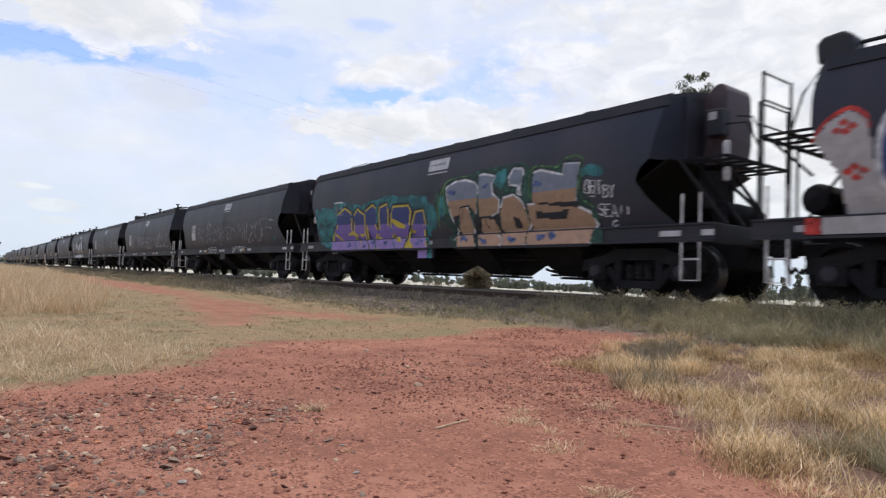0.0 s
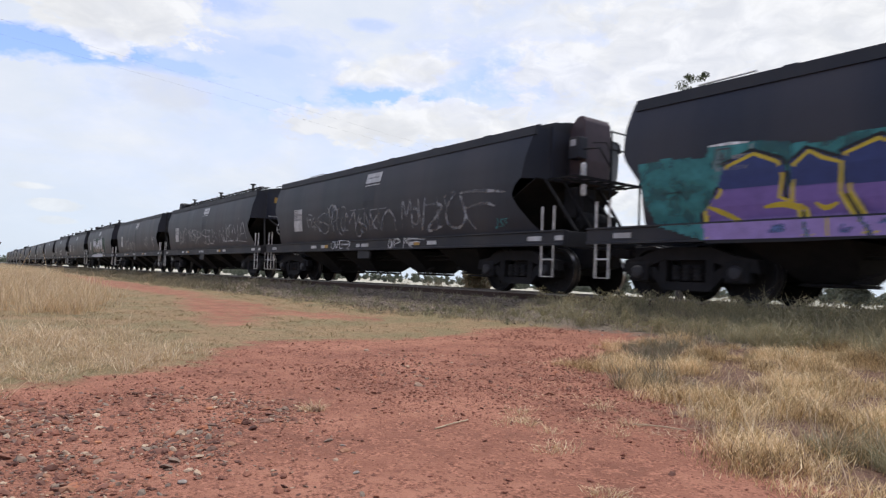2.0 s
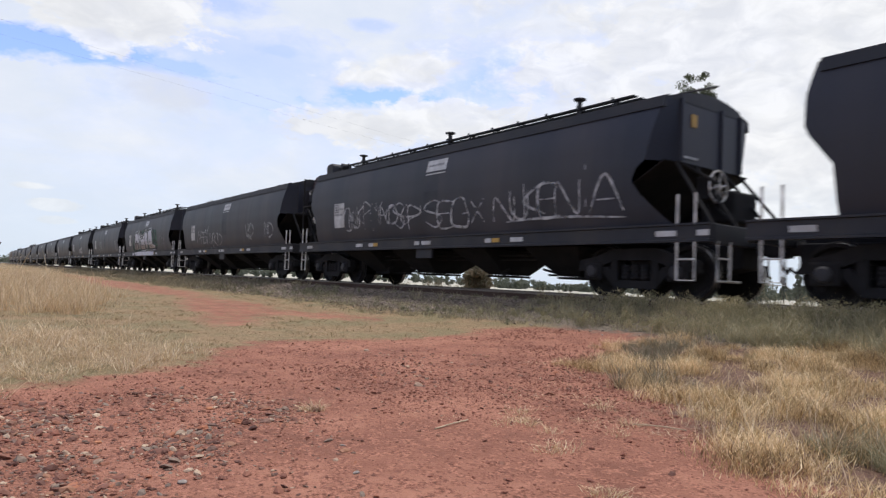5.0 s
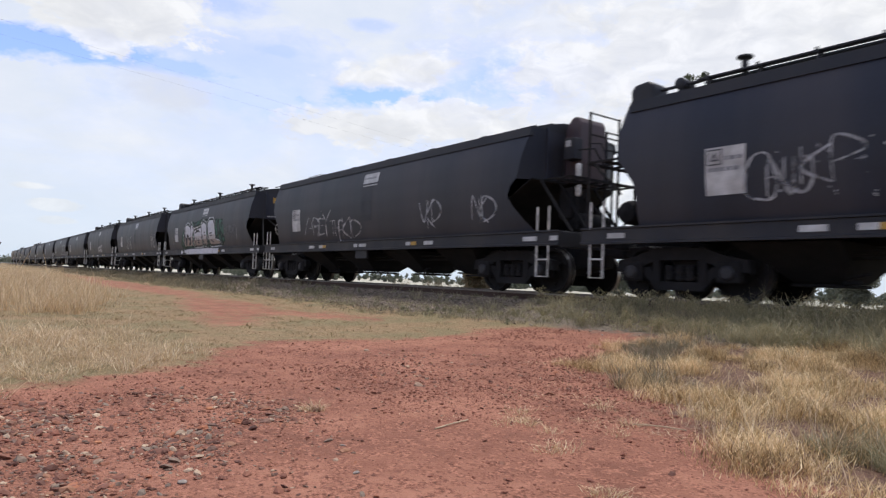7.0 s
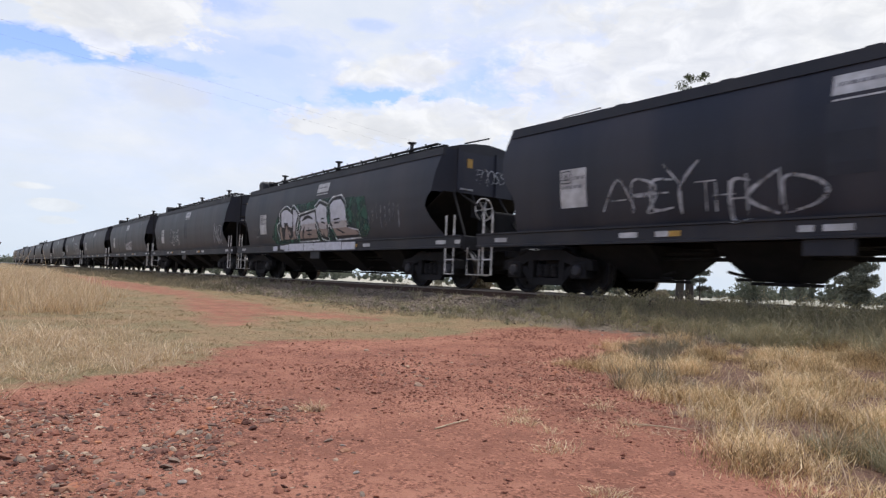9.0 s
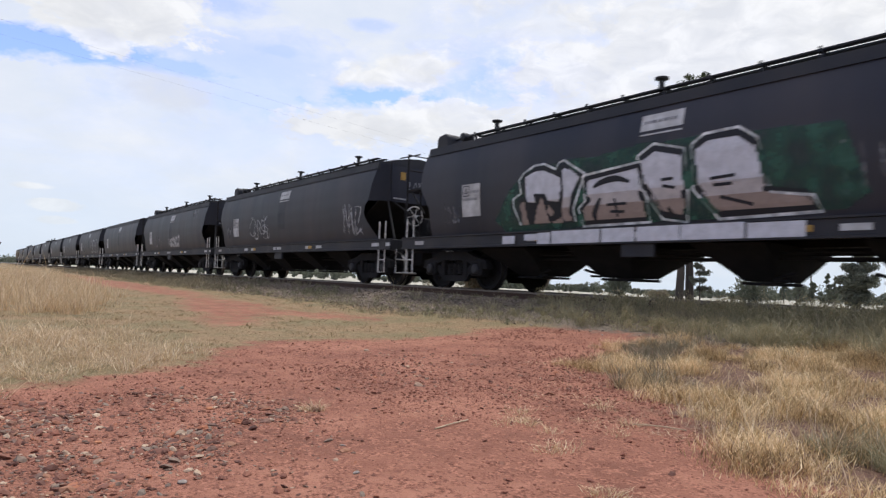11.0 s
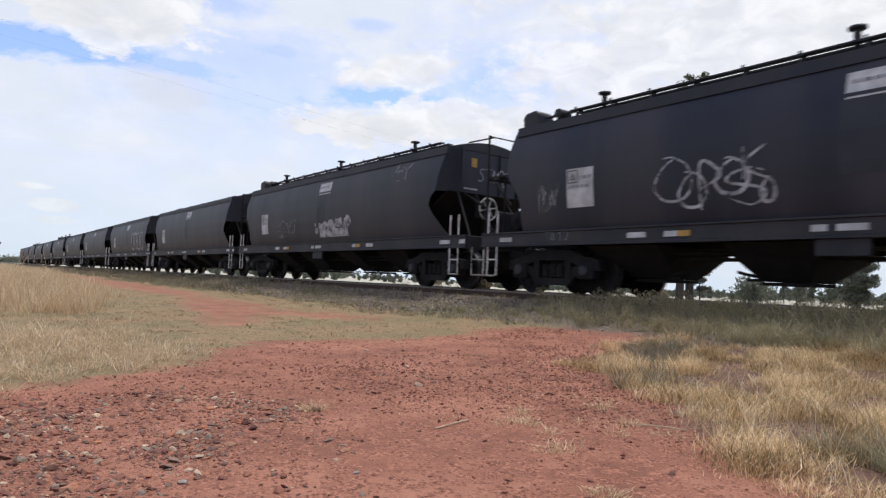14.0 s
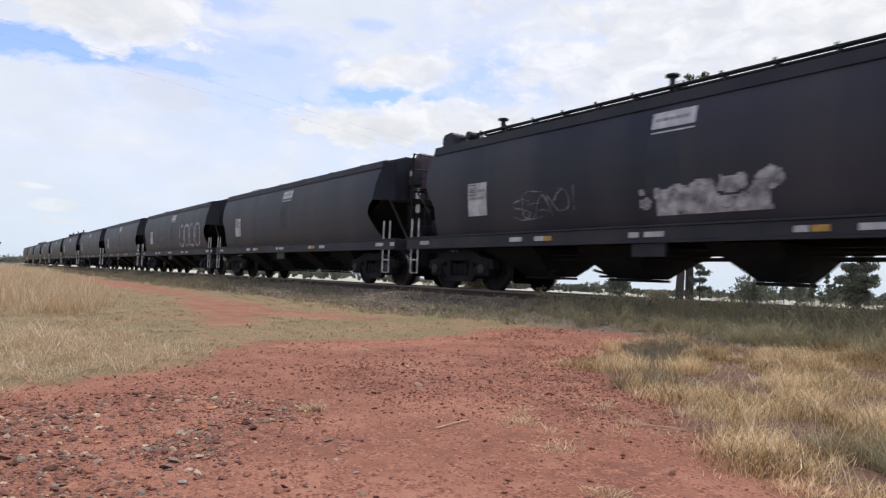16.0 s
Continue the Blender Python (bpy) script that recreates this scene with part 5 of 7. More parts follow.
def leaf_cloud(name, clumps, size, mat, parent, seed, per=60, label=""):
    """A crown: small leaves in clumps (x, y, z, radius)."""
    r = np.random.RandomState(seed)
    vs, n = [], 0
    for cx, cy, cz, rad in clumps:
        k = int(per)
        d = r.normal(0, 1, (k, 3))
        d /= np.linalg.norm(d, axis=1)[:, None]
        c = np.array([cx, cy, cz]) + d * (rad * r.uniform(0.2, 1, k) ** 0.6)[:, None] * np.array([1, 1, 0.75])
        u = r.normal(0, 1, (k, 3)) + np.array([0, 0, -0.6])
        u /= np.linalg.norm(u, axis=1)[:, None]
        w = np.cross(u, r.normal(0, 1, (k, 3)))
        w /= np.linalg.norm(w, axis=1)[:, None]
        s = (size * r.uniform(0.6, 1.5, k))[:, None]
        bend = np.cross(u, w) * 0.15
        vs.append(np.stack([c - u * s, c + w * s * 0.32 + bend * s, c + u * s, c - w * s * 0.32 + bend * s], 1))
        n += k
    v = np.concatenate(vs).reshape(-1, 3)
    f = (4 * np.arange(n)[:, None] + np.array([0, 1, 2, 3])).tolist()
    me = bpy.data.meshes.new(name)
    me.from_pydata(v.tolist(), [], f)
    me.materials.append(mat)
    ob = new(name, me)
    if parent:
        ob.parent = parent
    if label:
        ob["label"] = label
    return ob


def tree(x, y, h, crown, seed, trunks=1, leaf=0.16, label="", sparse=1.0, low=0.25, limbs=4, puff=1.0, leaves=None):
    r = np.random.RandomState(seed)
    t = new("tree")
    t.location = (x, y, float(ground_height(np.array([x]), np.array([y]))[0]) - 0.05)
    clumps = []
    bm = BM()
    for k in range(trunks):
        a = 0.93
        off = 0.30 * (trunks - 1)
        base = Vector((off * math.cos(a + 3.14 * k), off * math.sin(a + 3.14 * k), 0))
        line = [base]
        for j in range(1, 7):
            line.append(Vector((base.x * (1 - 0.13 * j) + r.normal(0, 0.02 * h * j / 6), base.y * (1 - 0.13 * j) + r.normal(0, 0.02 * h * j / 6), h * 0.86 * j / 6)))
        rad = [(0.017 + 0.009 * (trunks - 1)) * h * (1 - 0.8 * j / 6) / trunks ** 0.5 for j in range(7)]
        for j in range(6):
            taper(bm, line[j], line[j + 1], rad[j], rad[j + 1])
        for j in range(2, 7):
            for _ in range(limbs):
                a = r.uniform(0, 6.28)
                ln = crown * r.uniform(0.45, 1.0) * (1.35 - 1.05 * j / 6)
                tip = line[j] + Vector((math.cos(a) * ln, math.sin(a) * ln, ln * r.uniform(0.1, 0.6)))
                mid = line[j].lerp(tip, 0.5) + Vector((0, 0, 0.10 * ln))
                taper(bm, line[j], mid, rad[j] * 0.5, rad[j] * 0.3)
                taper(bm, mid, tip, rad[j] * 0.3, rad[j] * 0.1)
                for q in (tip, mid, mid.lerp(tip, 0.5) + Vector(r.normal(0, 0.15 * crown, 3))):
                    if q.z > low * h:
                        clumps.append((*q, puff * crown * r.uniform(0.14, 0.30) * (1.15 - 0.6 * j / 6)))
        for q in range(5):
            clumps.append((*(line[6] + Vector((r.normal(0, 0.10 * puff * crown), r.normal(0, 0.10 * puff * crown), (0.01 + 0.024 * q) * h))), puff * crown * (0.24 - 0.035 * q)))
    part("trunk", bm, BARK, t)
    leaf_cloud("crown", clumps, leaf, leaves or LEAF, t, seed + 1, per=int(70 * sparse))
    return tagged(t, label, "tree")


def taper(bm, a, b, ra, rb, n=7):
    d = (b - a).normalized()
    u = d.orthogonal().normalized()
    w = d.cross(u)
    q = [[bm.verts.new(p + rr * (math.cos(6.2832 * k / n) * u + math.sin(6.2832 * k / n) * w)) for k in range(n)] for p, rr in ((a, ra), (b, rb))]
    for k in range(n):
        bm.faces.new((q[0][k], q[0][(k + 1) % n], q[1][(k + 1) % n], q[1][k]))


def shrub(x, y, h, w, seed, mat, label):
    r = np.random.RandomState(seed)
    t = new("shrub")
    t.location = (x, y, float(ground_height(np.array([x]), np.array([y]))[0]) - 0.03)
    bm = BM()
    clumps = []
    for k in range(11):
        a = r.uniform(0, 6.28)
        tip = Vector((math.cos(a) * w * r.uniform(0.1, 0.45), math.sin(a) * w * r.uniform(0.1, 0.45), h * r.uniform(0.45, 0.9)))
        taper(bm, Vector((0, 0, 0)), tip * 0.5, 0.014 * h + 0.006, 0.012 * h)
        taper(bm, tip * 0.5, tip, 0.012 * h, 0.004)
        clumps += [(*tip, 0.22 * w), (*(tip * 0.6), 0.25 * w)]
    part("stems", bm, BARK, t)
    leaf_cloud("foliage", clumps, 0.05 * h + 0.02, mat, t, seed + 1, per=110)
    return tagged(t, label, "shrub")


tree(-20.45, 31.6, 13.0, 1.5, 6, 2, 0.07, "tall slender eucalypt with twin grey trunks beyond the track", 1.6, 0.14, 9, 1.5)
tree(-19.45, 31.5, 2.9, 0.6, 16, 1, 0.05, "leafy young eucalypt beside a taller one", 1.0, 0.1, 5, 1.3, GREY_LEAF)
shrub(-14.2, 37.2, 2.0, 1.7, 17, GREY_LEAF, "grey-green undergrowth at the foot of a tree")
UPRIGHT = tree(-14.1, 37.4, 5.2, 0.95, 8, 1, 0.09, "dense upright grey-green tree beyond the track", 1.5, 0.0, 9, 1.5, GREY_LEAF)
bm = BM()
for a, b, ra, rb in (((0.0, 0.0, 3.6), (-0.15, -0.2, 5.6), 0.09, 0.07), ((-0.15, -0.2, 5.6), (-0.25, -0.3, 7.2), 0.07, 0.05), ((-0.25, -0.3, 7.2), (-0.45, -0.6, 8.0), 0.045, 0.03), ((-0.45, -0.6, 8.0), (-0.5, -0.7, 8.7), 0.03, 0.012),
                     ((-0.25, -0.3, 7.2), (0.0, 0.05, 7.6), 0.04, 0.03), ((0.0, 0.05, 7.6), (0.3, 0.42, 8.1), 0.03, 0.012), ((-0.2, -0.25, 6.3), (-0.6, -0.8, 6.8), 0.03, 0.012)):
    taper(bm, Vector(a), Vector(b), ra, rb)
part("dead_leader", bm, BARK, UPRIGHT, "bare dead branches above the crown")
for k in range(9):
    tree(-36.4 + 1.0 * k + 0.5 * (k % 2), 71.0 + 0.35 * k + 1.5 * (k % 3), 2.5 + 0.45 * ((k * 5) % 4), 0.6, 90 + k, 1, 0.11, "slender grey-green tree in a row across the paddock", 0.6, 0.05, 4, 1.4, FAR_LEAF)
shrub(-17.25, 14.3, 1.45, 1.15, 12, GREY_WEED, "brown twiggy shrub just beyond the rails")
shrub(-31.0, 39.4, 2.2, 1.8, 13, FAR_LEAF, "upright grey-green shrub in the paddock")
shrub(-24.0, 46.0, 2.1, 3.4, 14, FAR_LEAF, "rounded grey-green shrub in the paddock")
shrub(-30.0, 43.0, 0.8, 1.8, 15, GREY_WEED, "grey-green shrub in the paddock")


def far_woods():
    """Belts of distant trees across the plain."""
    r = np.random.RandomState(77)
    clumps = []
    for k in range(900):
        b = r.uniform(0.28, 1.5) if k % 2 else r.uniform(0.7, 1.45)
        d = r.uniform(110, 280)
        x, y = -d * math.cos(b), d * math.sin(b)
        if y < TRACK + 25:
            continue
        g = float(ground_height(np.array([x]), np.array([y]))[0])
        h = (2.3 if b < 0.92 else 1.5 if b < 1.1 else 3.2) * r.uniform(0.4, 1.0) * d / 150 * (0.7 + 0.4 * math.sin(b * 23) ** 2)
        for j in range(4):
            clumps.append((x + r.normal(0, h * 0.22), y + r.normal(0, h * 0.22), g + h * (0.2 + 0.22 * j), h * r.uniform(0.16, 0.28)))
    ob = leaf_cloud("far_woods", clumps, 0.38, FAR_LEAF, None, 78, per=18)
    tagged(ob, "distant belt of hazy grey-green trees across the plain", "woods", kind="stuff")
    clumps = []
    for k in range(500):
        b = r.uniform(-0.25, 0.5)
        d = r.uniform(1500, 1900)
        h = r.uniform(8, 18)
        clumps.append((-d * math.cos(b), d * math.sin(b), h * 0.5, h))
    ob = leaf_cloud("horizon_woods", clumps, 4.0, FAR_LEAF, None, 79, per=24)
    tagged(ob, "low hazy line of trees on the horizon", "woods", kind="stuff")


make_grass()
far_woods()


# ---------------------------------------------------------------- power line
def power_line():
    ends = ((-22.3, -16.0), (-45.0, 72.6))
    for x, y, tall in ((-22.3, -16.0, 9.4), (-63.2, 143.5, 12.1)):
        p = new("utility_pole")
        p.location = (x, y, float(ground_height(np.array([x]), np.array([y]))[0]) - 0.1)
        bm = BM()
        taper(bm, Vector((0, 0, 0)), Vector((0, 0, tall)), 0.16, 0.11, 12)
        part("pole", bm, TIMBER, p)
        bm = BM()
        box(bm, (-0.95, -0.06, tall - 0.55), (0.95, 0.06, tall - 0.41), 0.01)
        part("crossarm", bm, TIMBER, p)
        p.rotation_euler.z = math.atan2(88.6, -22.7) - math.pi / 2
        tagged(p, "grey timber utility pole with a crossarm", "utility pole", "power line")
    for off in (-0.8, 0.8):
        a, b = Vector((ends[0][0] + off * 0.97, ends[0][1] + off * 0.25, 8.98)), Vector((ends[1][0] + off * 0.97, ends[1][1] + off * 0.25, 8.98))
        line = [a + (b - a) * (k / 30) - Vector((0, 0, 0.35 * 4 * (k / 30) * (1 - k / 30))) for k in range(55)]
        tagged(part("power_cable", tube(BM(), line, 0.0017, 5), CABLE), "thin sagging power cable on timber poles", "cable", "power line")


power_line()


# ---------------------------------------------------------------- twigs and stalks
ROCK = material("orange_rock", (0.40, 0.17, 0.085), 0.85, scale=40, var=0.3, bump=0.4)
GREY_ROCK = material("grey_rock", (0.24, 0.20, 0.175), 0.85, scale=40, var=0.3, bump=0.4)
for k, (x, y, s, mat, what) in enumerate(((-3.85, 1.22, 0.032, ROCK, "orange"), (-3.0, 1.05, 0.026, GREY_ROCK, "grey"), (-2.55, 0.72, 0.026, GREY_ROCK, "grey"), (-2.75, 1.5, 0.022, GREY_ROCK, "grey"), (-2.35, 1.35, 0.024, GREY_ROCK, "grey"), (-3.3, 0.55, 0.024, ROCK, "orange"))):
    v, f = SHAPES[k % 9]
    bm = BM()
    vs = [bm.verts.new(Vector(q) * s) for q in v.tolist()]
    for q in f.tolist():
        bm.faces.new([vs[i] for i in q])
    bmesh.ops.bevel(bm, geom=list(bm.edges), offset=s * 0.10, segments=1, affect="EDGES")
    ob = part("rock", bm, mat)
    ob.location, ob.rotation_euler.z = (x, y, float(ground_height(np.array([x]), np.array([y]))[0]) + 0.12 * s), k * 1.3
    tagged(ob, "small angular " + what + " rock lying on red earth", "rock", "loose rocks")
DRY_STICK = material("bleached_stick", (0.42, 0.33, 0.22), 0.8, scale=30, var=0.3, bump=0.1)
for x0, y0, x1, y1 in ((-2.82, 2.09, -2.91, 2.39), (-5.05, 6.35, -4.75, 6.75), (-5.2, 6.1, -4.9, 6.2), (-4.95, 6.6, -5.1, 6.9), (-4.6, 6.3, -4.35, 6.45), (-3.6, 5.0, -3.3, 5.1), (-2.35, 3.15, -2.1, 3.3), (-2.0, 3.4, -1.95, 3.65)):
    z0, z1 = (float(ground_height(np.array([a]), np.array([b]))[0]) for a, b in ((x0, y0), (x1, y1)))
    mid = ((x0 + x1) / 2 + 0.01, (y0 + y1) / 2, (z0 + z1) / 2 + 0.012)
    tagged(part("twig", tube(BM(), [(x0, y0, z0 + 0.004), mid, (x1, y1, z1 + 0.006)], 0.004, 6), DRY_STICK), "bleached dry twig lying on the red earth", "twig", "fallen twigs")
tagged(part("dry_stalk", tube(BM(), [(-12.98, 0.36, 0.0), (-12.98, 0.39, 0.45), (-12.97, 0.44, 0.85), (-12.97, 0.50, 1.06), (-12.96, 0.53, 1.12)], 0.014, 6), BARK), "dark dry weed stalk standing in tall grass", "stalk")


# ---------------------------------------------------------------- graffiti on the wagons
def spray(name, colour, solid=1.0, patch=6.0):
    """Sprayed paint, worn thin in patches where solid is under 1."""
    m = material(name, colour, 0.6, scale=patch, var=0.2, fine=40, bump=0)
    if solid < 1:
        nt = m.node_tree
        N, L = nt.nodes.new, nt.links.new
        n, r, tr, mx = N("ShaderNodeTexNoise"), N("ShaderNodeMapRange"), N("ShaderNodeBsdfTransparent"), N("ShaderNodeMixShader")
        tc = N("ShaderNodeTexCoord")
        L(tc.outputs["Object"], n.inputs["Vector"])
        n.inputs["Scale"].default_value, n.inputs["Detail"].default_value = patch, 7
        r.inputs["From Min"].default_value, r.inputs["From Max"].default_value = 0.35, 0.65
        r.inputs["To Min"].default_value, r.inputs["To Max"].default_value = max(0, solid - 0.45), min(1, solid + 0.3)
        L(n.outputs["Fac"], r.inputs["Value"])
        L(r.outputs[0], mx.inputs[0])
        L(tr.outputs[0], mx.inputs[1])
        L(nt.nodes["Principled BSDF"].outputs[0], mx.inputs[2])
        L(mx.outputs[0], nt.nodes["Material Output"].inputs["Surface"])
    return m


def paint_y(z):
    return -(side_y(z) + 0.009) if z > 1.226 else -1.466


def curve_through(pts, n=6):
    """Rounds a line of points."""
    if len(pts) < 3:
        return list(pts)
    p = [pts[0]] + list(pts) + [pts[-1]]
    out = []
    for i in range(1, len(p) - 2):
        for k in range(n):
            t = k / n
            out.append(tuple(0.5 * (2 * p[i][j] + (p[i + 1][j] - p[i - 1][j]) * t + (2 * p[i - 1][j] - 5 * p[i][j] + 4 * p[i + 1][j] - p[i + 2][j]) * t * t +
                                    (3 * p[i][j] - p[i - 1][j] - 3 * p[i + 1][j] + p[i + 2][j]) * t ** 3) for j in (0, 1)))
    return out + [pts[-1]]


def ribbon(bm, pts, width, lift=0.0, place=None, fade=True):
    """One sprayed stroke."""
    place = place or (lambda a, z: (a, paint_y(z) - lift, z))
    rows = []
    for i, (a, z) in enumerate(pts):
        b, c = pts[max(i - 1, 0)], pts[min(i + 1, len(pts) - 1)]
        dx, dz = c[0] - b[0], c[1] - b[1]
        ln = math.hypot(dx, dz) or 1
        w = width / 2 * (1 if not fade else min(1, 0.45 + 1.6 * min(i, len(pts) - 1 - i) / len(pts)))
        nx, nz = -dz / ln * w, dx / ln * w
        rows.append([bm.verts.new(place(a + nx, z + nz)), bm.verts.new(place(a - nx, z - nz))])
    for p, q in zip(rows, rows[1:]):
        bm.faces.new((p[0], p[1], q[1], q[0]))
    return bm


def fill(bm, poly, lift=0.0, z_lo=-9.0, z_hi=9.0, cell=0.035):
    """A filled shape laid on the curved side."""
    xs = np.arange(min(p[0] for p in poly), max(p[0] for p in poly), cell)
    zs = np.arange(max(min(p[1] for p in poly), z_lo), min(max(p[1] for p in poly), z_hi), cell)
    if not len(xs) or not len(zs):
        return bm
    gx, gz = np.meshgrid(xs + cell / 2, zs + cell / 2, indexing="ij")
    ok = poly_distance(gx, gz, poly) < 0
    vs = {}

    def vert(i, j):
        if (i, j) not in vs:
            z = zs[0] + j * cell
            vs[i, j] = bm.verts.new((xs[0] + i * cell, paint_y(z) - lift, z))
        return vs[i, j]
    for i, j in np.argwhere(ok):
        bm.faces.new((vert(i, j), vert(i + 1, j), vert(i + 1, j + 1), vert(i, j + 1)))
    return bm


def outline(bm, poly, width, lift, rounded=True):
    line = list(poly) + [poly[0]]
    return ribbon(bm, curve_through(line, 4) if rounded else line, width, lift, None, False)


def scribble(bm, x0, x1, z0, z1, count, seed, width=0.035, lift=0.002, place=None, slant=0.15):
    """A row of quick unreadable spray strokes: loops, hooks, arches and zigzags."""
    r = random.Random(seed)
    step = (x1 - x0) / count
    for k in range(count):
        a, w, h = x0 + k * step, step * r.uniform(1.0, 1.45), (z1 - z0) * r.uniform(0.75, 1.1)
        b = z0 + (z1 - z0 - h) * r.random()
        form = r.randrange(6)
        if form == 0:                                        # loop
            q = r.uniform(0, 6.28)
            lines = [[(0.5 + 0.42 * math.cos(q + 0.75 * i), 0.45 + 0.45 * math.sin(q + 0.75 * i)) for i in range(8)]]
        elif form == 1:                                      # hook
            lines = [[(0.1, 0.9), (0.35, 1.0), (0.4, 0.5), (0.3, 0.05), (0.05, 0.0), (0.0, 0.2)]]
        elif form == 2:                                      # upright with bars
            lines = [[(0.25, 0.0), (0.3, 0.95)], [(0.0, 0.9), (0.9, r.uniform(0.85, 1.05))], [(0.25, 0.5), (0.75, 0.55)]]
        elif form == 3:                                      # double bend
            lines = [[(0.85, 0.9), (0.45, 1.0), (0.2, 0.75), (0.55, 0.5), (0.75, 0.25), (0.4, 0.0), (0.0, 0.12)]]
        elif form == 4:                                      # arch and tail
            lines = [[(0.05, 0.0), (0.15, 0.75), (0.5, 0.95), (0.8, 0.7), (0.75, 0.1), (1.0, -0.1)]]
        else:                                                # spikes
            n = r.randrange(4, 6)
            lines = [[((i + 0.5) / n + r.uniform(-0.12, 0.12), r.uniform(0.75, 1.05) if i % 2 else r.uniform(-0.05, 0.25)) for i in range(n)]]
        for line in lines:
            pts = [(a + w * (u + r.uniform(-0.05, 0.05) + slant * v), b + h * v) for u, v in line]
            ribbon(bm, curve_through(pts, 5), width * r.uniform(0.75, 1.1), lift + 0.0004 * k, place)
    return bm


# strokes of each sprayed letter on a grid of 9 by 10
GLYPH = {"G": "83 69 29 05 01 30 70 84 54", "R": "00 09 59 87 65 05 85 50 80", "T": "09 89/49 40", "B": "00 09 68 76 05 75 82 60 00", "Y": "09 45/89 45 40", "S": "88 59 18 06 74 82 50 02",
         "E": "80 00 09 89/05 65", "H": "19 10/69 70/05 85", "K": "09 00/89 04 80", "I": "49 40", "D": "00 09 58 75 52 00", "A": "00 49 80/23 63", "!": "49 43", "M": "00 19 44 79 80", "O": "59 27 03 20 60 83 77 49 29",
         "V": "09 30 79", "Z": "09 88 10 81", "F": "30 14 09/09 49 98/15 56 75", "W": "09 20 47 60 89", "N": "00 19 70 89", "P": "20 29 68 76 24", "X": "09 80/89 00", "J": "09 89 60 20 03", "C": "88 59 26 03 30 71 83", "Q": "49 17 03 20 60 83 77 49/42 90",
         "U": "09 03 30 60 83 89", "L": "09 00 70", "6": "79 36 03 20 60 83 65 35 03"}


def letter(bm, c, x0, x1, z0, z1, width, lift, curved=False):
    for q in GLYPH[c].split("/"):
        pts = [(x0 + (x1 - x0) * int(p[0]) / 8, z0 + (z1 - z0) * int(p[1]) / 9) for p in q.split()]
        ribbon(bm, curve_through(pts) if curved else pts, width, lift, None, curved)


def letters(bm, text, x, z, w, h, width):
    for k, c in enumerate(text):
        if c in GLYPH:
            letter(bm, c, x + k * w * 1.2, x + k * w * 1.2 + w, z - 0.02 * k, z - 0.02 * k + h, width, 0.006 + 0.0003 * k)
    return bm


def word(bm, text, boxes, width=0.04, lift=0.003):
    """Flowing sprayed letters, each in its box (x0, x1, z0, z1)."""
    for k, (c, box4) in enumerate(zip(text, boxes)):
        x0, x1, z0, z1 = box4
        letter(bm, c, x0 - 0.12 * (x1 - x0), x1 + 0.14 * (x1 - x0), z0, z1 + 0.03, width * (0.8 + 0.1 * (k % 4)), lift + 0.0004 * k, True)
    return bm


S_WHITE = spray("spray_white", (0.66, 0.66, 0.66), 0.95)
S_PALE = spray("spray_pale", (0.40, 0.40, 0.41), 0.72)
S_WORN = spray("spray_worn", (0.31, 0.31, 0.32), 0.52, 5.0)
S_FAINT = spray("spray_faint", (0.22, 0.22, 0.23), 0.62, 4.0)
S_BLOCK = spray("spray_chalk", (0.42, 0.41, 0.41), 0.85)
S_DUSK = spray("spray_dusk", (0.43, 0.39, 0.38), 1.0)
S_CREAM = spray("spray_off_white", (0.52, 0.52, 0.56), 1.0)
S_TEAL = spray("spray_teal", (0.045, 0.20, 0.205), 0.85, 3.0)
S_GREEN = spray("spray_dark_green", (0.03, 0.085, 0.06), 0.7, 3.0)
S_NAVY = spray("spray_navy", (0.035, 0.05, 0.15), 1.0)
S_PURPLE = spray("spray_purple", (0.17, 0.11, 0.32), 1.0)
S_LILAC = spray("spray_lilac", (0.27, 0.19, 0.42), 1.0)
S_LEAF = spray("spray_leaf_green", (0.09, 0.20, 0.06), 0.75, 5.0)
S_YELLOW = spray("spray_yellow", (0.50, 0.38, 0.04), 1.0)
S_BLACK = spray("spray_black", (0.012, 0.012, 0.016), 1.0)
S_SLATE = spray("spray_slate", (0.17, 0.195, 0.235), 1.0)
S_BRONZE = spray("spray_bronze", (0.30, 0.19, 0.115), 1.0)
S_TAN = spray("spray_tan", (0.44, 0.28, 0.19), 1.0)
S_BLUE = spray("spray_blue", (0.09, 0.14, 0.30), 0.7, 12.0)
S_RED = spray("spray_red", (0.50, 0.05, 0.035), 0.95)
S_GHOST = spray("spray_light_grey", (0.36, 0.34, 0.32), 1.0)
S_BROWN = spray("spray_brown", (0.27, 0.205, 0.175), 1.0)


def tag_on(k, bm, mat, label=""):
    """Links each separate stroke or shape as a part of the wagon."""
    left = set(bm.verts)
    while left:
        todo, found = [left.pop()], set()
        while todo:
            v = todo.pop()
            found.add(v)
            for e in v.link_edges:
                o = e.other_vert(v)
                if o in left:
                    left.discard(o)
                    todo.append(o)
        piece = BM()
        made = {v: piece.verts.new(v.co) for v in found}
        for f in {f for v in found for f in v.link_faces}:
            piece.faces.new([made[v] for v in f.verts])
        part("graffiti", piece, mat, WAGONS[k], label or "sprayed graffiti")
    bm.free()


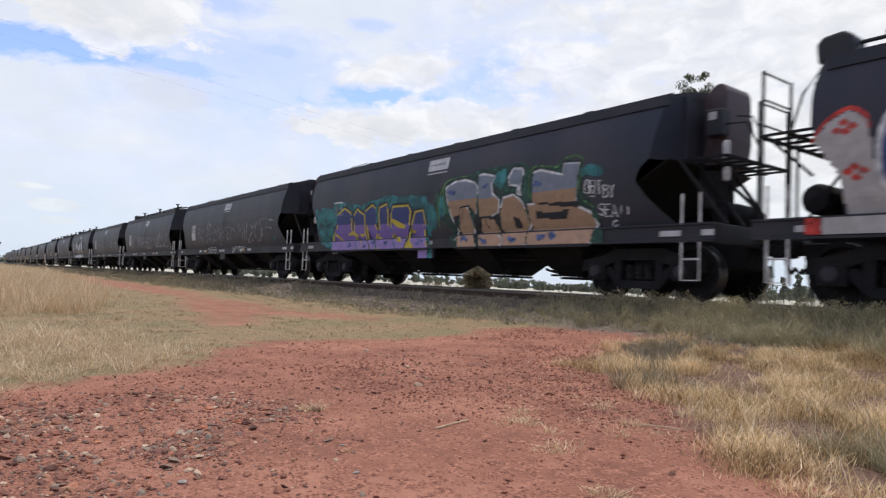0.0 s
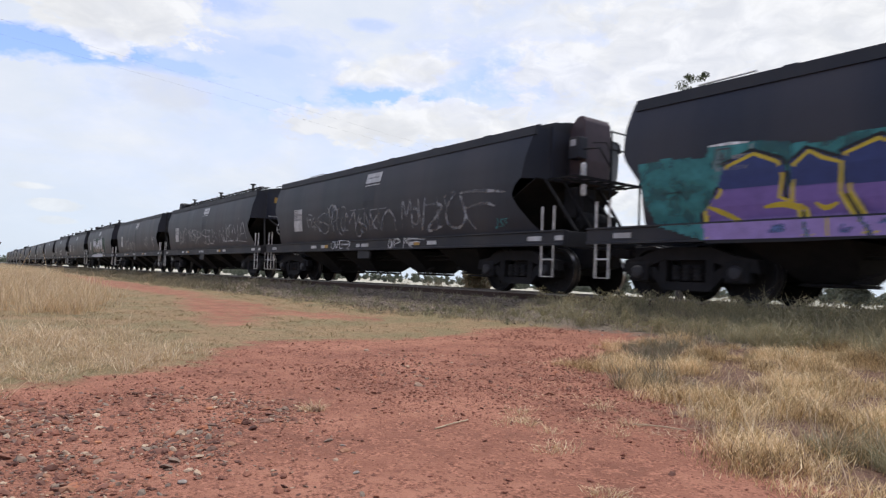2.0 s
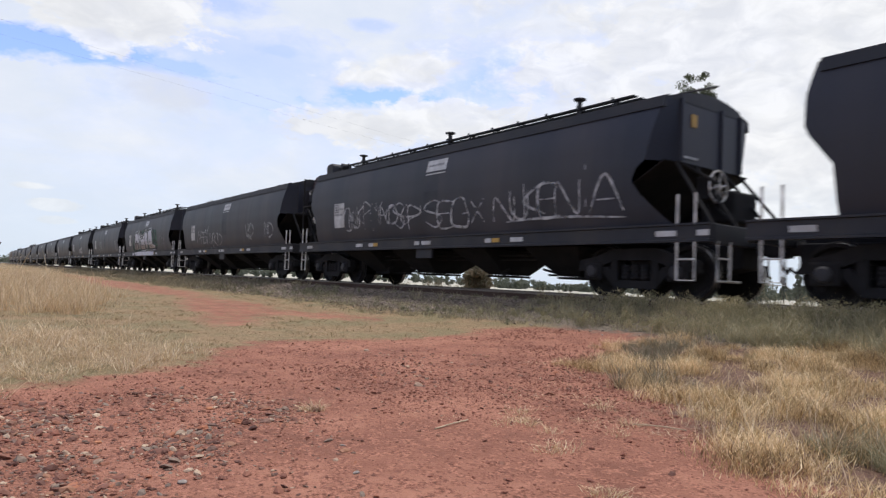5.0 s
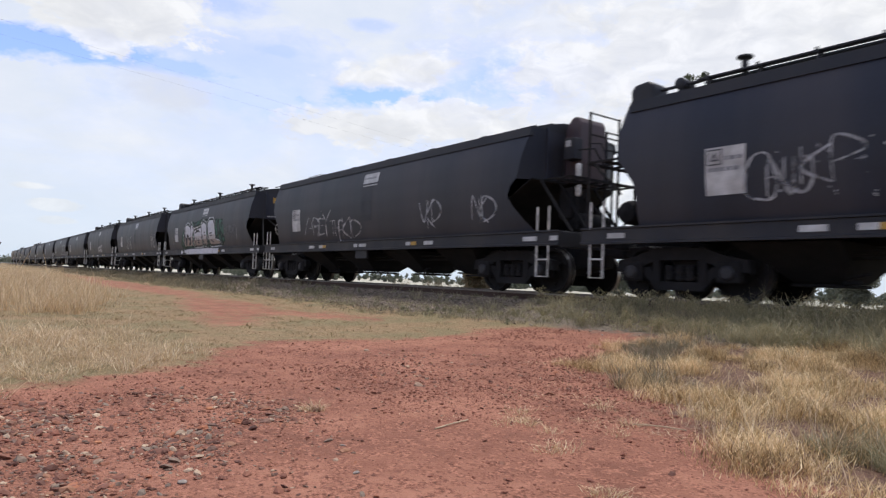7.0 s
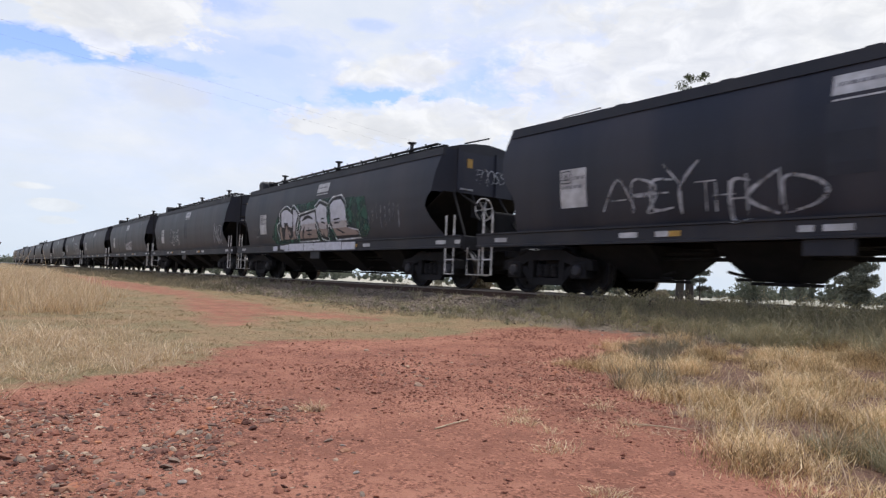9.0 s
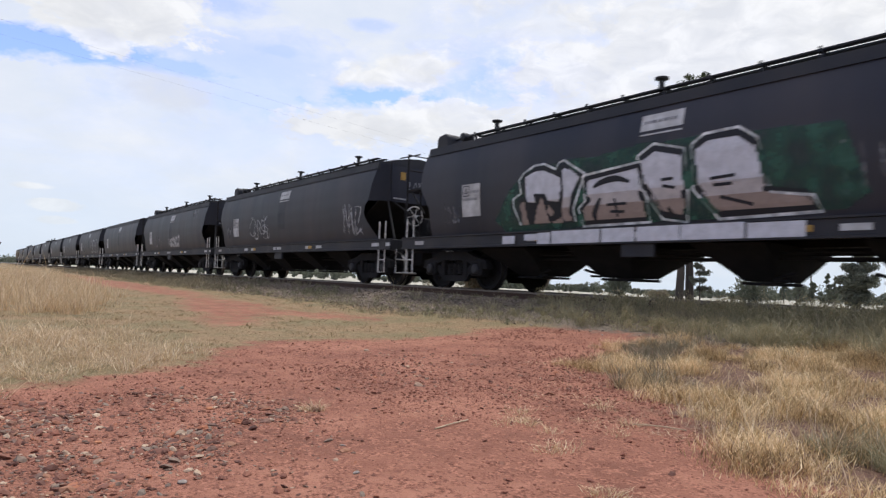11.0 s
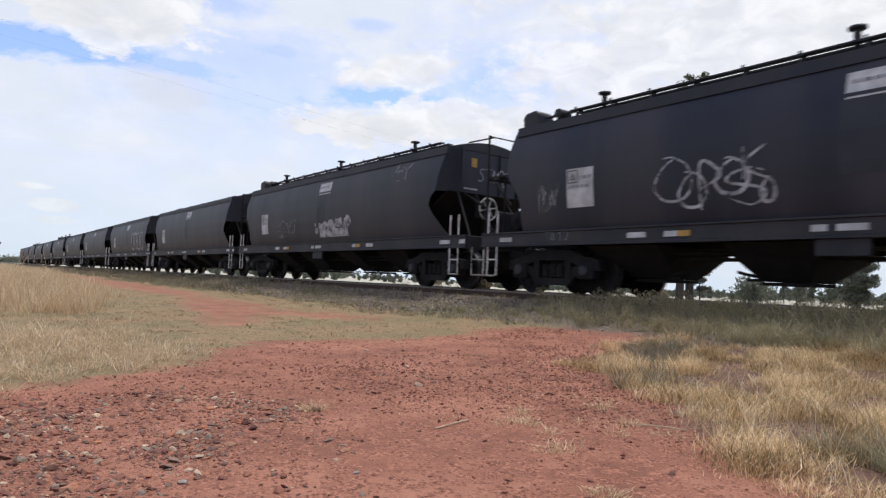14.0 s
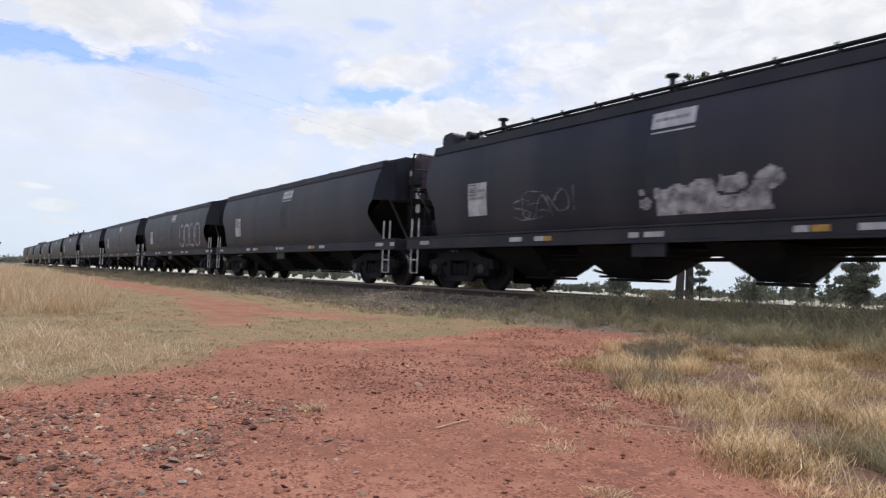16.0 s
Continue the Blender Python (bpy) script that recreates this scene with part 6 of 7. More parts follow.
def wagon_one():
    w = 1
    teal = [(-6.34, 2.24), (-5.79, 2.27), (-5.11, 2.20), (-5.08, 2.38), (-4.41, 2.36), (-3.83, 2.26), (-3.41, 2.19), (-3.07, 2.28), (-2.7, 2.28), (-2.44, 2.30), (-2.01, 2.38), (-1.3, 2.28), (-0.94, 2.28), (-0.25, 2.2), (-0.18, 2.06), (0.11, 1.92),
            (0.2, 1.7), (0.12, 1.42), (-0.14, 1.34), (-0.02, 1.04), (-0.05, 0.95), (-5.18, 0.95), (-6.05, 1.22), (-6.26, 1.69)]
    tag_on(w, fill(BM(), teal, 0), S_TEAL, "teal sprayed background")
    parts = ([(-5.11, 0.95), (-5.2, 1.35), (-4.95, 1.66), (-4.82, 2.06), (-4.41, 2.2), (-3.99, 2.04), (-3.93, 1.85), (-3.99, 1.5), (-3.84, 1.41), (-3.74, 1.31), (-3.65, 0.95)],
             [(-3.9, 1.44), (-3.86, 1.98), (-3.66, 2.14), (-3.41, 2.03), (-3.18, 1.94), (-3.21, 1.5), (-2.9, 0.95), (-3.6, 0.95), (-3.72, 1.31)],
             [(-3.17, 1.5), (-3.22, 2.05), (-2.75, 2.19), (-2.62, 2.12), (-2.62, 1.6), (-2.54, 1.46), (-2.63, 1.26), (-2.57, 0.95), (-2.85, 0.95)],
             [(-2.5, 1.47), (-2.5, 1.94), (-2.44, 2.1), (-2.01, 2.17), (-1.94, 1.92), (-1.98, 1.61), (-1.80, 1.28), (-1.60, 0.95), (-2.52, 0.95), (-2.6, 1.26)],
             [(-1.93, 1.57), (-1.87, 1.88), (-1.78, 2.08), (-0.98, 2.06), (-0.87, 1.91), (-0.98, 1.53), (-1.03, 1.25), (-1.19, 0.95), (-1.54, 0.95), (-1.76, 1.28)],
             [(-0.95, 1.54), (-0.75, 1.88), (-0.32, 1.90), (-0.26, 1.56), (-0.32, 1.34), (-0.16, 1.09), (-0.13, 0.95), (-1.11, 0.95), (-0.95, 1.15)])
    bm, up, mid, low = BM(), BM(), BM(), BM()
    for p in parts:
        outline(bm, p, 0.11, 0.002, False)
        split = 1.68 - 0.035 * (sum(a for a, z in p) / len(p) + 4.5)
        fill(up, p, 0.003, split)
        fill(mid, p, 0.003, 1.24, split)
        fill(low, p, 0.003, 0.95, 1.24)
    tag_on(w, bm, S_BLACK, "black sprayed outline")
    tag_on(w, up, S_NAVY, "navy sprayed letter tops")
    tag_on(w, mid, S_PURPLE, "purple sprayed letter faces")
    tag_on(w, low, S_LILAC, "lilac sprayed letter feet")
    bm = BM()
    for p in parts:
        cx, cz = sum(a for a, z in p) / len(p), sum(z for a, z in p) / len(p)
        k = max(range(len(p)), key=lambda i: (p[i][1] < 1.0) * (2 + (p[i - 1][1] < 1.0)))
        inner = [(a + 0.04 * (1 if a < cx else -1), z + 0.03 * (1 if z < cz else -1)) for a, z in p[k:] + p[:k]]
        ribbon(bm, inner, 0.055, 0.005, None, False)
    for line, wide in (([(-1.86, 1.72), (-1.53, 1.58), (-1.2, 1.50)], 0.15), ([(-1.57, 1.24), (-1.42, 1.17), (-1.17, 1.2), (-1.02, 1.28)], 0.11), ([(-5.11, 1.46), (-4.84, 1.34), (-4.55, 1.19)], 0.08), ([(-4.25, 1.40), (-3.97, 1.42), (-3.74, 1.33)], 0.08),
                       ([(-2.50, 1.27), (-2.46, 0.96)], 0.24), ([(-3.39, 1.2), (-3.38, 0.96)], 0.07), ([(-3.56, 1.42), (-3.44, 1.34), (-3.28, 1.40)], 0.07), ([(-0.92, 1.46), (-0.86, 1.37), (-0.76, 1.37)], 0.09), ([(-0.42, 1.52), (-0.33, 1.36)], 0.07),
                       ([(-5.12, 1.33), (-5.08, 0.97)], 0.09), ([(-3.66, 1.3), (-3.6, 0.97)], 0.05)):
        ribbon(bm, curve_through(line), wide, 0.006, None, wide < 0.2)
    fill(bm, [(-0.98, 1.16), (-0.90, 1.16), (-0.72, 0.96), (-1.15, 0.96)], 0.006)
    tag_on(w, bm, S_YELLOW, "yellow sprayed outline")
    bm = BM()
    box(bm, (-0.60, -1.408, 0.70), (-0.22, -1.402, 0.92))
    tag_on(w, bm, S_LILAC, "lilac paint run over the plate below the sill")
    bm = BM()
    box(bm, (-0.22, -1.408, 0.70), (-0.02, -1.402, 0.92))
    tag_on(w, bm, S_TEAL, "teal paint run over the plate below the sill")
    bm = BM()
    for line in ([(-5.9, 1.72), (-5.3, 1.71)], [(-5.58, 1.9), (-5.6, 1.54)], [(-5.72, 1.83), (-5.45, 1.6)], [(-5.46, 1.82), (-5.73, 1.6)]):
        ribbon(bm, line, 0.035, 0.004)
    tag_on(w, bm, S_BLACK, "black sprayed star")
    tag_on(w, ribbon(BM(), [(-5.07, 2.37), (-4.75, 2.37), (-4.45, 2.35)], 0.05, 0.004), S_WHITE, "white sprayed stroke")
    # second piece
    back = [(0.05, 1.9), (0.2, 2.28), (0.57, 2.48), (0.8, 2.56), (1.6, 2.58), (1.85, 2.64), (2.4, 2.62), (3.12, 2.62), (3.4, 2.46), (4.15, 2.46), (4.2, 2.54), (4.68, 2.48), (4.78, 2.0), (4.95, 1.6), (5.1, 1.3), (5.2, 1.1), (5.2, 0.95), (0.85, 0.95), (0.73, 1.37), (0.45, 1.5)]
    tag_on(w, fill(BM(), back, 0.001), S_GREEN, "dark green sprayed background")
    bm = fill(BM(), [(4.65, 2.3), (4.82, 2.38), (5.05, 2.36), (5.2, 2.24), (5.12, 2.14), (4.66, 2.18)], 0.0025)
    fill(bm, [(2.36, 2.52), (2.62, 2.56), (2.66, 2.34), (2.5, 2.14), (2.3, 2.2), (2.22, 2.37)], 0.0025)
    fill(bm, [(0.25, 1.6), (0.3, 2.1), (0.5, 2.2), (0.52, 1.7)], 0.0025)
    tag_on(w, bm, S_TEAL, "teal sprayed clouds")
    t_top = [(0.58, 2.34), (0.91, 2.44), (1.28, 2.45), (1.62, 2.36), (1.73, 2.25), (1.65, 1.66), (1.43, 1.86), (1.14, 1.88), (1.05, 1.68), (0.77, 1.63), (0.62, 2.02)]
    t_leg = [(1.10, 1.84), (1.35, 1.85), (1.56, 1.29), (1.68, 0.95), (1.04, 0.95), (1.04, 1.3)]
    r_top = [(1.76, 2.50), (1.89, 2.52), (2.31, 2.43), (2.19, 2.27), (2.22, 2.07), (2.44, 1.91), (2.39, 1.66), (2.17, 1.6), (1.76, 1.6), (1.75, 2.15)]
    r_leg = [(1.84, 1.55), (2.23, 1.53), (2.41, 1.26), (2.46, 1.18), (2.58, 1.08), (2.49, 0.95), (1.81, 0.95), (1.79, 1.28)]
    a_all = [(2.47, 1.74), (2.57, 1.95), (2.87, 1.99), (3.10, 1.85), (3.33, 1.33), (3.23, 0.95), (2.55, 0.95), (2.61, 1.1), (2.45, 1.28)]
    comma = [(2.72, 2.36), (2.86, 2.53), (3.12, 2.5), (3.16, 2.42), (3.05, 2.08), (3.10, 1.96), (2.98, 2.0), (3.01, 2.16), (2.75, 2.20)]
    s_top = [(3.44, 2.38), (3.64, 2.41), (4.04, 2.31), (4.23, 2.26), (4.25, 2.46), (4.62, 2.44), (4.53, 1.74), (3.98, 1.75), (3.42, 1.78)]
    s_low = [(3.26, 1.76), (3.48, 1.76), (4.03, 1.69), (4.6, 1.63), (4.85, 1.53), (5.02, 1.29), (4.9, 0.95), (3.28, 0.95), (3.34, 1.33)]
    parts = (t_top, t_leg, r_top, r_leg, a_all, s_top, s_low)
    bm, up, mid, low = BM(), BM(), BM(), BM()
    for p in parts + (comma,):
        outline(bm, p, 0.12, 0.002, False)
    for p in parts:
        fill(up, p, 0.004, 1.98)
        fill(mid, p, 0.004, 1.24, 1.98)
        fill(low, p, 0.004, 0.95, 1.24)
    fill(up, comma, 0.004)
    tag_on(w, bm, S_BLACK, "black sprayed shadow")
    tag_on(w, up, S_SLATE, "slate grey sprayed letter tops")
    tag_on(w, mid, S_BRONZE, "bronze sprayed letter faces")
    tag_on(w, low, S_TAN, "tan sprayed letter feet")
    bm = BM()
    for line in (t_top[:6], t_leg[1:4], r_top[0:8], r_leg[2:6], a_all[0:6], comma + comma[:1], s_top[0:7], s_low[3:7], t_top[9:] + t_top[:1], [(0.77, 1.63), (1.0, 1.3), (0.95, 1.1)], s_low[:2]):
        ribbon(bm, line, 0.05, 0.0065, None, False)
    tag_on(w, bm, S_WHITE, "white sprayed outline")
    bm = BM()
    ribbon(bm, curve_through([(0.5, 1.6), (0.5, 2.0), (0.5, 2.4), (0.85, 2.53), (1.5, 2.53)]), 0.04, 0.005)
    ribbon(bm, curve_through([(3.34, 1.85), (3.33, 2.3), (3.5, 2.5), (4.1, 2.42), (4.16, 2.55), (4.7, 2.52), (4.62, 1.9), (4.95, 1.6)]), 0.04, 0.005)
    ribbon(bm, curve_through([(0.28, 1.4), (0.25, 1.9), (0.45, 2.35)]), 0.05, 0.005)
    tag_on(w, bm, S_LEAF, "green sprayed halo")
    bm = fill(BM(), [(3.5, 1.63), (3.72, 1.58), (4.36, 1.59), (4.3, 1.43), (3.52, 1.46)], 0.007)
    fill(bm, [(3.98, 1.745), (4.53, 1.725), (4.5, 1.65), (3.99, 1.68)], 0.007)
    fill(bm, [(2.84, 1.55), (3.02, 1.49), (3.11, 1.32), (2.9, 1.3)], 0.007)
    fill(bm, [(0.81, 1.62), (0.93, 1.34), (1.05, 1.68)], 0.007)
    fill(bm, [(1.6, 1.62), (1.8, 1.57), (1.78, 1.28), (1.62, 1.28)], 0.007)
    fill(bm, [(2.24, 1.56), (2.42, 1.6), (2.42, 1.34)], 0.007)
    for line in ([(1.05, 1.83), (1.45, 1.86)], [(1.2, 1.8), (1.1, 1.5)], [(1.95, 1.45), (2.1, 1.32)], [(1.92, 1.62), (2.0, 1.45)]):
        ribbon(bm, line, 0.05, 0.0075)
    tag_on(w, bm, S_BLACK, "black sprayed counters")
    bm = BM()
    r = random.Random(17)
    for a, z, n in ((1.27, 1.1, 4), (1.92, 1.07, 3), (2.86, 1.07, 5), (3.7, 1.09, 6), (3.98, 1.11, 6), (0.8, 2.2, 4), (1.97, 2.25, 4), (3.56, 2.15, 4), (-4.06, 1.08, 2), (-3.16, 1.07, 2), (-2.73, 1.12, 2), (-2.06, 1.09, 2), (-0.48, 1.09, 3)):
        for k in range(n):
            ribbon(bm, curve_through([(a + r.uniform(-0.14, 0.14), z + r.uniform(-0.05, 0.05)) for q in range(3)]), r.uniform(0.05, 0.09), 0.008 + 0.0003 * k)
    tag_on(w, bm, S_BLUE, "blue sprayed flecks")
    bm = letters(letters(letters(BM(), "GRT", 4.76, 1.86, 0.115, 0.24, 0.024), "BY", 5.18, 1.76, 0.11, 0.22, 0.024), "SEA!!", 5.06, 1.44, 0.12, 0.21, 0.024)
    ribbon(bm, [(4.86, 1.80), (5.0, 1.79)], 0.03, 0.006)
    letters(bm, "C", 5.33, 1.24, 0.12, 0.10, 0.025)
    tag_on(w, bm, S_WHITE, "small white sprayed lettering")


def wagon_five():
    w = 5
    back = [(-3.9, 1.5), (-3.4, 2.1), (-2.9, 2.45), (-1.8, 2.55), (-1.2, 2.5), (-0.2, 2.6), (1.0, 2.55), (2.9, 2.45), (3.2, 1.5), (2.9, 1.3), (-3.6, 1.24)]
    tag_on(w, fill(BM(), back, 0), S_GREEN, "dark green sprayed background")
    first = [(-2.95, 1.90), (-2.97, 2.32), (-2.7, 2.42), (-2.45, 2.42), (-2.1, 2.28), (-1.97, 2.20), (-2.04, 1.74), (-2.34, 1.77), (-2.41, 1.91), (-2.7, 1.94), (-2.66, 1.76), (-2.89, 1.78)]
    wing = [(-1.97, 2.37), (-1.88, 2.40), (-1.5, 2.18), (-1.7, 1.87), (-1.79, 1.54), (-1.73, 1.37), (-1.94, 1.36), (-2.02, 1.58), (-1.95, 1.9)]
    feet = ([(-2.73, 1.37), (-2.63, 1.67), (-2.49, 1.88), (-2.42, 1.69), (-2.32, 1.37)], [(-2.34, 1.71), (-2.2, 1.6), (-2.22, 1.46), (-2.37, 1.57)], [(-3.11, 1.79), (-2.99, 1.82), (-2.9, 1.37), (-3.06, 1.36)], [(-2.28, 1.36), (-2.0, 1.46), (-1.96, 1.36)])
    shade = [(-3.04, 1.36), (-3.16, 1.7), (-3.08, 1.92), (-2.99, 1.94), (-3.04, 2.3), (-2.72, 2.48), (-2.42, 2.47), (-2.08, 2.33), (-2.0, 2.46), (-1.9, 2.47), (-1.46, 2.2), (-1.72, 1.72), (-1.74, 1.5), (-1.68, 1.36)]
    rim = [(-3.12, 1.35), (-3.3, 1.73), (-3.3, 1.89), (-3.16, 1.96), (-3.06, 1.98), (-3.12, 2.26), (-3.0, 2.39), (-2.7, 2.52), (-2.44, 2.52), (-2.12, 2.38), (-2.05, 2.5), (-1.92, 2.53), (-1.40, 2.22), (-1.5, 2.0), (-1.7, 1.6), (-1.66, 1.36)]
    tag_on(w, fill(BM(), shade, 0.0015), S_BLACK, "black sprayed shadow behind a letter")
    bm = BM()
    for q in feet:
        fill(bm, q, 0.0045)
    tag_on(w, bm, S_BROWN, "pale brown sprayed letter feet")
    tag_on(w, ribbon(BM(), rim, 0.045, 0.007, None, False), S_WHITE, "white sprayed rim")
    parts = (first, wing,
             [(-1.38, 2.13), (-0.24, 2.24), (-0.2, 1.76), (-0.12, 1.32), (-1.43, 1.32), (-1.49, 1.61), (-1.32, 1.72)], [(-0.2, 2.33), (0.07, 2.48), (0.56, 2.34), (0.60, 1.71), (0.58, 1.32), (0.2, 1.40), (-0.1, 1.85)],
             [(0.81, 2.4), (1.0, 2.52), (1.5, 2.52), (1.74, 2.33), (1.89, 1.66), (2.45, 1.55), (2.56, 1.34), (1.2, 1.34), (0.85, 1.75)])
    bm, up, mid, low = BM(), BM(), BM(), BM()
    for p in parts:
        outline(bm, p, 0.05 if p in (first, wing) else 0.10, 0.006, False)
        fill(up, p, 0.003, 1.80)
        fill(mid, p, 0.003, 1.62, 1.80)
        fill(low, p, 0.003, 0.9, 1.62)
    tag_on(w, bm, S_BLACK, "black sprayed outline")
    tag_on(w, mid, S_DUSK, "greyish sprayed letter middles")
    tag_on(w, up, S_CREAM, "white sprayed letter tops")
    tag_on(w, low, S_BROWN, "pale brown sprayed letter faces")
    bm = BM()
    for p in parts[2:]:
        cx, cz = sum(a for a, z in p) / len(p), sum(z for a, z in p) / len(p)
        wide = [((a - cx) / math.hypot(a - cx, z - cz), (z - cz) / math.hypot(a - cx, z - cz)) for a, z in p]
        outline(bm, [(a + 0.085 * u, z + 0.085 * v) for (a, z), (u, v) in zip(p, wide)], 0.045, 0.007, False)
    tag_on(w, bm, S_WHITE, "white sprayed outline")
    bm = BM()
    for line in ([(-1.2, 1.95), (-1.0, 2.03), (-0.7, 2.06), (-0.42, 1.98)],
                 [(-0.92, 1.62), (-0.5, 1.62)], [(-0.85, 1.5), (-0.55, 1.48)], [(0.2, 1.95), (0.42, 1.95)], [(0.22, 1.85), (0.45, 1.8)], [(1.05, 1.88), (1.45, 1.9)], [(1.1, 1.78), (1.4, 1.78)], [(-1.05, 1.75), (-1.2, 1.5), (-1.18, 1.36)], [(-0.75, 1.72), (-0.7, 1.4)], [(0.3, 1.5), (0.4, 1.36)], [(1.2, 1.6), (1.7, 1.45)]):
        ribbon(bm, curve_through(line), 0.11, 0.008)
    tag_on(w, bm, S_BLACK, "black sprayed counters")
    bm = BM()
    for x0, x1, z0, z1 in ((-2.94, -2.58, 1.04, 1.16), (-2.58, -2.24, 0.96, 1.18), (-2.20, -1.04, 0.96, 1.2), (-1.0, -0.3, 0.96, 1.2), (-0.26, 0.55, 0.96, 1.2), (0.57, 1.6, 0.96, 1.2), (1.64, 2.45, 0.96, 1.18), (-3.59, -3.23, 0.98, 1.14)):
        box(bm, (x0, -1.4675, z0), (x1, -1.4625, z1))
    tag_on(w, bm, S_CREAM, "white paint along the sill")
    bm = BM()
    for k in range(9):
        ribbon(bm, [(2.9 + 0.22 * k, 2.2 - 0.05 * (k % 3)), (2.92 + 0.22 * k, 1.5 + 0.09 * (k % 4))], 0.09, 0.002)
    word(bm, "INW", ((-5.72, -5.55, 1.45, 1.95), (-5.5, -5.32, 1.5, 1.85), (-5.3, -5.12, 1.5, 1.85)), 0.03)
    tag_on(w, bm, S_FAINT, "faint pale sprayed marks")


def other_tags():
    # wagon 0, of which only the rear passes
    ghost = [(-6.62, 2.2), (-6.45, 2.44), (-6.2, 2.58), (-5.97, 2.42), (-5.9, 1.9), (-5.4, 1.8), (-5.4, 1.24), (-6.24, 1.24), (-6.28, 1.7), (-6.5, 2.05)]
    tag_on(0, fill(BM(), ghost, 0.002), S_GHOST, "light grey sprayed figure shape")
    bm = BM()
    box(bm, (-6.5, -1.4675, 0.98), (-3.0, -1.4625, 1.20))
    tag_on(0, bm, S_GHOST, "light grey paint along the sill")
    bm = BM()
    box(bm, (-6.72, -1.4685, 0.98), (-6.52, -1.4625, 1.20))
    tag_on(0, bm, S_RED, "red paint along the sill")
    bm = BM()
    ribbon(bm, curve_through([(-6.64, 2.2), (-6.48, 2.45), (-6.2, 2.6), (-6.0, 2.48), (-5.95, 2.3)]), 0.06, 0.004)
    for a, z in ((-6.32, 2.32), (-6.22, 2.30), (-6.14, 2.36), (-6.24, 2.42), (-6.2, 1.78), (-6.1, 1.70), (-6.02, 1.78), (-6.12, 1.84)):
        fill(bm, [(a + 0.06 * math.cos(q), z + 0.05 * math.sin(q)) for q in (0, 0.8, 1.6, 2.4, 3.1, 3.9, 4.7, 5.5)], 0.006, cell=0.02)
    tag_on(0, bm, S_RED, "red sprayed outline and spots")
    dark = [(-5.85, 2.1), (-5.7, 2.5), (-5.2, 2.62), (-4.6, 2.4), (-4.5, 1.5), (-5.3, 1.3), (-5.8, 1.6)]
    tag_on(0, fill(BM(), dark, 0.006), S_NAVY, "navy sprayed letter")
    tag_on(0, outline(BM(), dark, 0.07, 0.008), S_WHITE, "white sprayed outline")
    # wagon 2
    bm = word(BM(), "FANUSIYP", ((-3.94, -3.63, 1.64, 2.1), (-3.69, -3.34, 1.59, 1.96), (-3.4, -3.1, 1.57, 1.99), (-3.13, -2.91, 1.59, 1.97), (-3.03, -2.51, 1.47, 2.08), (-2.46, -2.3, 1.61, 2.22), (-2.4, -2.0, 1.44, 2.22), (-2.17, -1.81, 1.43, 2.22)), 0.055)
    word(bm, "JEMT6SNATC", ((-1.79, -1.38, 1.46, 2.15), (-1.51, -1.2, 1.54, 1.88), (-1.29, -0.79, 1.52, 2.0), (-0.92, -0.15, 1.67, 2.06), (-0.73, -0.41, 1.36, 1.95), (-0.44, -0.16, 1.43, 1.84), (-0.17, 0.1, 1.5, 1.99), (0.03, 0.29, 1.49, 1.88), (0.18, 0.89, 1.51, 2.01), (0.32, 0.71, 1.51, 1.89)), 0.055, 0.007)
    ribbon(bm, curve_through([(-2.44, 2.03), (-2.23, 2.31), (-1.89, 2.24), (-1.79, 1.92), (-1.91, 1.63), (-1.87, 1.37)]), 0.07, 0.012)
    ribbon(bm, curve_through([(0.71, 1.45), (0.79, 1.78), (1.06, 1.96), (1.26, 1.89), (1.39, 1.68), (1.39, 1.41)]), 0.07, 0.0125)
    word(bm, "MOVZHOF", ((1.75, 2.12, 1.45, 2.14), (2.2, 2.44, 1.55, 1.93), (2.5, 2.77, 1.42, 2.14), (2.81, 3.38, 1.39, 1.96), (3.25, 3.64, 1.44, 2.12), (3.67, 4.25, 1.42, 2.18), (4.28, 5.35, 1.33, 2.14)), 0.075)
    tag_on(2, bm, S_WORN, "faded pale grey sprayed scrawl")
    bm = word(BM(), "ONPER", ((-2.13, -1.95, 1.0, 1.19), (-1.94, -1.79, 1.0, 1.18), (-1.78, -1.61, 0.99, 1.2), (-1.58, -1.41, 1.01, 1.19), (-1.38, -1.03, 0.98, 1.18)), 0.032)
    word(bm, "OVPMF", ((1.14, 1.28, 0.98, 1.17), (1.28, 1.41, 0.97, 1.17), (1.4, 1.7, 0.96, 1.17), (1.9, 2.12, 0.96, 1.2), (2.08, 2.65, 0.96, 1.15)), 0.034)
    tag_on(2, bm, S_WHITE, "white sprayed scrawl on the sill")
    tag_on(2, scribble(BM(), 5.31, 5.7, 1.33, 1.53, 3, 207, 0.03), S_TEAL, "small teal sprayed scrawl")
    # wagon 3
    bm = word(BM(), "GNUKP", ((-4.33, -3.98, 1.52, 2.1), (-4.03, -3.73, 1.55, 2.03), (-3.78, -3.49, 1.59, 2.04), (-3.56, -3.25, 1.67, 2.15), (-3.29, -2.81, 1.67, 2.22)), 0.045)
    word(bm, "YNOSCP", ((-2.51, -2.25, 1.64, 2.19), (-2.26, -1.91, 1.61, 2.05), (-1.97, -1.51, 1.63, 2.05), (-1.57, -1.21, 1.48, 2.09), (-1.27, -0.96, 1.58, 2.02), (-1.07, -0.4, 1.42, 1.97)), 0.05, 0.006)
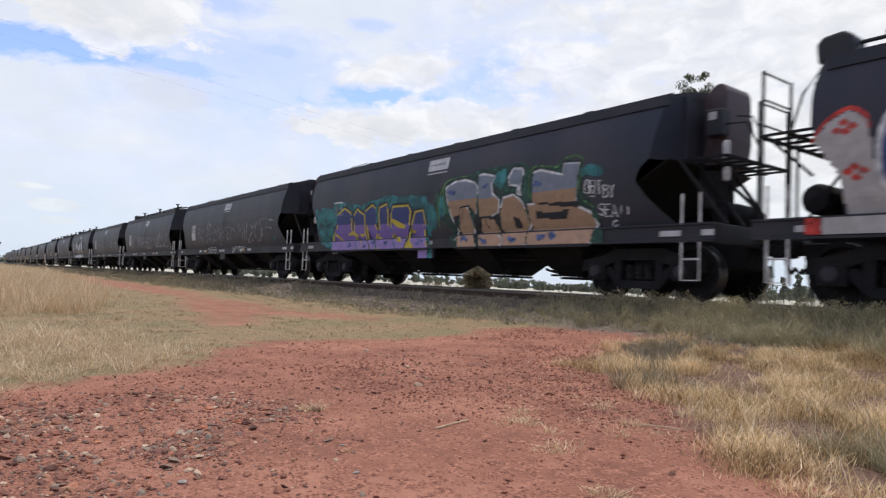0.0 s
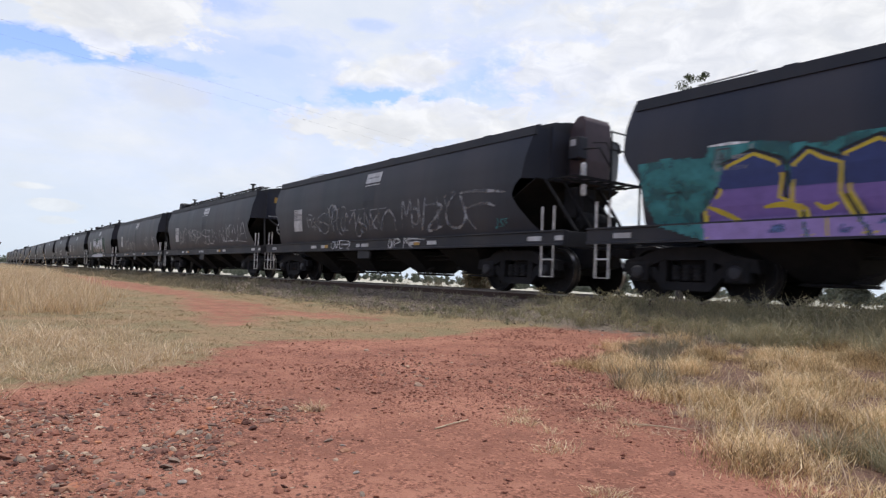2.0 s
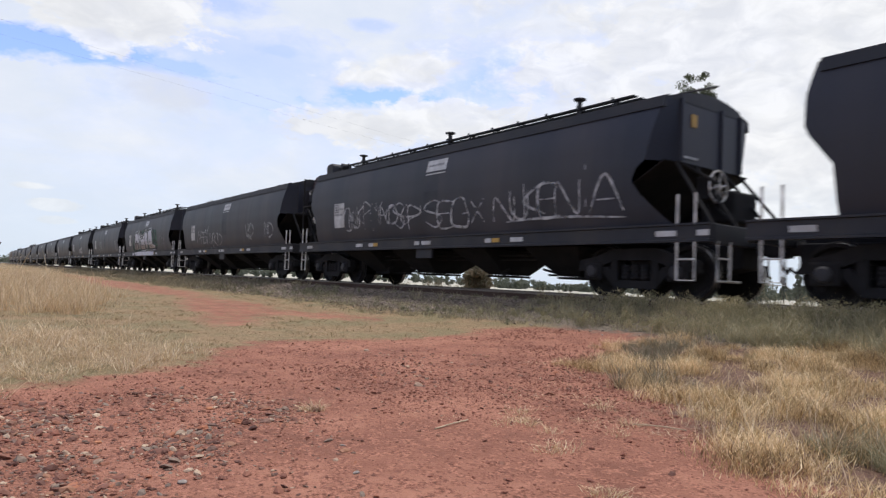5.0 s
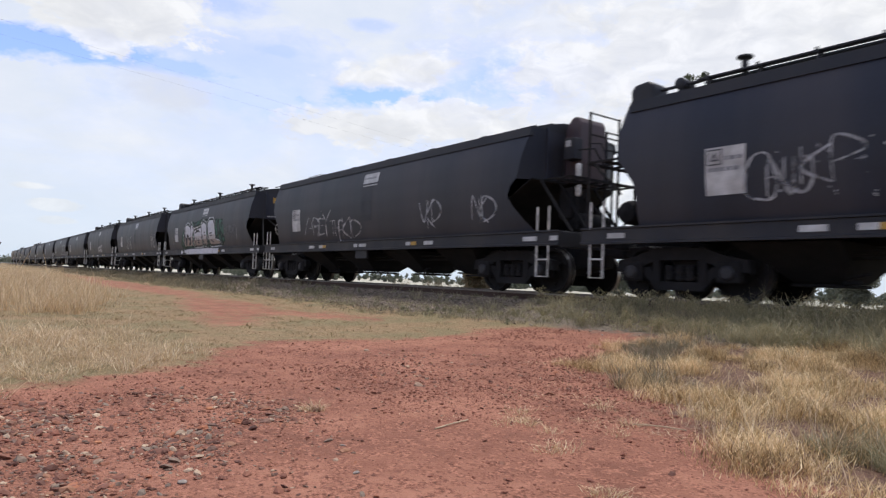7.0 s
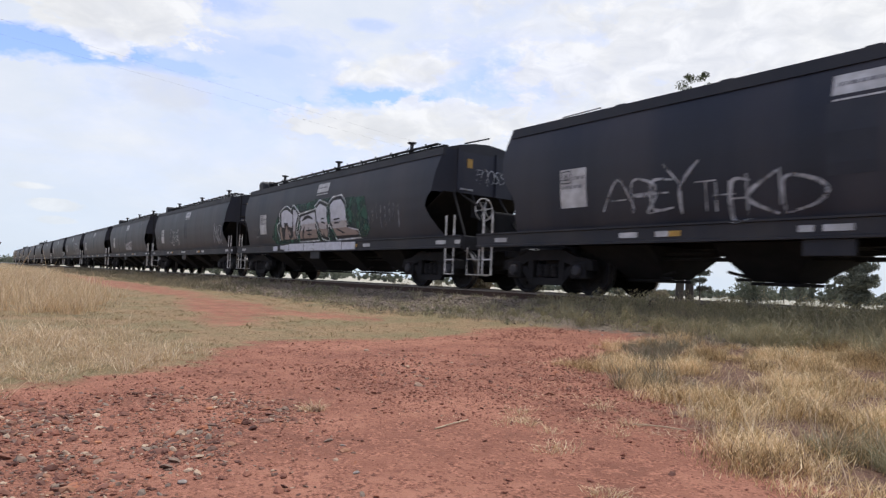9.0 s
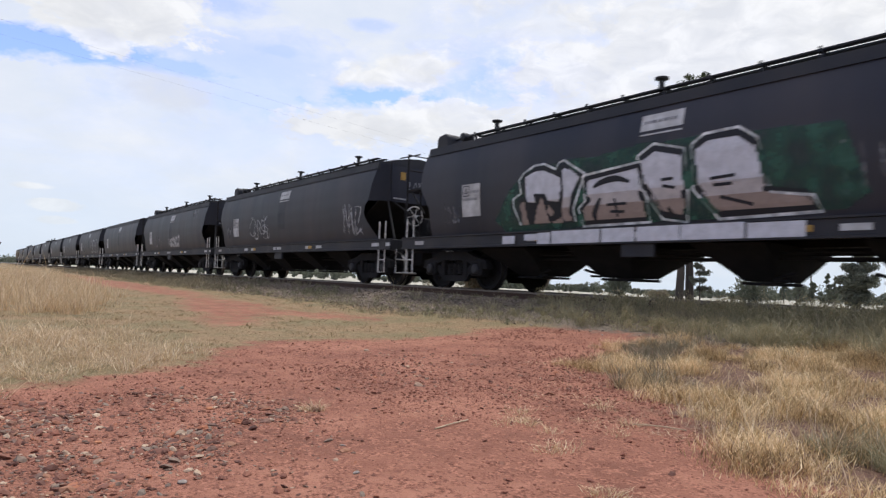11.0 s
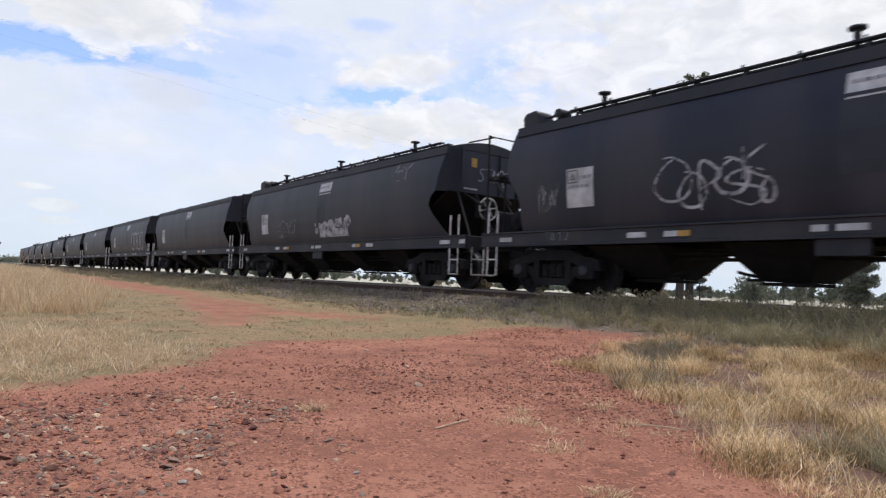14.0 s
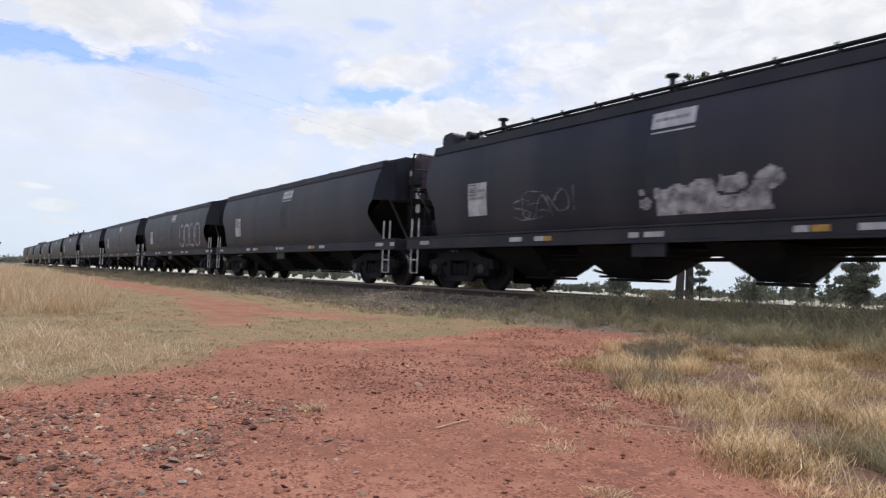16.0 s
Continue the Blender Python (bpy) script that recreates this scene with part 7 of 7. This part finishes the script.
    ribbon(bm, curve_through([(-2.6, 2.1), (-2.2, 1.85), (-1.7, 2.1), (-1.4, 1.85), (-1.0, 1.75), (-0.45, 1.8), (-0.38, 2.0)]), 0.05, 0.010)
    word(bm, "SEGX", ((-0.14, 0.35, 1.44, 2.05), (0.40, 0.85, 1.43, 1.97), (0.9, 1.4, 1.42, 2.0), (1.6, 1.95, 1.48, 1.95)), 0.065, 0.004)
    word(bm, "NUKENIA", ((2.37, 2.9, 1.46, 1.94), (2.9, 3.3, 1.5, 2.05), (3.3, 3.75, 1.55, 2.15), (3.75, 4.15, 1.5, 2.07), (4.15, 4.65, 1.5, 2.1), (4.68, 5.0, 1.6, 2.4), (5.0, 5.6, 1.5, 2.14)), 0.06, 0.004)
    ribbon(bm, curve_through([(2.7, 1.44), (3.6, 1.47), (4.48, 1.46), (5.7, 1.39)]), 0.05, 0.009)
    tag_on(3, bm, S_PALE, "pale sprayed scrawl")
    r = random.Random(31)
    bm = BM()
    for k in range(26):
        x, z, q = r.uniform(-4.2, -2.7), r.uniform(1.45, 2.2), r.uniform(0.012, 0.03)
        fill(bm, [(x - q, z), (x, z - q), (x + q, z), (x, z + q)], 0.004, cell=0.02)
    tag_on(3, bm, S_PALE, "sprayed dots")
    # wagon 4
    bm = word(BM(), "AREYTHEKID", ((-3.93, -3.4, 1.5, 2.0), (-3.32, -2.96, 1.44, 1.93), (-2.93, -2.63, 1.49, 1.9), (-2.7, -2.2, 1.38, 2.16), (-2.16, -1.89, 1.39, 1.82), (-1.87, -1.6, 1.38, 1.79),
                                   (-1.58, -1.36, 1.25, 1.77), (-1.34, -0.99, 1.3, 1.87), (-0.97, -0.84, 1.42, 1.9), (-0.78, -0.28, 1.3, 1.76)), 0.062)
    tag_on(4, bm, S_PALE, "pale grey sprayed lettering")
    bm = word(BM(), "VKD", ((2.70, 3.05, 1.58, 2.04), (3.0, 3.24, 1.42, 2.08), (3.22, 3.55, 1.56, 2.04)), 0.05)
    word(bm, "NKD", ((4.72, 5.0, 1.55, 2.04), (4.98, 5.2, 1.46, 1.98), (5.12, 5.52, 1.48, 1.98)), 0.05)
    tag_on(4, bm, S_PALE, "pale sprayed tags")
    # wagon 6
    bm = word(BM(), "OOPOSKO", ((-3.03, -2.49, 1.61, 2.25), (-2.61, -2.23, 1.49, 1.99), (-2.35, -1.95, 1.42, 2.1), (-1.98, -1.57, 1.65, 2.13), (-1.77, -1.34, 1.45, 1.95), (-1.56, -1.3, 1.82, 2.26), (-1.32, -1.16, 1.49, 1.79)), 0.055)
    tag_on(6, bm, S_PALE, "pale sprayed outline loops")
    tag_on(6, word(BM(), "INAVZX", ((4.6, 4.7, 1.5, 2.2), (4.75, 5.0, 1.45, 2.25), (4.98, 5.2, 1.42, 2.2), (5.2, 5.45, 1.38, 2.15), (5.4, 5.7, 1.45, 2.15), (5.45, 5.75, 1.38, 1.6)), 0.055), S_PALE, "spiky pale sprayed scrawl")
    bm = scribble(BM(), -5.75, -5.3, 1.58, 2.12, 3, 603, 0.06)
    scribble(bm, -5.55, -4.9, 1.02, 1.18, 5, 604, 0.02)
    tag_on(6, bm, S_FAINT, "faint sprayed splash")
    # wagon 7
    block = [(-0.12, 1.38), (-0.16, 1.84), (0.05, 1.78), (0.25, 1.88), (0.45, 1.80), (0.6, 1.90), (0.86, 1.88), (0.95, 1.62), (1.3, 1.62), (1.46, 1.70), (1.55, 1.9), (1.74, 1.99), (1.92, 1.9), (1.93, 1.75), (1.72, 1.62), (1.76, 1.37)]
    bm = fill(BM(), block, 0.002)
    fill(bm, [(-0.45, 1.52), (-0.3, 1.48), (-0.2, 1.6), (-0.3, 1.68), (-0.45, 1.64)], 0.002)
    fill(bm, [(-0.45, 1.72), (-0.36, 1.72), (-0.36, 1.8), (-0.45, 1.82)], 0.002)
    fill(bm, [(0.95, 1.68), (0.98, 1.92), (1.15, 1.88), (1.38, 1.94), (1.42, 1.72), (1.2, 1.65)], 0.003)
    tag_on(7, bm, S_BLOCK, "chalk white sprayed block letters")
    tag_on(7, scribble(BM(), 0.0, 1.7, 1.42, 1.82, 7, 701, 0.02, 0.006), S_FAINT, "grey sprayed lines")
    tag_on(7, word(BM(), "SEAXOI", ((-3.49, -3.12, 1.45, 1.84), (-3.15, -2.75, 1.5, 1.95), (-2.9, -2.5, 1.48, 1.9), (-2.6, -2.3, 1.52, 1.95), (-2.35, -2.05, 1.6, 1.97), (-2.0, -1.81, 1.58, 2.01)), 0.045), S_FAINT, "faint grey sprayed scrawl")
    tag_on(7, word(BM(), "VBY", ((4.0, 4.3, 2.85, 3.1), (4.35, 4.55, 2.73, 3.12), (4.6, 4.95, 2.69, 3.1)), 0.06), S_FAINT, "faint sprayed scrawl under the eave")
    # wagons further back
    bm = BM()
    for k in range(4):
        a = 1.7 + 0.95 * k
        outline(bm, [(a, 1.4), (a, 2.3), (a + 0.5, 2.42), (a + 0.72, 2.2), (a + 0.68, 1.6), (a + 0.5, 1.4)], 0.13, 0.002)
    tag_on(9, bm, S_PALE, "large pale sprayed letters")
    for k, x0, x1, seed in ((9, -4.0, -2.0, 901), (10, -3.0, 2.0, 902), (12, 2.0, 5.0, 903), (14, -4.0, 0.0, 904)):
        tag_on(k, scribble(BM(), x0, x1, 1.45, 2.1, 6, seed, 0.07), S_FAINT, "faded sprayed scrawl")
    for k, seed in ((5, 951), (6, 952), (7, 953)):
        bm = scribble(BM(), -0.45, 0.55, 2.62, 2.98, 5, seed, 0.035, 0, lambda a, z: (6.482, a, z))
        tag_on(k, bm, S_PALE, "pale sprayed scrawl on the end wall")


wagon_one()
wagon_five()
other_tags()


# ---------------------------------------------------------------- what moves
DRIFT_T, DRIFT_D = [t for t, d in DRIFT], [d for t, d in DRIFT]


def motions():
    for k, w in enumerate(WAGONS):
        s0 = FIRST - PITCH * (k - 1)
        walk(w, [(t, on_track(s0 + SPEED * t + float(np.interp(t, DRIFT_T, DRIFT_D)))) for t in DRIFT_T])

        if k > 8:
            continue
        # the wheels of the wagons that pass near roll along
        for ob in w.children_recursive:
            if ob.name.startswith("wheelset"):
                at = ob.location.copy()
                steps = [16.0 * i / 84 for i in range(85)]
                walk(ob, [(t, Matrix.Translation(at) @ Matrix.Rotation(SPEED * t / 0.455, 4, "Y")) for t in steps])


motions()
